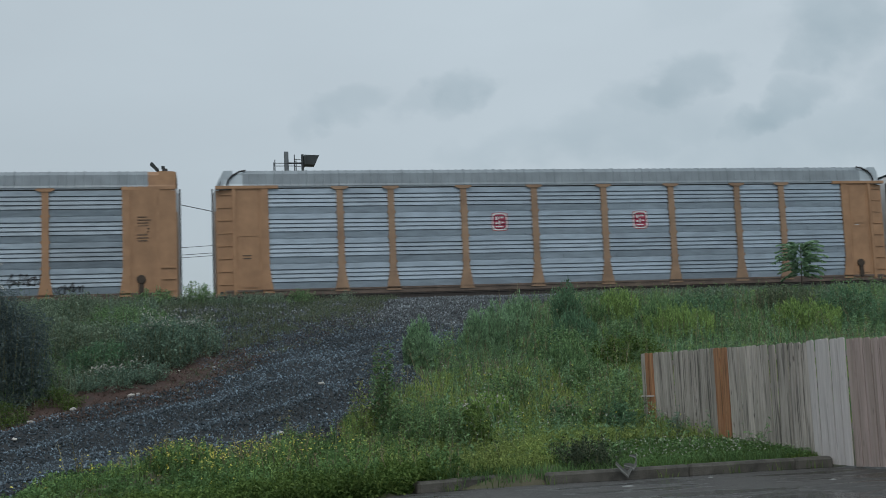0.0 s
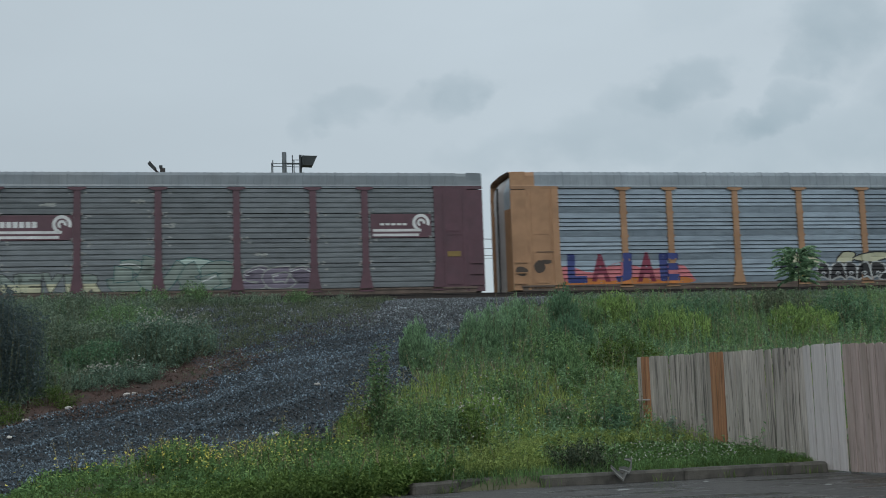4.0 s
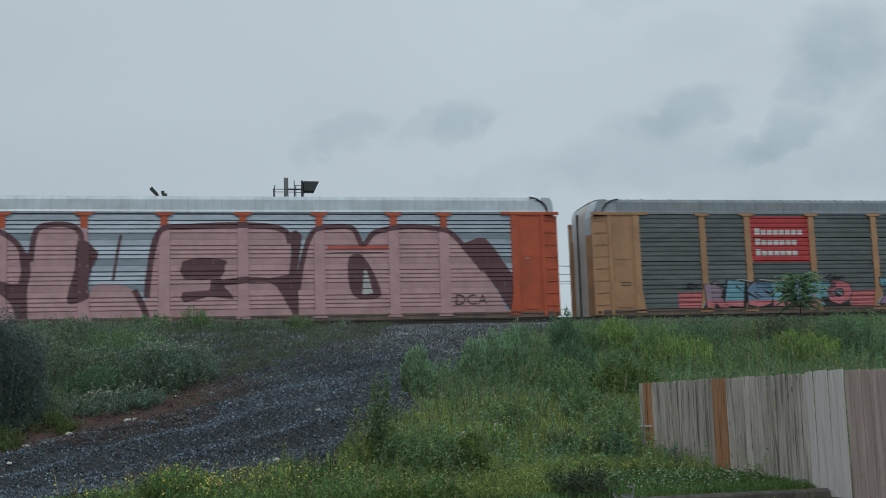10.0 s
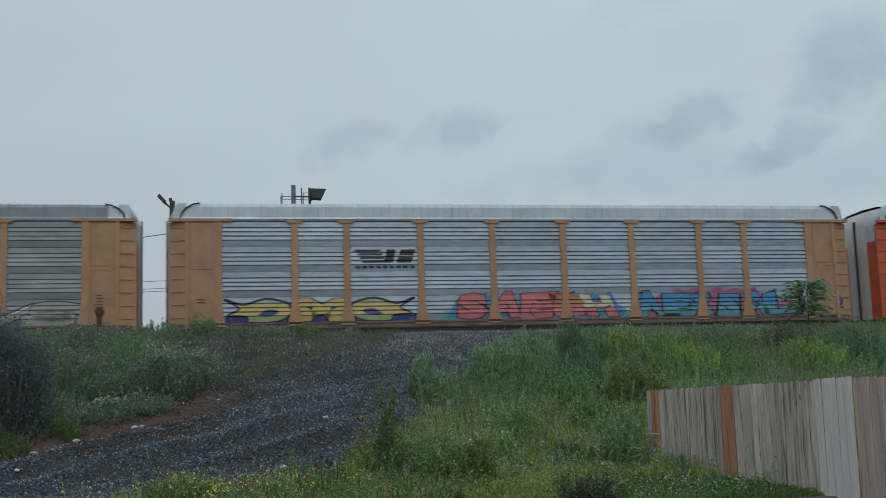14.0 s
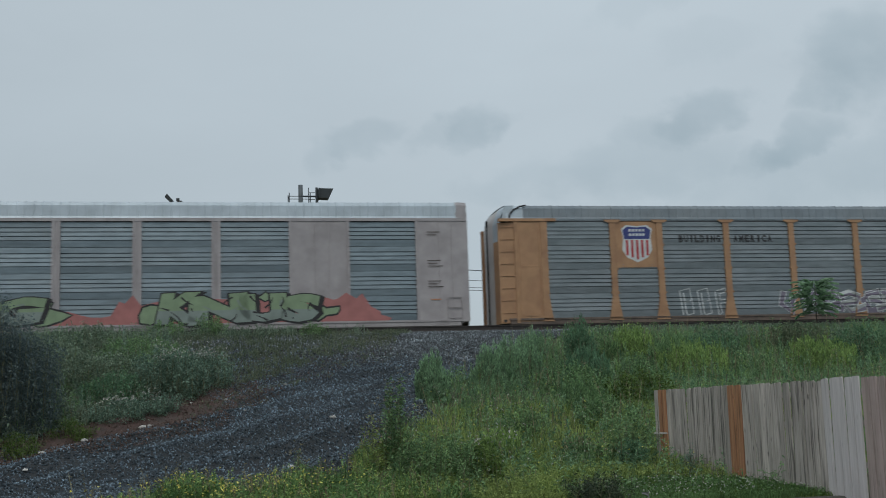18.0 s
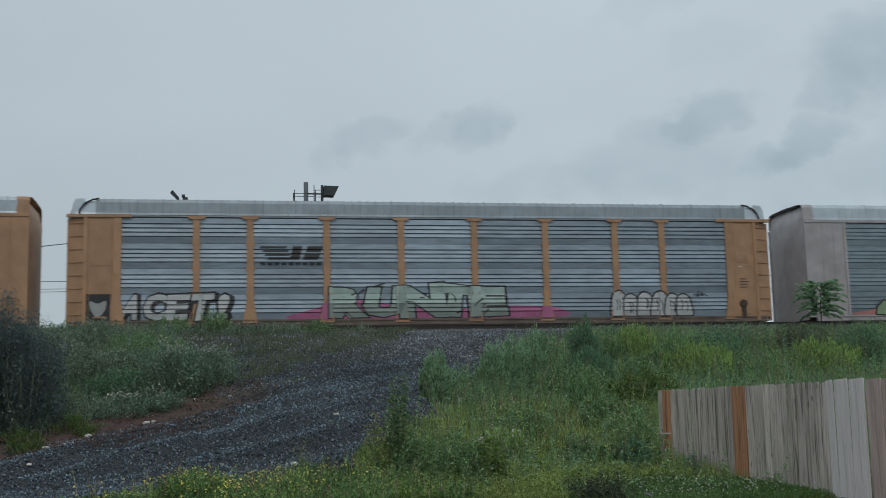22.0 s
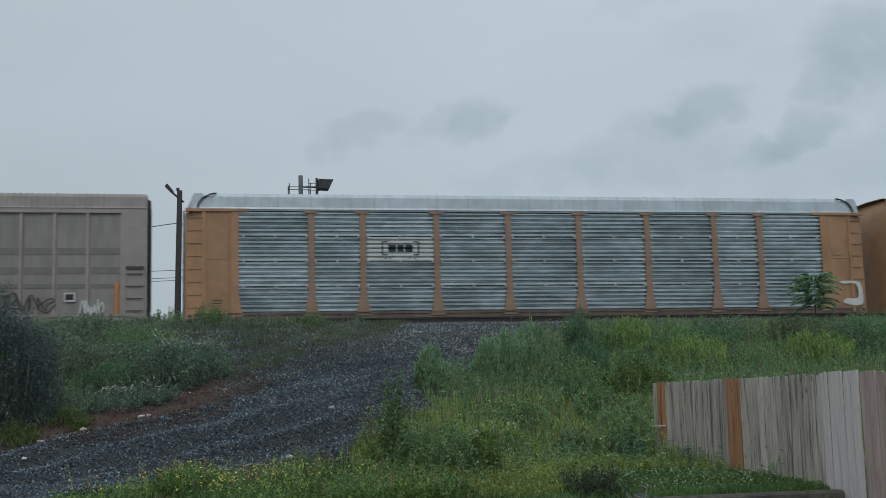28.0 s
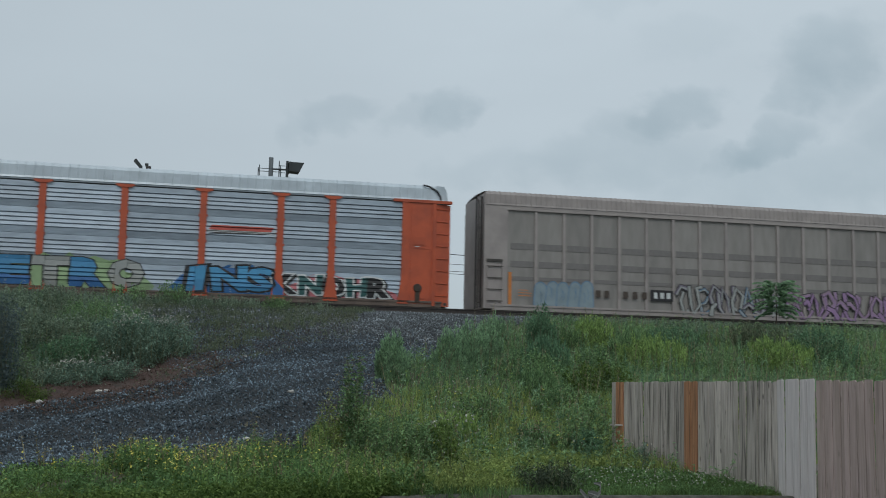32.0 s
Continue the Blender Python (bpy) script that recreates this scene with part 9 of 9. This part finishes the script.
        clump("weed_clump" if not big else "shrub", label, "plant" if not big else "shrub", x, y, r, h, n, per, s, kind, int(x * 100 + y * 10) + 900, fl, 0.035, 0.05 if up else 0.13, 0.05, 0.05 if up else 0.10, up, "wild plants on the bank")

    # dark bush at the ramp's lower end
    rng = np.random.default_rng(77)
    clump("dark_bush", "tall dark dense bush beside the ramp", "bush", -3.95, 24.2, 1.2, 2.8, 230, 150, 0.085, "dark", 78, None, 0.03, 0.36, 0.02, 0.11)
    # far scrub behind the tracks
    for i, (x, y, r, h) in enumerate(((-4.0, 60, 1.4, 3.1), (-1.6, 60, 1.2, 3.4), (1.0, 61, 1.3, 3.6), (3.4, 60, 1.0, 2.9), (6.5, 61, 1.3, 2.9), (-7.0, 60, 1.5, 3.6), (10.0, 62, 1.4, 2.6), (-9.5, 62, 1.4, 3.9))):
        clump("far_shrub", "dark green shrub beyond the tracks", "shrub", x, y, r, h, 50, 70, 0.15, "deep", 300 + i, None, 0.03, 0.35, 0.3, 0.10, False, "shrubs beyond the tracks")
    sapling(20.38, 36.5, 1.68)


def sapling(x, y, tall):
    """A young tree with long drooping feather leaves in tiers."""
    rng = np.random.default_rng(12)
    t = tagged(new("sapling"), "young green sapling with drooping feather-like leaves", "tree")
    z = float(height(x, y))
    t.location = (x, y, z - 0.02)
    part("trunk", Geo().tube((0, 0, 0), (0.05, 0, tall * 0.9), 0.022, 0.010, n=6), GREEN["bark"], t)
    sets = []
    for k in range(48):
        # one long frond: a bowed rib with leaflets in pairs; the longest stand two thirds up
        q = k / 47
        h = tall * (0.30 + 0.58 * q)
        a = k * 2.4 + rng.uniform(-0.3, 0.3)
        ln = (0.36 + 0.52 * math.sin(math.pi * min(1.0, 0.15 + q * 0.72))) * rng.uniform(0.8, 1.12)
        rise = 0.45 + 0.5 * q
        u = np.linspace(0.18, 1, 11)
        rib = np.stack([np.cos(a) * ln * u, np.sin(a) * ln * u, h + ln * (rise * u - 0.62 * u * u)], -1)
        for side in (-1, 1):
            n = len(u)
            size = 0.20 * (1.0 - 0.3 * u) * rng.uniform(0.85, 1.15, n)
            out = np.stack([0.45 * np.cos(a) - side * 0.9 * np.sin(a) + 0 * u, 0.45 * np.sin(a) + side * 0.9 * np.cos(a) + 0 * u, -0.45 + rng.normal(0, 0.12, n)], -1)
            out *= size[:, None]
            wide = np.stack([np.cos(a) + 0 * u, np.sin(a) + 0 * u, 0.3 + 0 * u], -1) * (0.30 * size)[:, None]
            lv = np.stack([rib, rib + out * 0.4 + wide, rib + out, rib + out * 0.4 - wide], 1).reshape(-1, 3)
            base = (np.arange(n) * 4)[:, None]
            sets.append((lv, np.concatenate([base + np.array([[0, 1, 2]]), base + np.array([[0, 2, 3]])])))
    v, f = merge(*sets)
    part("crown", array_mesh("crown", v, f, GREEN["frond"]), None, t)


M["pebble"] = mat("brown_pebble", (0.095, 0.062, 0.05), 0.9, 0, 0.2, 12.0, island=0.5)
M["pale_stone"] = mat("pale_stone", (0.48, 0.46, 0.43), 0.85, 0, 0.2, 12.0, thing=0.15)
grow()


def pale_stones():
    for i, (x, y, r) in enumerate(((2.62, 24.0, 0.075), (-1.1, 23.8, 0.07), (-0.95, 23.85, 0.05), (-0.2, 26.4, 0.065), (1.1, 26.3, 0.05), (-2.8, 22.5, 0.06), (-2.1, 23.0, 0.08), (-2.9, 21.3, 0.055), (2.0, 28.6, 0.04), (0.55, 26.8, 0.04), (0.9, 25.0, 0.035), (1.5, 20.4, 0.06))):
        rng = random.Random(i)
        bm = bmesh.new()
        bmesh.ops.create_icosphere(bm, subdivisions=2, radius=1)
        for q in bm.verts:
            q.co *= 0.85 + 0.4 * noise.noise(q.co * 1.7 + Vector((i * 7, 0, 0)))
            q.co = Vector((q.co.x * r * 1.35, q.co.y * r, q.co.z * r * 0.55))
        me = bpy.data.meshes.new("pale_stone")
        bm.to_mesh(me)
        bm.free()
        me.materials.append(M["pale_stone"])
        ob = tagged(new("pale_stone", me), "pale whitish stone lying on the gravel", "stone", "pale stones")
        ob.matrix_basis = pose(x, y, float(height(x, y)) + 0.045 + r * 0.2, rng.uniform(-8, 8), rng.uniform(-8, 8), rng.uniform(0, 180))


pale_stones()


def flying_bird():
    """A small dark bird that rises from behind the train and leaves over the ramp."""
    b = tagged(new("bird"), "small dark bird in flight with spread wings", "bird")
    body = Geo()
    rings = [(-0.17, 0.012), (-0.10, 0.035), (0.0, 0.055), (0.09, 0.045), (0.14, 0.03), (0.19, 0.006)]
    rows = [[(-x, r * math.cos(k * math.pi / 4), 0.9 * r * math.sin(k * math.pi / 4)) for k in range(9)] for x, r in rings]
    part("body", body.sheet(rows), M["signal"], b)
    part("tail", Geo().prism([(0.16, 0.01), (0.28, 0.0), (0.28, 0.012), (0.16, 0.022)], -0.035, 0.035), M["signal"], b)
    for s, tip in ((-1, 0.20), (1, 0.16)):
        part("wing", Geo().add([(-0.06, 0.03 * s, 0.02), (0.07, 0.03 * s, 0.02), (0.06, 0.17 * s, tip * 0.6), (0.10, 0.32 * s, tip), (-0.02, 0.18 * s, tip * 0.66),
                               (-0.06, 0.03 * s, 0.032), (0.07, 0.03 * s, 0.03), (0.06, 0.17 * s, tip * 0.6 + 0.01), (-0.02, 0.18 * s, tip * 0.66 + 0.012)],
                              [(0, 1, 2, 4), (4, 2, 3), (5, 8, 7, 6), (8, 3, 7)]), M["signal"], b)
    return b


BIRD = flying_bird()


def motions():
    for i, car in enumerate(CARS):
        times = sorted(set(range(0, 33, 2)) | {10.4, 10.6, 10.9, 11.1, 21.4, 21.6, 21.9, 22.1})
        walk(car, [(t, train_pose(i, t)) for t in times])
    walk(BIRD, [(0.0, pose(1.0, 60.6, 6.0)), (3.6, pose(1.0, 60.6, 6.0)), (4.4, pose(0.1, 60.0, 9.4, 0, 12, 0)), (5.0, pose(-3.1, 60.0, 12.8, 0, 10, 0)), (5.5, pose(-5.74, 60.0, 13.67, 6, 8, 0)),
                (6.0, pose(-8.38, 60.0, 14.30, -6, 8, 0)), (8.0, pose(-19.5, 60.0, 16.6, 4, 8, 0)), (12.0, pose(-45.0, 62.0, 19.0, 0, 4, 0)), (32.0, pose(-175.0, 80.0, 24.0))])


motions()
